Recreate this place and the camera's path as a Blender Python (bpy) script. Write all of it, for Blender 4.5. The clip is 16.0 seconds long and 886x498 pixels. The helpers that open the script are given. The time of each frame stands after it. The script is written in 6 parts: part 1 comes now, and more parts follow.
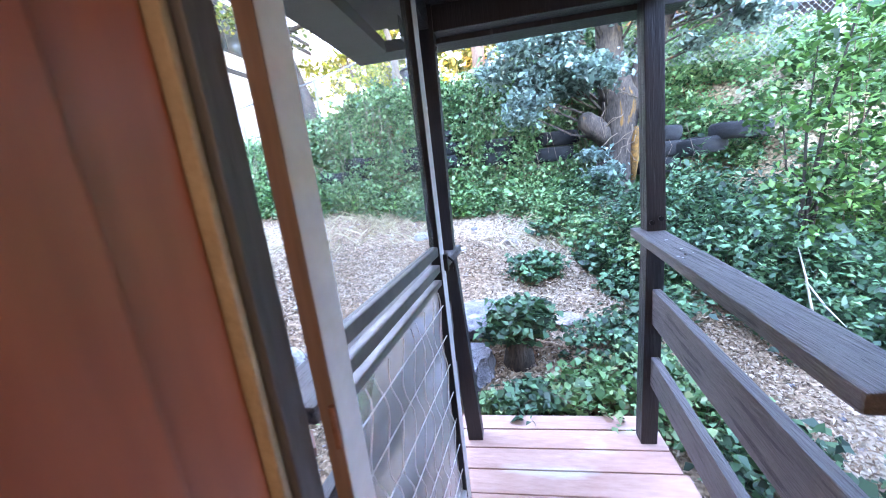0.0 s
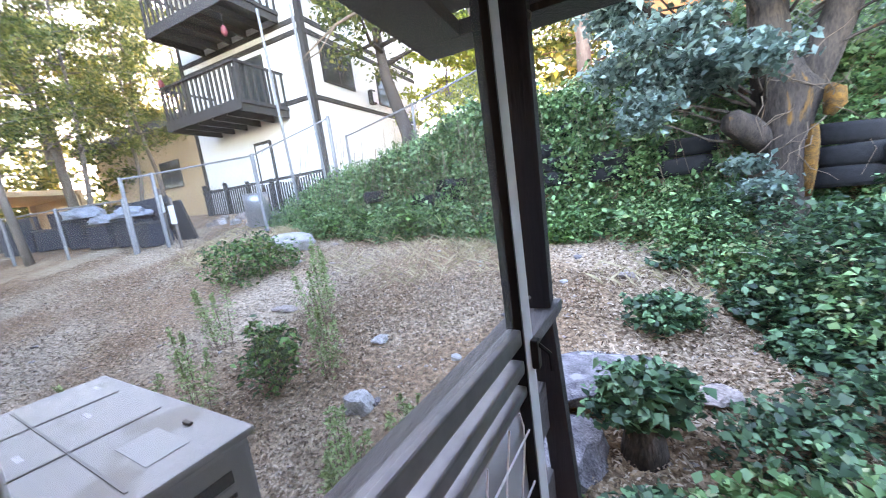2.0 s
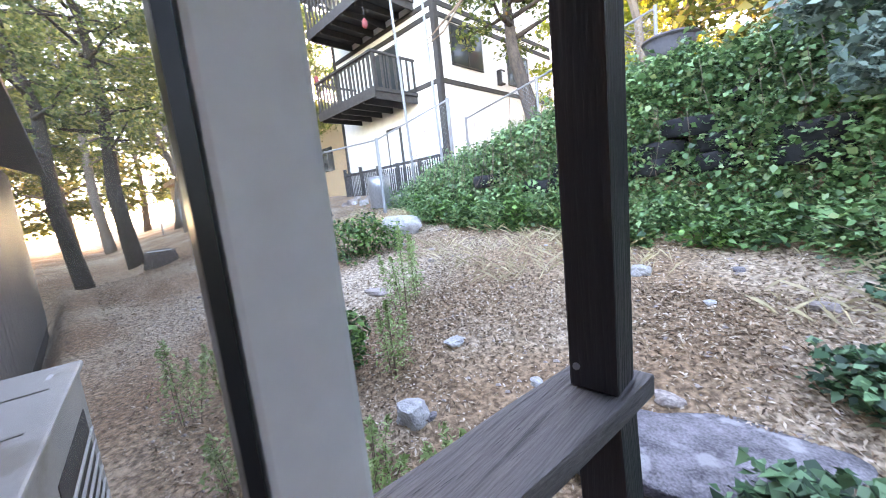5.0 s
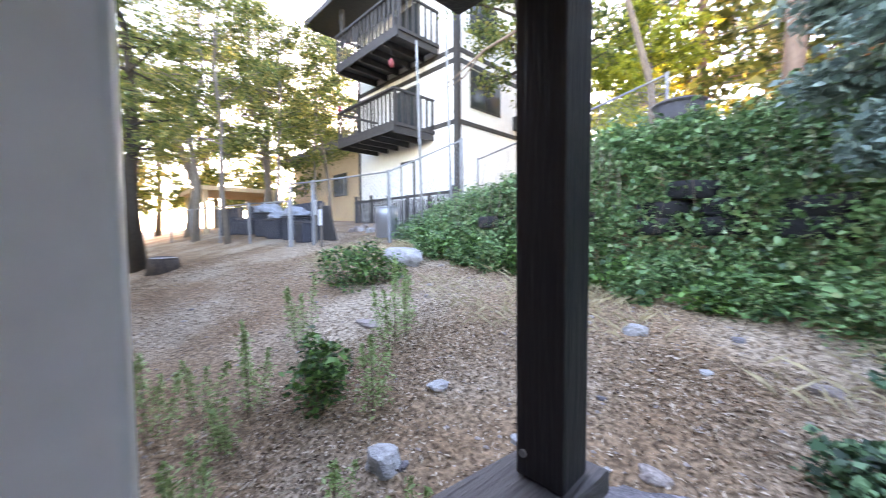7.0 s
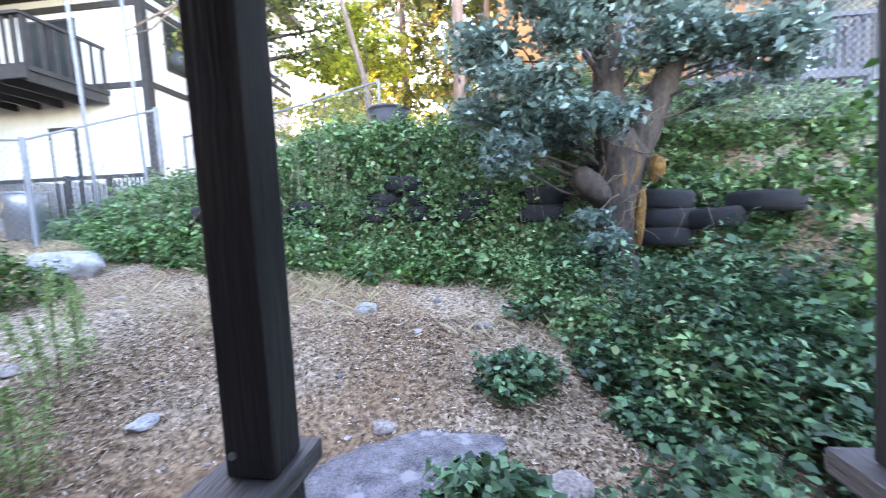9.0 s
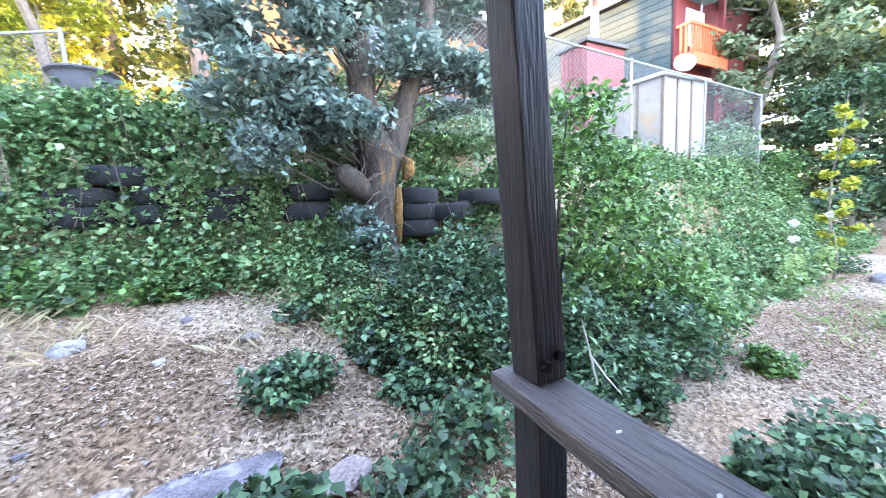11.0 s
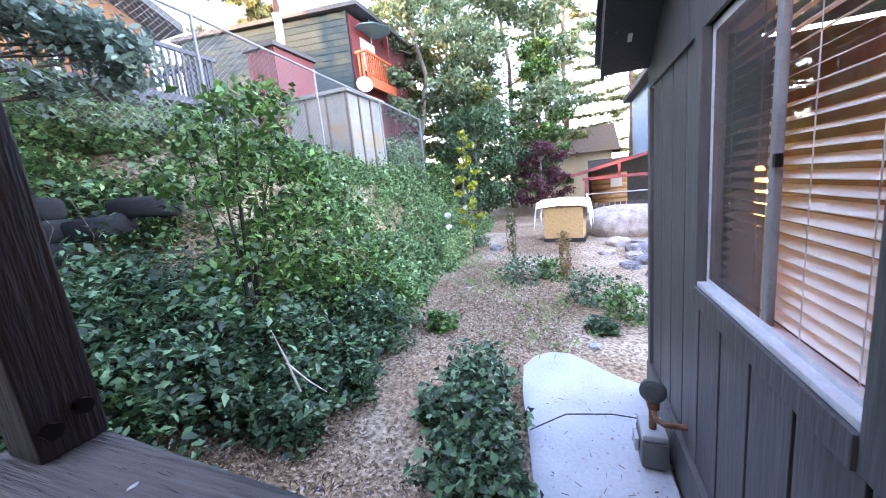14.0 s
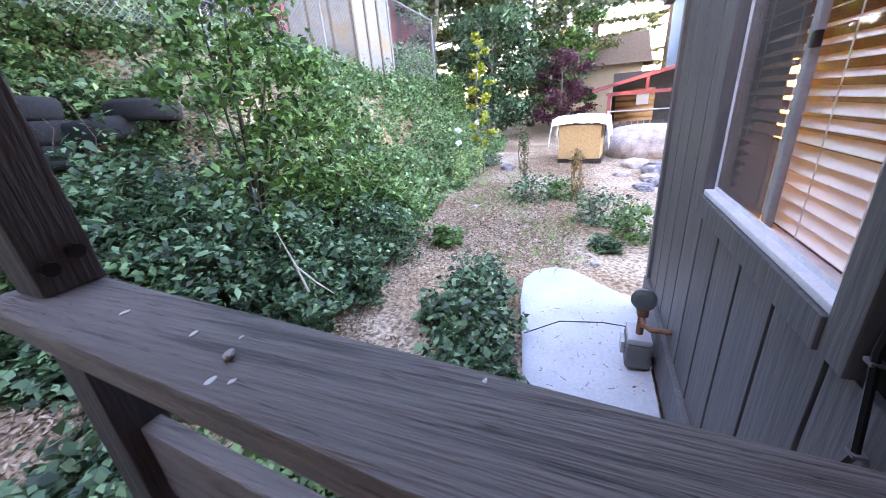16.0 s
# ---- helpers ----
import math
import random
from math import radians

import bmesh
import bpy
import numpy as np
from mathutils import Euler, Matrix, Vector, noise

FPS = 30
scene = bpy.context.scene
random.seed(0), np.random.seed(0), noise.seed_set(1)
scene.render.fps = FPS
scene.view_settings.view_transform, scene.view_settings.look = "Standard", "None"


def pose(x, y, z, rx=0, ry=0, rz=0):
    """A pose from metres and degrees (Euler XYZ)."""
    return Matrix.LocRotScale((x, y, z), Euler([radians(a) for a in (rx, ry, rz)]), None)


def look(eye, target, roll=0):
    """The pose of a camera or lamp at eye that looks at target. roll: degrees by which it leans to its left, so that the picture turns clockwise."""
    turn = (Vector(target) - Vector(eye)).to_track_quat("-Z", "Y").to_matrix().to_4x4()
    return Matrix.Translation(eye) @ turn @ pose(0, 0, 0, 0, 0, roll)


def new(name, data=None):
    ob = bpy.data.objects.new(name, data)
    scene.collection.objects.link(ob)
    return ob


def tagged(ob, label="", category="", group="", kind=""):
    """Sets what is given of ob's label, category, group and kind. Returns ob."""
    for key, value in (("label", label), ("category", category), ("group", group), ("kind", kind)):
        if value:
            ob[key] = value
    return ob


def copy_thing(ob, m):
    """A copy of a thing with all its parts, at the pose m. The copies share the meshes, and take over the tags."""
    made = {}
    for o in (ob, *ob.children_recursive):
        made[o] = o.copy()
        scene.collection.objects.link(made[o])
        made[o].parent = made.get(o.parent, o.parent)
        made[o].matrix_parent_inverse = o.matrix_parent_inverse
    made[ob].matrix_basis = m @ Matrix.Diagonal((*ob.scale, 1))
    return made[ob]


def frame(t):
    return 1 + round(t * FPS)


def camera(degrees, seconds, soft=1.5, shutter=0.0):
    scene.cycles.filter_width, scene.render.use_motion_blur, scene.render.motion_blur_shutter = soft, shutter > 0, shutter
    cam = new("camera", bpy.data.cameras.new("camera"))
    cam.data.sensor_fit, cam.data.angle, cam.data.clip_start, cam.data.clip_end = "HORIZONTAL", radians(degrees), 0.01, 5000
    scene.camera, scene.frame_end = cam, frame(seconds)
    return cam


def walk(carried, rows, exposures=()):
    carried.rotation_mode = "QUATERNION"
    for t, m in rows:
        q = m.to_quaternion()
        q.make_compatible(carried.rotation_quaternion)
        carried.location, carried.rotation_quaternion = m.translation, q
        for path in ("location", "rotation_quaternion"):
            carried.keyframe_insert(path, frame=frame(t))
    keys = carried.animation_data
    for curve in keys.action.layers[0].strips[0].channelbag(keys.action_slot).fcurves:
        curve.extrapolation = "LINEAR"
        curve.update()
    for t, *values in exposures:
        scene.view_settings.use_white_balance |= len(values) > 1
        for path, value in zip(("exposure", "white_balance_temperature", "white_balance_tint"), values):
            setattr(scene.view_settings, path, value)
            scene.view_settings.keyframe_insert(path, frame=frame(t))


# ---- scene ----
cam = camera(101.5, 16.0, soft=0.7, shutter=0.35)
PATH = [
    (0, (1.928, 1.185, 1.479), (1.589, 3.103, 1.024), -6.5),
    (0.5, (1.972, 1.352, 1.464), (1.616, 3.262, 0.988), -3.9),
    (1, (1.954, 1.446, 1.469), (1.556, 3.349, 0.999), -4.9),
    (1.5, (1.907, 1.573, 1.485), (1.296, 3.443, 1.125), -5.4),
    (2, (1.868, 1.702, 1.482), (1.033, 3.496, 1.191), -7.8),
    (2.5, (1.877, 1.775, 1.466), (0.916, 3.51, 1.212), -8.0),
    (3, (1.905, 1.891, 1.444), (0.79, 3.524, 1.143), -6.2),
    (3.5, (1.924, 2.019, 1.419), (0.722, 3.567, 1.017), -6.8),
    (4, (1.906, 2.145, 1.408), (0.719, 3.711, 1.036), -7.0),
    (4.5, (1.88, 2.25, 1.392), (0.654, 3.795, 1.064), -6.9),
    (4.7, (1.877, 2.281, 1.399), (0.553, 3.749, 1.096), -7.7),
    (6.8, (1.922, 2.4, 1.452), (0.373, 3.662, 1.357), -0.7),
    (7, (1.921, 2.4, 1.453), (0.493, 3.797, 1.362), -0.5),
    (7.5, (1.922, 2.398, 1.468), (0.801, 4.05, 1.349), -1.4),
    (8, (1.935, 2.376, 1.464), (1.022, 4.152, 1.352), -1.6),
    (8.5, (1.924, 2.366, 1.47), (1.347, 4.273, 1.295), -1.4),
    (9, (2.0, 2.386, 1.462), (1.792, 4.367, 1.278), -2.2),
    (9.2, (2.026, 2.372, 1.472), (1.985, 4.364, 1.28), -3.2),
    (11.3, (2.111, 2.346, 1.458), (3.134, 4.04, 1.169), -5.0),
    (11.5, (2.182, 2.363, 1.432), (3.263, 4.016, 1.114), -6.6),
    (12, (2.183, 2.346, 1.45), (3.524, 3.784, 1.086), -5.8),
    (12.5, (2.254, 2.29, 1.428), (3.809, 3.533, 1.234), -4.9),
    (13, (2.285, 2.26, 1.427), (4.001, 3.27, 1.242), -4.5),
    (13.5, (2.312, 2.228, 1.415), (4.125, 3.042, 1.196), -4.9),
    (14, (2.337, 2.196, 1.397), (4.185, 2.885, 1.061), -5.6),
    (14.5, (2.347, 2.19, 1.372), (4.169, 2.87, 0.908), -6.0),
    (15, (2.354, 2.179, 1.34), (4.142, 2.846, 0.74), -4.9),
    (15.5, (2.359, 2.167, 1.314), (4.121, 2.797, 0.606), -4.1),
    (16, (2.338, 2.152, 1.304), (4.046, 2.885, 0.566), -4.8),
]
EXPOSURES = [(0, 6.05, 6550, 25), (1.5, 5.5, 7350, 25), (4.5, 5.1, 8000, 25), (7.5, 4.65, 7900, 27), (9, 4.9, 7400, 26), (11.5, 5.4, 7300, 25), (12.0, 5.15, 7200, 26), (12.5, 4.3, 7350, 30), (13.5, 4.55, 7300, 30), (16, 4.85, 7700, 34)]
walk(cam, [(t, look(eye, target, roll)) for t, eye, target, roll in PATH], EXPOSURES)

# ---- world and light ----
SUN_EL, SUN_AZ = radians(14.0), radians(309.0)   # low evening sun behind the woods, compass-wise from +y towards +x
SUN_DIR = Vector((math.sin(SUN_AZ) * math.cos(SUN_EL), math.cos(SUN_AZ) * math.cos(SUN_EL), math.sin(SUN_EL)))
world = bpy.data.worlds.new("evening_sky")
scene.world = world
world.use_nodes = True
wn = world.node_tree.nodes
sky = wn.new("ShaderNodeTexSky")
sky.sky_type, sky.sun_disc = "NISHITA", False
sky.sun_elevation, sky.sun_rotation = SUN_EL, SUN_AZ
sky.altitude, sky.air_density, sky.dust_density, sky.ozone_density = 1500, 1.0, 2.0, 1.0
wn["Background"].inputs["Strength"].default_value = 0.15
world.node_tree.links.new(sky.outputs[0], wn["Background"].inputs[0])
sun = bpy.data.lights.new("sun", "SUN")
sun.energy, sun.angle, sun.color = 1.0, radians(0.6), (1.0, 0.60, 0.28)
sun_ob = new("sun", sun)
sun_ob.matrix_world = look(SUN_DIR * 60, (0, 0, 0))

# ---- materials ----
def ramp_mix(nt, fac, stops):
    r = nt.nodes.new("ShaderNodeValToRGB")
    els = r.color_ramp.elements
    while len(els) < len(stops):
        els.new(0.5)
    for e, (p, c) in zip(els, stops):
        e.position, e.color = p, (*c, 1)
    nt.links.new(fac, r.inputs[0])
    return r.outputs[0]


def noise_node(nt, vec, scale, detail=4.0, stretch=None):
    if stretch:
        m = nt.nodes.new("ShaderNodeMapping")
        m.inputs["Scale"].default_value = stretch
        nt.links.new(vec, m.inputs["Vector"])
        vec = m.outputs[0]
    n = nt.nodes.new("ShaderNodeTexNoise")
    n.inputs["Scale"].default_value, n.inputs["Detail"].default_value = scale, detail
    nt.links.new(vec, n.inputs["Vector"])
    return n.outputs["Fac"]


def material(name, dark, light, scale=8.0, rough=0.7, bump=0.2, stretch=None, wear=None, wear_amount=0.0, metal=0.0, vary=0.0, fine=6.0, lo=0.3, hi=0.7):
    """Two-scale noise colour with bump; wear is a second colour that shows in patches."""
    m = bpy.data.materials.new(name)
    m.use_nodes = True
    nt = m.node_tree
    b = nt.nodes["Principled BSDF"]
    geo = nt.nodes.new("ShaderNodeNewGeometry")
    co = geo.outputs["Position"]
    n1 = noise_node(nt, co, scale, 5, stretch)
    n2 = noise_node(nt, co, scale * fine, 3, stretch)
    mixv = nt.nodes.new("ShaderNodeMath")
    mixv.operation = "MULTIPLY_ADD"
    nt.links.new(n2, mixv.inputs[0])
    mixv.inputs[1].default_value = 0.45
    half = nt.nodes.new("ShaderNodeMath")
    half.operation = "MULTIPLY"
    nt.links.new(n1, half.inputs[0])
    half.inputs[1].default_value = 0.55
    nt.links.new(half.outputs[0], mixv.inputs[2])
    fac = mixv.outputs[0]
    col = ramp_mix(nt, fac, [(lo, dark), (hi, light)])
    if wear:
        n3 = noise_node(nt, co, scale * 0.6, 8, stretch)
        f = ramp_mix(nt, n3, [(0.62 - wear_amount, (0, 0, 0)), (0.68 - wear_amount * 0.8, (1, 1, 1))])
        mx = nt.nodes.new("ShaderNodeMixRGB")
        nt.links.new(f, mx.inputs[0])
        nt.links.new(col, mx.inputs[1])
        mx.inputs[2].default_value = (*wear, 1)
        col = mx.outputs[0]
    if vary:
        oi = nt.nodes.new("ShaderNodeObjectInfo")
        hs = nt.nodes.new("ShaderNodeHueSaturation")
        mm = nt.nodes.new("ShaderNodeMath")
        mm.operation = "MULTIPLY_ADD"
        nt.links.new(oi.outputs["Random"], mm.inputs[0])
        mm.inputs[1].default_value, mm.inputs[2].default_value = vary, 1 - vary / 2
        nt.links.new(mm.outputs[0], hs.inputs["Value"])
        nt.links.new(col, hs.inputs["Color"])
        col = hs.outputs[0]
    nt.links.new(col, b.inputs["Base Color"])
    b.inputs["Roughness"].default_value, b.inputs["Metallic"].default_value = rough, metal
    if bump:
        bp = nt.nodes.new("ShaderNodeBump")
        bp.inputs["Strength"].default_value, bp.inputs["Distance"].default_value = bump, 0.02
        nt.links.new(fac, bp.inputs["Height"])
        nt.links.new(bp.outputs[0], b.inputs["Normal"])
    return m


def leaf_material(name, stops, through_light=0.35, rough=0.5):
    """Leaf colours vary from leaf to leaf; light passes through in part."""
    m = bpy.data.materials.new(name)
    m.use_nodes = True
    nt = m.node_tree
    b = nt.nodes["Principled BSDF"]
    geo = nt.nodes.new("ShaderNodeNewGeometry")
    n = noise_node(nt, geo.outputs["Position"], 1.3, 3)
    a = nt.nodes.new("ShaderNodeMath")
    a.operation = "MULTIPLY_ADD"
    nt.links.new(geo.outputs["Random Per Island"], a.inputs[0])
    a.inputs[1].default_value = 0.8
    h = nt.nodes.new("ShaderNodeMath")
    h.operation = "MULTIPLY"
    nt.links.new(n, h.inputs[0])
    h.inputs[1].default_value = 0.22
    nt.links.new(h.outputs[0], a.inputs[2])
    col = ramp_mix(nt, a.outputs[0], stops)
    nt.links.new(col, b.inputs["Base Color"])
    b.inputs["Roughness"].default_value = rough
    t = nt.nodes.new("ShaderNodeBsdfTranslucent")
    nt.links.new(col, t.inputs["Color"])
    mx = nt.nodes.new("ShaderNodeMixShader")
    mx.inputs[0].default_value = through_light
    nt.links.new(b.outputs[0], mx.inputs[1])
    nt.links.new(t.outputs[0], mx.inputs[2])
    nt.links.new(mx.outputs[0], nt.nodes["Material Output"].inputs["Surface"])
    return m


def plain(name, col, rough=0.5, metal=0.0, emit=0.0, emit_col=None):
    m = bpy.data.materials.new(name)
    m.use_nodes = True
    b = m.node_tree.nodes["Principled BSDF"]
    b.inputs["Base Color"].default_value = (*col, 1)
    b.inputs["Roughness"].default_value, b.inputs["Metallic"].default_value = rough, metal
    if emit:
        b.inputs["Emission Color"].default_value = (*(emit_col or col), 1)
        b.inputs["Emission Strength"].default_value = emit
    return m


def see_through(name, col, amount, rough=0.6, gloss=False):
    """Woven mesh or clear glass: amount is the share that is open."""
    m = bpy.data.materials.new(name)
    m.use_nodes = True
    nt = m.node_tree
    b = nt.nodes["Principled BSDF"]
    b.inputs["Base Color"].default_value = (*col, 1)
    b.inputs["Roughness"].default_value = rough
    tr = nt.nodes.new("ShaderNodeBsdfTransparent")
    mx = nt.nodes.new("ShaderNodeMixShader")
    mx.inputs[0].default_value = amount
    if gloss:
        g = nt.nodes.new("ShaderNodeBsdfGlossy")
        g.inputs["Roughness"].default_value = 0.02
        lw = nt.nodes.new("ShaderNodeLayerWeight")
        lw.inputs["Blend"].default_value = 0.5
        pw = nt.nodes.new("ShaderNodeMath")
        pw.operation = "POWER"
        nt.links.new(lw.outputs["Facing"], pw.inputs[0])
        pw.inputs[1].default_value = 5.0
        fr = nt.nodes.new("ShaderNodeMath")
        fr.operation = "MULTIPLY_ADD"
        nt.links.new(pw.outputs[0], fr.inputs[0])
        fr.inputs[1].default_value, fr.inputs[2].default_value = 0.9, 0.04
        nt.links.new(fr.outputs[0], mx.inputs[0])
        nt.links.new(tr.outputs[0], mx.inputs[1])
        nt.links.new(g.outputs[0], mx.inputs[2])
    else:
        nt.links.new(b.outputs[0], mx.inputs[1])
        nt.links.new(tr.outputs[0], mx.inputs[2])
    nt.links.new(mx.outputs[0], nt.nodes["Material Output"].inputs["Surface"])
    return m


def earth_material():
    """Dry yard soil: pale sandy and red-brown patches, chips and crumbs at three scales."""
    m = bpy.data.materials.new("dry_earth")
    m.use_nodes = True
    nt = m.node_tree
    b = nt.nodes["Principled BSDF"]
    co = nt.nodes.new("ShaderNodeNewGeometry").outputs["Position"]
    patch = noise_node(nt, co, 0.55, 4)
    base = ramp_mix(nt, patch, [(0.36, (0.21, 0.125, 0.07)), (0.5, (0.28, 0.19, 0.12)), (0.64, (0.40, 0.32, 0.24))])
    crumb = noise_node(nt, co, 26, 6)
    tone = ramp_mix(nt, crumb, [(0.36, (0.42, 0.38, 0.34)), (0.48, (0.85, 0.83, 0.80)), (0.66, (1.5, 1.48, 1.45))])
    mul = nt.nodes.new("ShaderNodeMixRGB")
    mul.blend_type = "MULTIPLY"
    mul.inputs[0].default_value = 1.0
    nt.links.new(base, mul.inputs[1])
    nt.links.new(tone, mul.inputs[2])
    chip = nt.nodes.new("ShaderNodeTexVoronoi")
    chip.inputs["Scale"].default_value = 34.0
    nt.links.new(co, chip.inputs["Vector"])
    hue = ramp_mix(nt, chip.outputs["Distance"], [(0.12, (0.55, 0.47, 0.40)), (0.24, (0.30, 0.21, 0.14)), (0.25, (0.0, 0.0, 0.0))])
    where = ramp_mix(nt, noise_node(nt, co, 9, 3), [(0.55, (0, 0, 0)), (0.57, (1, 1, 1))])
    near = ramp_mix(nt, chip.outputs["Distance"], [(0.20, (1, 1, 1)), (0.24, (0, 0, 0))])
    both = nt.nodes.new("ShaderNodeMath")
    both.operation = "MULTIPLY"
    nt.links.new(where, both.inputs[0])
    nt.links.new(near, both.inputs[1])
    mx = nt.nodes.new("ShaderNodeMixRGB")
    nt.links.new(both.outputs[0], mx.inputs[0])
    nt.links.new(mul.outputs[0], mx.inputs[1])
    nt.links.new(hue, mx.inputs[2])
    nt.links.new(mx.outputs[0], b.inputs["Base Color"])
    b.inputs["Roughness"].default_value = 0.95
    bp = nt.nodes.new("ShaderNodeBump")
    bp.inputs["Strength"].default_value, bp.inputs["Distance"].default_value = 1.0, 0.03
    nt.links.new(crumb, bp.inputs["Height"])
    nt.links.new(bp.outputs[0], b.inputs["Normal"])
    return m


M_GROUND = earth_material()
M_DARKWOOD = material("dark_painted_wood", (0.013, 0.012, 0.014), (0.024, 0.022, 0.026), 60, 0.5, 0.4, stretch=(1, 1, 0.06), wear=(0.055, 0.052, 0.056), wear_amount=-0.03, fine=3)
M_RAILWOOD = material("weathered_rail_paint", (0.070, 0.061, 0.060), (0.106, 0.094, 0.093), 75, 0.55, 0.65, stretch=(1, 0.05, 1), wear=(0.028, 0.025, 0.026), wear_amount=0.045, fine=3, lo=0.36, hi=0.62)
M_SIDING = material("grey_painted_siding", (0.046, 0.044, 0.046), (0.098, 0.093, 0.096), 9, 0.5, 0.4, stretch=(1, 1, 0.1), vary=0.25, wear=(0.11, 0.105, 0.11), wear_amount=0.01)
M_DECK = material("worn_red_deck_paint", (0.36, 0.19, 0.145), (0.52, 0.33, 0.265), 7, 0.75, 0.4, stretch=(0.25, 1, 1), vary=0.18, wear=(0.52, 0.44, 0.38), wear_amount=0.06)
M_DOORWHITE = material("off_white_door_paint", (0.50, 0.50, 0.51), (0.62, 0.62, 0.63), 6, 0.45, 0.08)
M_DOOREDGE = material("bare_door_edge", (0.14, 0.085, 0.06), (0.24, 0.16, 0.12), 12, 0.6, 0.2, stretch=(1, 1, 0.1))
M_DOORBAR = material("grey_metal_bar", (0.10, 0.10, 0.105), (0.17, 0.165, 0.17), 8, 0.4, 0.05, metal=0.3)
M_REDDOOR = material("varnished_red_door", (0.22, 0.062, 0.034), (0.34, 0.105, 0.055), 4, 0.35, 0.08, stretch=(1, 1, 0.15))
M_TAN = material("tan_weatherstrip", (0.26, 0.20, 0.13), (0.36, 0.29, 0.20), 14, 0.7, 0.2)
M_WHITETRIM = material("white_trim_paint", (0.60, 0.60, 0.60), (0.72, 0.72, 0.72), 5, 0.5, 0.05)
M_BLACKMETAL = plain("black_metal", (0.015, 0.015, 0.016), 0.35, 0.6)
M_STEEL = material("galvanised_steel", (0.30, 0.31, 0.32), (0.45, 0.46, 0.47), 20, 0.4, 0.05, metal=0.8)
M_RUST = material("rusty_iron", (0.12, 0.05, 0.03), (0.25, 0.12, 0.07), 30, 0.8, 0.3, metal=0.3)
M_ALU = material("bare_aluminium", (0.50, 0.51, 0.53), (0.74, 0.75, 0.77), 18, 0.4, 0.08, metal=0.15, wear=(0.62, 0.62, 0.63), wear_amount=0.04)
M_STILE = material("dull_grey_aluminium", (0.20, 0.205, 0.21), (0.30, 0.305, 0.31), 14, 0.45, 0.05, metal=0.15)
M_SCREEN = see_through("insect_screen", (0.28, 0.28, 0.27), 0.82)
M_SCREEN_OLD = see_through("dusty_insect_screen", (0.42, 0.42, 0.43), 0.58)
M_SCREEN_DARK = see_through("window_screen", (0.045, 0.045, 0.045), 0.55)
M_GLASS = see_through("window_glass", (1, 1, 1), 1.0, gloss=True)
M_AC = material("beige_ac_enamel", (0.27, 0.265, 0.25), (0.37, 0.36, 0.34), 6, 0.5, 0.06, fine=16, wear=(0.22, 0.20, 0.17), wear_amount=0.04)
M_SEAM_SHADE = material("shadowed_seam_enamel", (0.16, 0.155, 0.145), (0.22, 0.21, 0.20), 6, 0.6, 0.05)
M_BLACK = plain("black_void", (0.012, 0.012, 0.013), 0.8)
M_CONCRETE = material("pale_concrete", (0.29, 0.305, 0.325), (0.42, 0.435, 0.455), 3, 0.85, 0.2, fine=14)
M_ROCK = material("granite_rock", (0.065, 0.058, 0.064), (0.27, 0.245, 0.255), 9, 0.85, 1.6, fine=9, lo=0.36, hi=0.64, wear=(0.32, 0.30, 0.30), wear_amount=0.03)
M_ROCKWARM = material("pink_granite", (0.17, 0.135, 0.12), (0.42, 0.35, 0.31), 5, 0.9, 1.3, fine=9, lo=0.36, hi=0.62)
M_WHITEROCK = material("white_quartz_rock", (0.20, 0.19, 0.185), (0.50, 0.485, 0.47), 12, 0.85, 1.2, lo=0.34, hi=0.66)
M_BARK = material("oak_bark", (0.022, 0.017, 0.014), (0.098, 0.072, 0.056), 14, 0.95, 1.4, stretch=(1, 1, 0.22), wear=(0.20, 0.10, 0.02), wear_amount=-0.02, lo=0.36, hi=0.64)
M_BARKDARK = material("dark_stem_bark", (0.020, 0.016, 0.012), (0.055, 0.042, 0.03), 15, 0.9, 0.4)
M_BARKPINE = material("pine_bark", (0.15, 0.09, 0.065), (0.30, 0.20, 0.15), 6, 0.95, 0.9, stretch=(1, 1, 0.3))
M_BARKGREY = material("grey_bark", (0.10, 0.085, 0.07), (0.22, 0.19, 0.16), 8, 0.95, 0.8, stretch=(1, 1, 0.25))
M_LICHEN = material("orange_lichen_bark", (0.07, 0.04, 0.018), (0.27, 0.125, 0.02), 18, 0.95, 1.0, lo=0.38, hi=0.6)
M_TYRE = material("old_tyre_rubber", (0.007, 0.007, 0.008), (0.017, 0.017, 0.019), 20, 0.92, 0.5)
M_STUCCO = material("white_stucco", (0.66, 0.64, 0.60), (0.78, 0.76, 0.72), 6, 0.9, 0.3)
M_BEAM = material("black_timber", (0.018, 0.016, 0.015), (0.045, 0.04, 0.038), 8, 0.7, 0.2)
M_TANWALL = material("tan_stucco", (0.50, 0.38, 0.24), (0.60, 0.47, 0.31), 3, 0.9, 0.2)
M_ROOF = material("grey_shingle", (0.06, 0.058, 0.058), (0.13, 0.125, 0.12), 12, 0.9, 0.5)
M_GREENSHINGLE = material("green_shingle", (0.022, 0.042, 0.044), (0.045, 0.075, 0.074), 10, 0.9, 0.6)
M_ORANGEWOOD = material("orange_stained_wood", (0.42, 0.075, 0.022), (0.58, 0.13, 0.045), 6, 0.6, 0.1)
M_REDPAINT = material("dark_red_paint", (0.13, 0.018, 0.022), (0.21, 0.034, 0.036), 5, 0.6, 0.1)
M_SHEDWALL = material("milky_panel", (0.19, 0.18, 0.155), (0.31, 0.29, 0.25), 2.2, 0.5, 0.05, wear=(0.30, 0.22, 0.13), wear_amount=0.05)
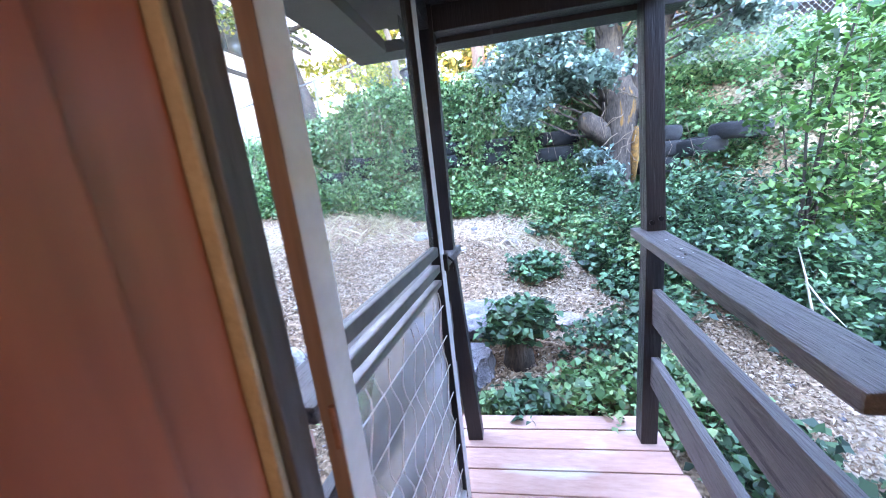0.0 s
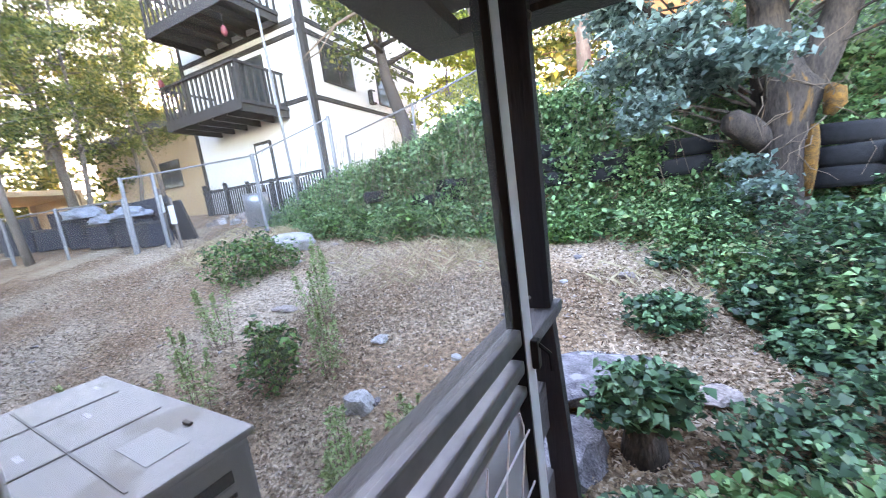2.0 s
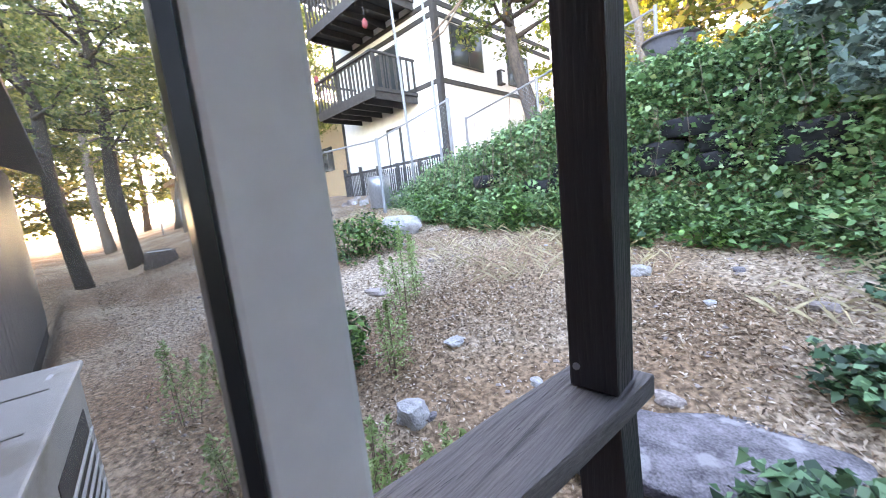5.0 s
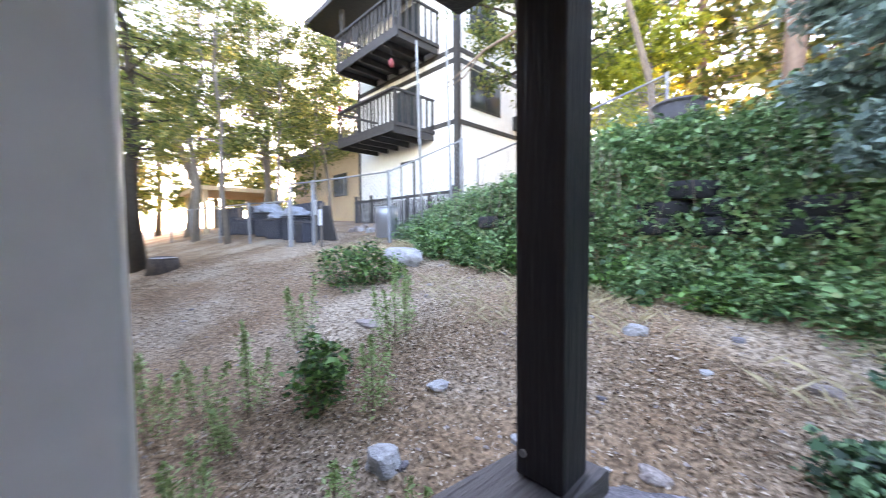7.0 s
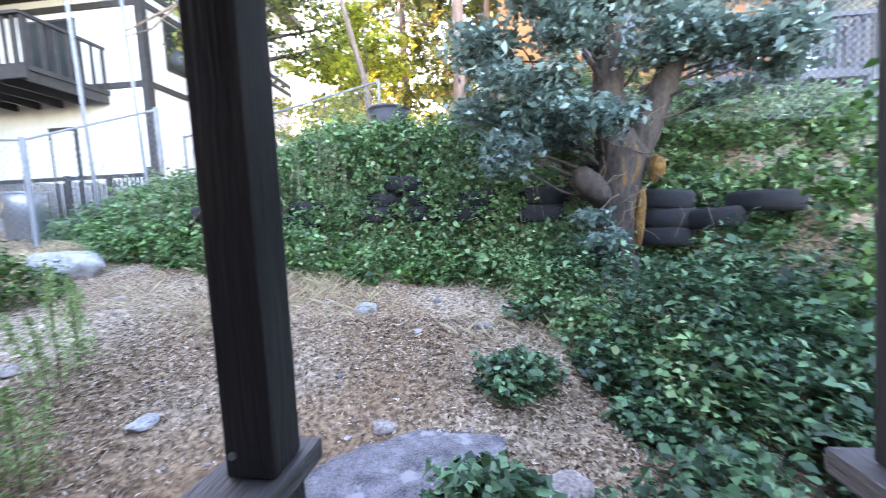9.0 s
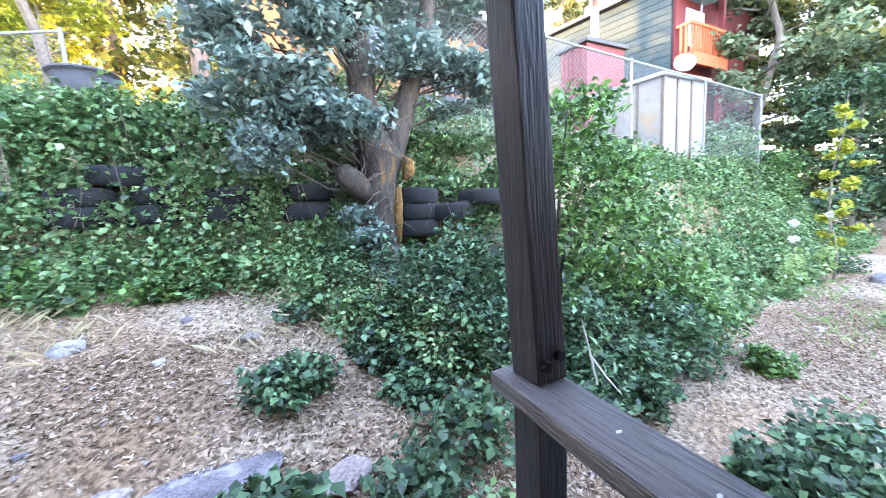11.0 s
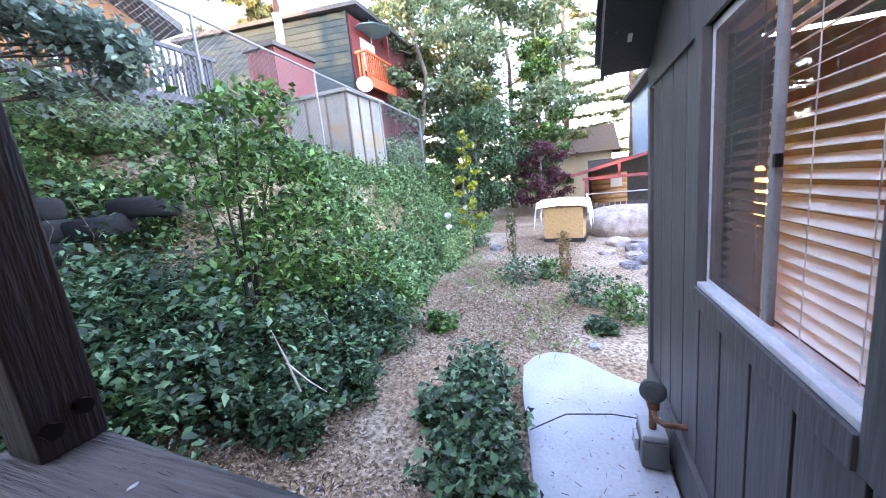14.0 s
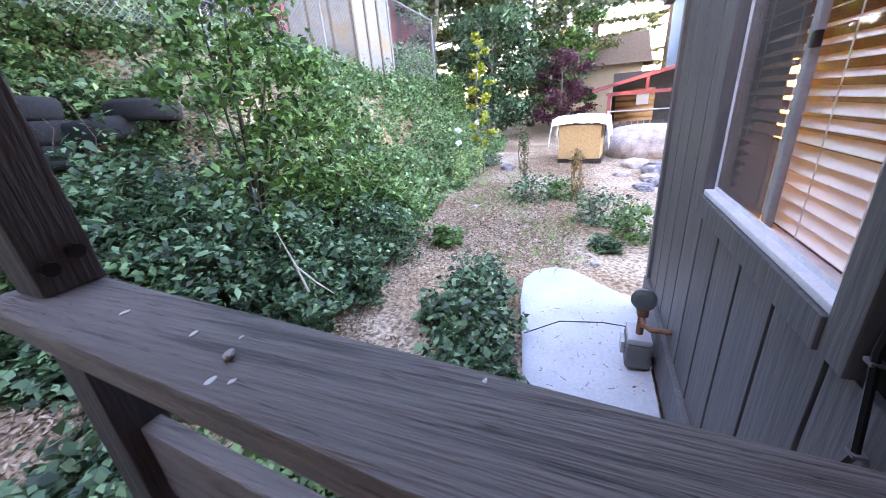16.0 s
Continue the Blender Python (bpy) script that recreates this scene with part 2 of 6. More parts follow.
M_BLUEWALL = material("blue_siding", (0.20, 0.34, 0.52), (0.27, 0.42, 0.60), 4, 0.7, 0.1)
M_LOG = material("log_wall", (0.30, 0.15, 0.06), (0.46, 0.26, 0.12), 5, 0.7, 0.3)
M_OSB = material("osb_board", (0.29, 0.165, 0.07), (0.50, 0.33, 0.15), 22, 0.8, 0.2, fine=3)
M_TARP = material("white_tarp", (0.70, 0.71, 0.72), (0.82, 0.83, 0.84), 4, 0.45, 0.5)
M_BLIND = material("cream_blind_slat", (0.76, 0.74, 0.70), (0.84, 0.82, 0.78), 5, 0.5, 0.02)
M_INSIDE = material("warm_interior_wall", (0.55, 0.30, 0.10), (0.66, 0.38, 0.14), 3, 0.8, 0.1)
M_CREAM = material("cream_plaster", (0.55, 0.50, 0.42), (0.66, 0.61, 0.52), 4, 0.9, 0.1)
M_STEM = material("brown_twig", (0.10, 0.07, 0.05), (0.22, 0.16, 0.11), 15, 0.9, 0.3)
M_PALETWIG = material("pale_dead_twig", (0.40, 0.37, 0.32), (0.55, 0.52, 0.46), 15, 0.9, 0.2)
M_POT = material("grey_plastic_pot", (0.035, 0.032, 0.034), (0.07, 0.062, 0.064), 6, 0.6, 0.1)
M_DROPPING = plain("bird_dropping", (0.55, 0.55, 0.56), 0.8)
M_WIRE = plain("dull_fence_wire", (0.16, 0.17, 0.18), 0.6, 0.2)
M_FENCE = material("dull_galvanised_tube", (0.15, 0.155, 0.16), (0.27, 0.275, 0.28), 20, 0.55, 0.1, metal=0.2)
M_LENS = plain("dial_glass", (0.25, 0.27, 0.28), 0.15)
M_NAVY = material("navy_plastic_sheet", (0.010, 0.012, 0.022), (0.028, 0.032, 0.048), 5, 0.75, 0.5)
M_PALEBLUE = material("pale_blue_tarp", (0.17, 0.20, 0.24), (0.30, 0.33, 0.37), 5, 0.5, 0.5)
M_MAT = plain("red_clay_brick", (0.24, 0.12, 0.09), 0.9)

L_IVY = leaf_material("ivy_leaves", [(0.12, (0.026, 0.070, 0.026)), (0.45, (0.105, 0.225, 0.080)), (0.75, (0.23, 0.39, 0.16)), (0.97, (0.30, 0.28, 0.14))], 0.25, 0.38)
L_BRUSH = leaf_material("brush_leaves", [(0.15, (0.011, 0.036, 0.017)), (0.5, (0.042, 0.108, 0.048)), (0.85, (0.135, 0.265, 0.125))], 0.2, 0.5)
L_OAK = leaf_material("grey_green_oak_leaves", [(0.15, (0.070, 0.115, 0.092)), (0.5, (0.150, 0.225, 0.185)), (0.85, (0.28, 0.37, 0.32))], 0.28, 0.42)
L_SHRUB = leaf_material("bright_shrub_leaves", [(0.15, (0.016, 0.052, 0.012)), (0.5, (0.055, 0.138, 0.028)), (0.85, (0.145, 0.30, 0.07))], 0.22, 0.5)
L_TREE = leaf_material("broad_tree_leaves", [(0.15, (0.050, 0.080, 0.020)), (0.5, (0.120, 0.160, 0.040)), (0.8, (0.28, 0.28, 0.07)), (0.97, (0.42, 0.34, 0.12))], 0.5)
L_YELLOW = leaf_material("yellow_green_leaves", [(0.15, (0.16, 0.20, 0.02)), (0.5, (0.32, 0.36, 0.04)), (0.85, (0.50, 0.50, 0.06))], 0.5)
L_POPLAR = leaf_material("pale_poplar_leaves", [(0.15, (0.07, 0.125, 0.065)), (0.5, (0.16, 0.24, 0.13)), (0.85, (0.30, 0.39, 0.23))], 0.45)
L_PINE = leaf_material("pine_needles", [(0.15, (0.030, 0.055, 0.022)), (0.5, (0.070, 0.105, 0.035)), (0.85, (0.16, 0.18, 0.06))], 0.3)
# lit copy of the pine needles: low sun is put into the yellow
L_PINE_SUNLIT = leaf_material("sunlit_pine_needles", [(0.15, (0.07, 0.10, 0.035)), (0.5, (0.20, 0.22, 0.08)), (0.85, (0.44, 0.40, 0.17))], 0.5)
L_PURPLE = leaf_material("purple_plum_leaves", [(0.2, (0.050, 0.014, 0.022)), (0.8, (0.13, 0.04, 0.055))], 0.3)
L_LITTER = leaf_material("dry_litter", [(0.12, (0.06, 0.035, 0.02)), (0.40, (0.24, 0.155, 0.092)), (0.68, (0.39, 0.28, 0.185)), (0.95, (0.62, 0.51, 0.40))], 0.0, 0.9)
L_STRAW = leaf_material("dry_grass", [(0.2, (0.34, 0.27, 0.15)), (0.8, (0.56, 0.47, 0.30))], 0.2, 0.9)
L_WEED = leaf_material("pale_weed_leaves", [(0.15, (0.15, 0.24, 0.07)), (0.5, (0.26, 0.38, 0.13)), (0.85, (0.38, 0.50, 0.22))], 0.45)
L_WHITE = leaf_material("white_petals", [(0.2, (0.70, 0.70, 0.70)), (0.8, (0.85, 0.85, 0.85))], 0.2)

# ---- builders ----
rng = np.random.default_rng(7)


def smooth(a, b, v):
    t = np.clip((np.asarray(v, float) - a) / (b - a), 0, 1)
    return t * t * (3 - 2 * t)


def link_mesh(name, me, mat, parent=None, label=""):
    me.materials.append(mat)
    ob = new(name, me)
    if parent:
        ob.parent = parent
    if label:
        ob["label"] = label
    return ob


def part(name, bm, mat, parent=None, label="", shade=False):
    """Link a bmesh as one mesh object under a thing or a part."""
    me = bpy.data.meshes.new(name)
    bmesh.ops.recalc_face_normals(bm, faces=bm.faces)
    bm.to_mesh(me)
    bm.free()
    if shade:
        me.shade_smooth()
    return link_mesh(name, me, mat, parent, label)


def thing(name, label, category, at=(0, 0, 0), group="", kind=""):
    ob = new(name)
    ob.location = at
    ob.empty_display_size = 0.1
    return tagged(ob, label, category, group, kind)


def add_box(bm, x0, x1, y0, y1, z0, z1, bevel=0.0, m=None):
    mat = Matrix.LocRotScale(((x0 + x1) / 2, (y0 + y1) / 2, (z0 + z1) / 2), None, (abs(x1 - x0), abs(y1 - y0), abs(z1 - z0)))
    if m is not None:
        mat = m @ mat
    r = bmesh.ops.create_cube(bm, size=1, matrix=mat)
    if bevel:
        es = {e for v in r["verts"] for e in v.link_edges}
        bmesh.ops.bevel(bm, geom=list(es), offset=bevel, segments=2, affect="EDGES", profile=0.6)
    return bm


def box(x0, x1, y0, y1, z0, z1, bevel=0.0, m=None):
    return add_box(bmesh.new(), x0, x1, y0, y1, z0, z1, bevel, m)


def add_tube(bm, pts, radii, sides=8, cap=True):
    pts = [Vector(p) for p in pts]
    rings = []
    for i, p in enumerate(pts):
        d = (pts[min(i + 1, len(pts) - 1)] - pts[max(i - 1, 0)]).normalized()
        a = d.orthogonal().normalized() if i == 0 else (rings_a - d * rings_a.dot(d)).normalized()
        rings_a = a
        b = d.cross(a)
        r = radii[i] if hasattr(radii, "__len__") else radii
        rings.append([bm.verts.new(p + (a * math.cos(k * math.tau / sides) + b * math.sin(k * math.tau / sides)) * r) for k in range(sides)])
    for q, w in zip(rings, rings[1:]):
        for k in range(sides):
            bm.faces.new((q[k], q[(k + 1) % sides], w[(k + 1) % sides], w[k]))
    if cap:
        bm.faces.new(rings[0][::-1])
        bm.faces.new(rings[-1])
    return bm


def tube(pts, radii, sides=8):
    return add_tube(bmesh.new(), pts, radii, sides)


def extrude_outline(pts, z0, z1):
    """A flat slab from an outline in plan."""
    bm = bmesh.new()
    lo = [bm.verts.new((x, y, z0)) for x, y in pts]
    hi = [bm.verts.new((x, y, z1)) for x, y in pts]
    bm.faces.new(hi)
    bm.faces.new(lo[::-1])
    n = len(pts)
    for i in range(n):
        bm.faces.new((lo[i], lo[(i + 1) % n], hi[(i + 1) % n], hi[i]))
    return bm


def rock_mesh(rx, ry, rz, seed, rough=0.35, detail=3, flat=0.5):
    bm = bmesh.new()
    bmesh.ops.create_icosphere(bm, subdivisions=detail, radius=1)
    off = Vector((seed * 3.7, seed * 1.9, seed * 5.3))
    for v in bm.verts:
        p = v.co.copy()
        k = 1 + rough * (noise.noise(p * 1.1 + off) + 0.4 * noise.noise(p * 2.7 + off) + 0.18 * noise.noise(p * 6 + off))
        p *= k
        if p.z > flat:
            p.z = flat + (p.z - flat) * 0.35
        v.co = (p.x * rx, p.y * ry, p.z * rz)
    return bm


def quads(name, v, mat, parent=None, label=""):
    """A mesh of loose four-cornered leaves from an array (n, 4, 3)."""
    n = len(v)
    me = bpy.data.meshes.new(name)
    me.vertices.add(n * 4)
    me.vertices.foreach_set("co", v.reshape(-1).astype(np.float32))
    me.loops.add(n * 4)
    me.loops.foreach_set("vertex_index", np.arange(n * 4, dtype=np.int32))
    me.polygons.add(n)
    me.polygons.foreach_set("loop_start", np.arange(0, n * 4, 4, dtype=np.int32))
    me.update(calc_edges=True)
    me.validate()
    return link_mesh(name, me, mat, parent, label)


def leaf_quads(c, size, up=0.5, width=0.6, spread=0.35, flat_z=1.0):
    """Folded pointed leaves at the centres c."""
    n = len(c)
    nor = rng.normal(size=(n, 3))
    nor[:, 2] = np.abs(nor[:, 2]) * flat_z + up
    nor /= np.linalg.norm(nor, axis=1)[:, None]
    d = rng.normal(size=(n, 3))
    d -= nor * np.sum(d * nor, axis=1)[:, None]
    d /= np.linalg.norm(d, axis=1)[:, None]
    s = np.cross(nor, d)
    L = (size * (1 + spread * rng.normal(size=n)).clip(0.45, 1.9))[:, None]
    w = L * width * 0.5
    v = np.empty((n, 4, 3))
    v[:, 0] = c - d * L * 0.5
    v[:, 1] = c + s * w + nor * w * 0.35 - d * L * 0.08
    v[:, 2] = c + d * L * 0.5 - nor * L * 0.12
    v[:, 3] = c - s * w + nor * w * 0.35 - d * L * 0.08
    return v


def blob_points(n, centre, radii, hollow=0.5, lump=0.35, seed=0):
    """Points in a lumpy ellipsoid, thicker towards its skin."""
    d = rng.normal(size=(n, 3))
    d /= np.linalg.norm(d, axis=1)[:, None]
    k = 1 + lump * np.sin(d[:, 0] * 4.1 + seed) * np.cos(d[:, 1] * 3.7 + seed * 2.3) + lump * 0.6 * np.sin(d[:, 2] * 6.3 + d[:, 0] * 5.1 + seed * 1.7)
    r = (hollow + (1 - hollow) * rng.random(n) ** 0.6) * k
    return np.array(centre) + d * r[:, None] * np.array(radii)


# ---- lie of the land ----
FOOT_X = [-6, -4, -2.3, 0, 1.3, 2.5, 3, 3.8, 4.4, 5.2, 6, 8, 16, 20]
FOOT_Y = [8.3, 7.6, 7.15, 7.2, 7.1, 6.75, 6.75, 6.8, 6.25, 5.4, 4.85, 4.75, 5.4, 7]


def foot_line(x):
    """Where the ivy bank begins, for each x."""
    return np.interp(x, FOOT_X, FOOT_Y)


def land(x, y):
    x, y = np.asarray(x, float), np.asarray(y, float)
    left = -0.17 + 0.13 * smooth(3.05, 3.5, y) + 0.235 * np.clip(y - 3.5, 0, 4.2) + 0.06 * np.clip(0.6 - x, 0, 14)
    right = -0.32 + 0.04 * np.clip(y - 3.2, 0, 3) + 0.012 * np.clip(x - 6, 0, 30)
    back = 0.6 * smooth(3.3, 5.0, y)
    w = smooth(0, 1, (x - 2.7 - back) / 1.7)
    g = left * (1 - w) + right * w
    foot = foot_line(x)
    high = np.interp(x, [-6.2, -4.2, -2.2, -0.3, 1.3, 2.3, 3, 4.5, 6, 9, 14, 22], [0, 0.55, 0.85, 1.62, 1.62, 1.75, 1.95, 2.7, 2.6, 2.2, 2.0, 0.6])
    wide = np.interp(x, [2, 3.5, 5], [0.75, 1.3, 2.2])
    g = g + high * smooth(0, 1, (y - foot) / wide)
    g = g + 0.25 * smooth(8.0, 9.8, y) * smooth(-4.2, -5.8, x)
    g = g + 0.035 * np.clip(y - 9, 0, 60) * smooth(-8, 0, x)
    g = g + 0.022 * np.sin(2.3 * x + 0.7 * y) * np.sin(1.9 * y - 0.6 * x) + 0.012 * np.sin(6.1 * x) * np.sin(5.3 * y + 1)
    under = smooth(2.0, 1.6, y) * smooth(-9, -8, x) * smooth(5.6, 5.0, x)
    return g * (1 - under) + under * -0.42


def axis(a, b, step, far):
    mid = np.arange(a, b + 1e-6, step)
    out = np.geomspace(step * 2, far, 26)
    return np.concatenate([(a - out)[::-1], mid, b + out])


def build_ground():
    xs, ys = axis(-13, 16, 0.16, 500), axis(1.0, 10.5, 0.14, 500)
    X, Y = np.meshgrid(xs, ys)
    Z = land(X, Y)
    n, m = len(xs), len(ys)
    idx = np.arange(n * m).reshape(m, n)
    f = np.stack([idx[:-1, :-1], idx[:-1, 1:], idx[1:, 1:], idx[1:, :-1]], -1).reshape(-1, 4)
    me = bpy.data.meshes.new("ground")
    me.from_pydata(np.stack([X, Y, Z], -1).reshape(-1, 3).tolist(), [], f.tolist())
    me.shade_smooth()
    tagged(link_mesh("ground", me, M_GROUND), "dry brown earth yard rising to an ivy bank", "ground", kind="structure")


build_ground()

# ---- our house: walls, window, door, roof ----
WY = 1.69          # outer face of the house wall


def rake(x):
    """Underside of the sloping roof edge above the gable wall."""
    return 2.06 + 0.55 * (5.15 - x)


def prism(pts, y0, y1):
    """An outline in x and z, extruded along y."""
    bm = bmesh.new()
    a = [bm.verts.new((x, y0, z)) for x, z in pts]
    b = [bm.verts.new((x, y1, z)) for x, z in pts]
    bm.faces.new(a)
    bm.faces.new(b[::-1])
    for i in range(len(pts)):
        j = (i + 1) % len(pts)
        bm.faces.new((a[i], b[i], b[j], a[j]))
    return bm


wall = thing("wall_north", "dark grey painted vertical wood siding wall", "wall", kind="structure")
DX0, DX1 = 1.575, 2.47      # doorway
WX0, WX1, WZ0, WZ1 = 3.14, 4.10, 0.88, 1.90   # window opening
for x0, x1, z0, z1 in ((-8.0, DX0 - 0.08, -0.42, 2.6), (DX0, DX1, 2.08, 2.6), (DX1, WX0, -0.42, 2.6), (WX1, 5.22, -0.42, 1.95), (WX0, WX1, -0.42, WZ0), (WX0, WX1, WZ1, 2.6)):
    part("wall_core", box(x0, x1, WY - 0.16, WY - 0.021, z0, z1), M_BLACK, wall, "dark backing behind the boards")
part("wall_core", prism([(WX1, 1.951), (5.22, 1.951), (5.22, rake(5.22) + 0.05), (4.17, 2.65), (2.62, rake(2.62)), (2.62, 2.601), (WX1, 2.601)], WY - 0.16, WY - 0.021), M_BLACK, wall)


def siding():
    step = 0.25
    for x0 in np.arange(-8.0, 5.2, step):
        x0 = float(x0) + 0.16 - step
        x1 = x0 + step - 0.017
        x0, x1 = max(x0, -8.0), min(x1, 5.22)
        spans = [(-0.10, 2.6)]
        if x1 > DX0 - 0.09 and x0 < DX1 + 0.09:
            if x0 < DX0 - 0.09:
                x1 = DX0 - 0.09
            elif x1 > DX1 + 0.09 and x0 > DX1 - 0.1:
                x0 = DX1 + 0.09
            else:
                spans = [(2.16, 2.6)]
        elif x1 > WX0 and x0 < WX1:
            spans = [(-0.10, WZ0 - 0.09), (WZ1 + 0.02, 2.6)]
        if x0 > DX1:
            spans = [(a, min(b, 1.95)) for a, b in spans if a < 1.9]
        for z0, z1 in spans:
            if x1 - x0 > 0.02:
                bm = box(x0, x1, WY - 0.021, WY, z0, z1, 0.003)
                part("board", bm, M_SIDING, wall)


siding()
part("base_trim", box(2.52, 5.235, WY - 0.016, WY + 0.028, -0.30, -0.035, 0.006), M_SIDING, wall, "grey painted skirting board along the wall foot")
part("foundation", box(2.5, 5.2, WY - 0.12, WY - 0.005, -0.6, -0.29), M_CONCRETE, wall, "pale concrete footing")
part("corner_trim", box(5.17, 5.245, WY - 0.1, WY + 0.018, -0.035, 1.9, 0.005), M_SIDING, wall)
part("gable_panel", prism([(4.335, 1.905), (5.235, 1.905), (5.235, rake(5.235) + 0.05), (4.335, rake(4.335) + 0.05)], WY + 0.001, WY + 0.016), M_SIDING, wall, "plain grey plywood panel below the sloping eave")
part("gable_panel", prism([(2.5, 1.905), (4.328, 1.905), (4.328, rake(4.328) + 0.05), (2.7, rake(2.7) + 0.05), (2.5, 2.2)], WY + 0.001, WY + 0.016), M_SIDING, wall)
for n, (x0, x1, y0, y1) in {"wall_east": (5.06, 5.21, -5.5, WY - 0.165), "wall_west": (-8.0, -7.85, -5.5, WY - 0.17), "wall_south": (-8.0, 5.2, -5.65, -5.5)}.items():
    tagged(part(n, box(x0, x1, y0, y1, -0.42, 2.05 if n == "wall_east" else 2.6), M_SIDING), "plain dark grey house wall", "wall", kind="structure")
tagged(part("floor", box(-7.8, 5.0, -5.4, WY - 0.02, -0.12, 0.06), M_LOG), "brown wooden floor inside the house", "floor", kind="structure")
tagged(part("ceiling", box(-7.8, 4.75, -5.4, WY - 0.17, 2.35, 2.42), M_CREAM), "cream plaster ceiling inside the house", "ceiling", kind="structure")
for n, (x0, x1) in {"wall_inner": (2.62, 2.72), "wall_inner_left": (0.2, 0.3)}.items():
    tagged(part(n, box(x0, x1, -4, WY - 0.17, 0.06, 2.35), M_CREAM), "cream plaster partition wall", "wall", kind="structure")
tagged(part("wall_room_back", box(2.72, 5.05, -1.6, -1.5, 0.06, 2.35), M_INSIDE), "warm orange wall inside the lit room", "wall", kind="structure")
tagged(part("wall_hall_back", box(0.3, 2.62, -2.6, -2.5, 0.06, 2.35), M_CREAM), "cream wall behind the doorway", "wall", kind="structure")


def build_roof():
    roof = thing("house_roof", "dark brown wooden roof with overhanging eave", "roof", kind="structure")
    # main eave along the wall
    part("soffit", prism([(5.2, rake(5.2)), (5.2, rake(5.2) + 0.1), (2.66, rake(2.66) + 0.1), (2.66, rake(2.66))], WY + 0.017, 1.975), M_DARKWOOD, roof, "dark painted sloping soffit")
    part("barge_board", prism([(5.21, rake(5.21) - 0.02), (5.21, rake(5.21) + 0.15), (2.66, rake(2.66) + 0.15), (2.66, rake(2.66) - 0.02)], 1.976, 2.0), M_DARKWOOD, roof, "dark sloping barge board")
    part("lower_shingles", prism([(5.3, rake(5.3) + 0.155), (5.3, rake(5.3) + 0.2), (2.7, rake(2.7) + 0.2), (2.7, rake(2.7) + 0.155)], -5.9, 2.03), M_ROOF, roof, "grey shingle roof")
    part("vent_slot", box(-0.03, 0.03, -0.012, 0.012, -0.004, 0.0, m=pose(4.95, 1.85, rake(4.95) - 0.002, 0, 28.8, 0)), M_WHITETRIM, roof, "small white vent slot")
    bm = bmesh.new()
    prof = [(2.14, 2.60), (2.14, 2.66), (-1.9, 4.35), (-5.9, 2.66), (-5.9, 2.60), (-1.9, 4.27)]
    for x in (-8.3, 2.69):
        for y, z in prof:
            bm.verts.new((x, y, z))
    bm.verts.ensure_lookup_table()
    n = len(prof)
    for i in range(n):
        bm.faces.new([bm.verts[i], bm.verts[(i + 1) % n], bm.verts[n + (i + 1) % n], bm.verts[n + i]])
    bm.faces.new([bm.verts[i] for i in range(n)])
    bm.faces.new([bm.verts[n + i] for i in range(n)][::-1])
    part("shingles", bm, M_ROOF, roof, "grey shingle roof")
    for x in (-7.95, 2.55):
        bm = bmesh.new()
        vs = [bm.verts.new((x + dx, y, z)) for dx in (0, 0.1) for y, z in ((-5.6, 2.6), (WY - 0.05, 2.6), (-1.9, 4.2))]
        bm.faces.new(vs[:3])
        bm.faces.new(vs[3:][::-1])
        for i in range(3):
            bm.faces.new((vs[i], vs[(i + 1) % 3], vs[3 + (i + 1) % 3], vs[3 + i]))
        part("gable", bm, M_SIDING, roof)
    # porch roof over the steps
    part("porch_ceiling", box(1.46, 2.66, WY + 0.02, 3.05, 2.12, 2.15), M_DARKWOOD, roof, "dark boards under the porch roof")
    part("porch_beam", box(1.55, 2.66, 2.86, 2.95, 2.02, 2.12, 0.004), M_DARKWOOD, roof, "dark timber beam between the porch posts")
    for x in (1.60, 2.55):
        part("porch_plate", box(x, x + 0.08, WY + 0.02, 2.859, 2.03, 2.119, 0.004), M_DARKWOOD, roof)
    part("porch_eave", box(1.28, 2.72, 2.952, 3.09, 2.0, 2.05, 0.003), M_DARKWOOD, roof, "brown soffit of the porch eave")
    part("porch_eave", box(1.28, 1.458, WY + 0.02, 2.95, 2.0, 2.05, 0.003), M_DARKWOOD, roof)
    part("porch_shingles", box(1.26, 2.74, WY + 0.021, 3.11, 2.152, 2.22), M_ROOF, roof)


build_roof()


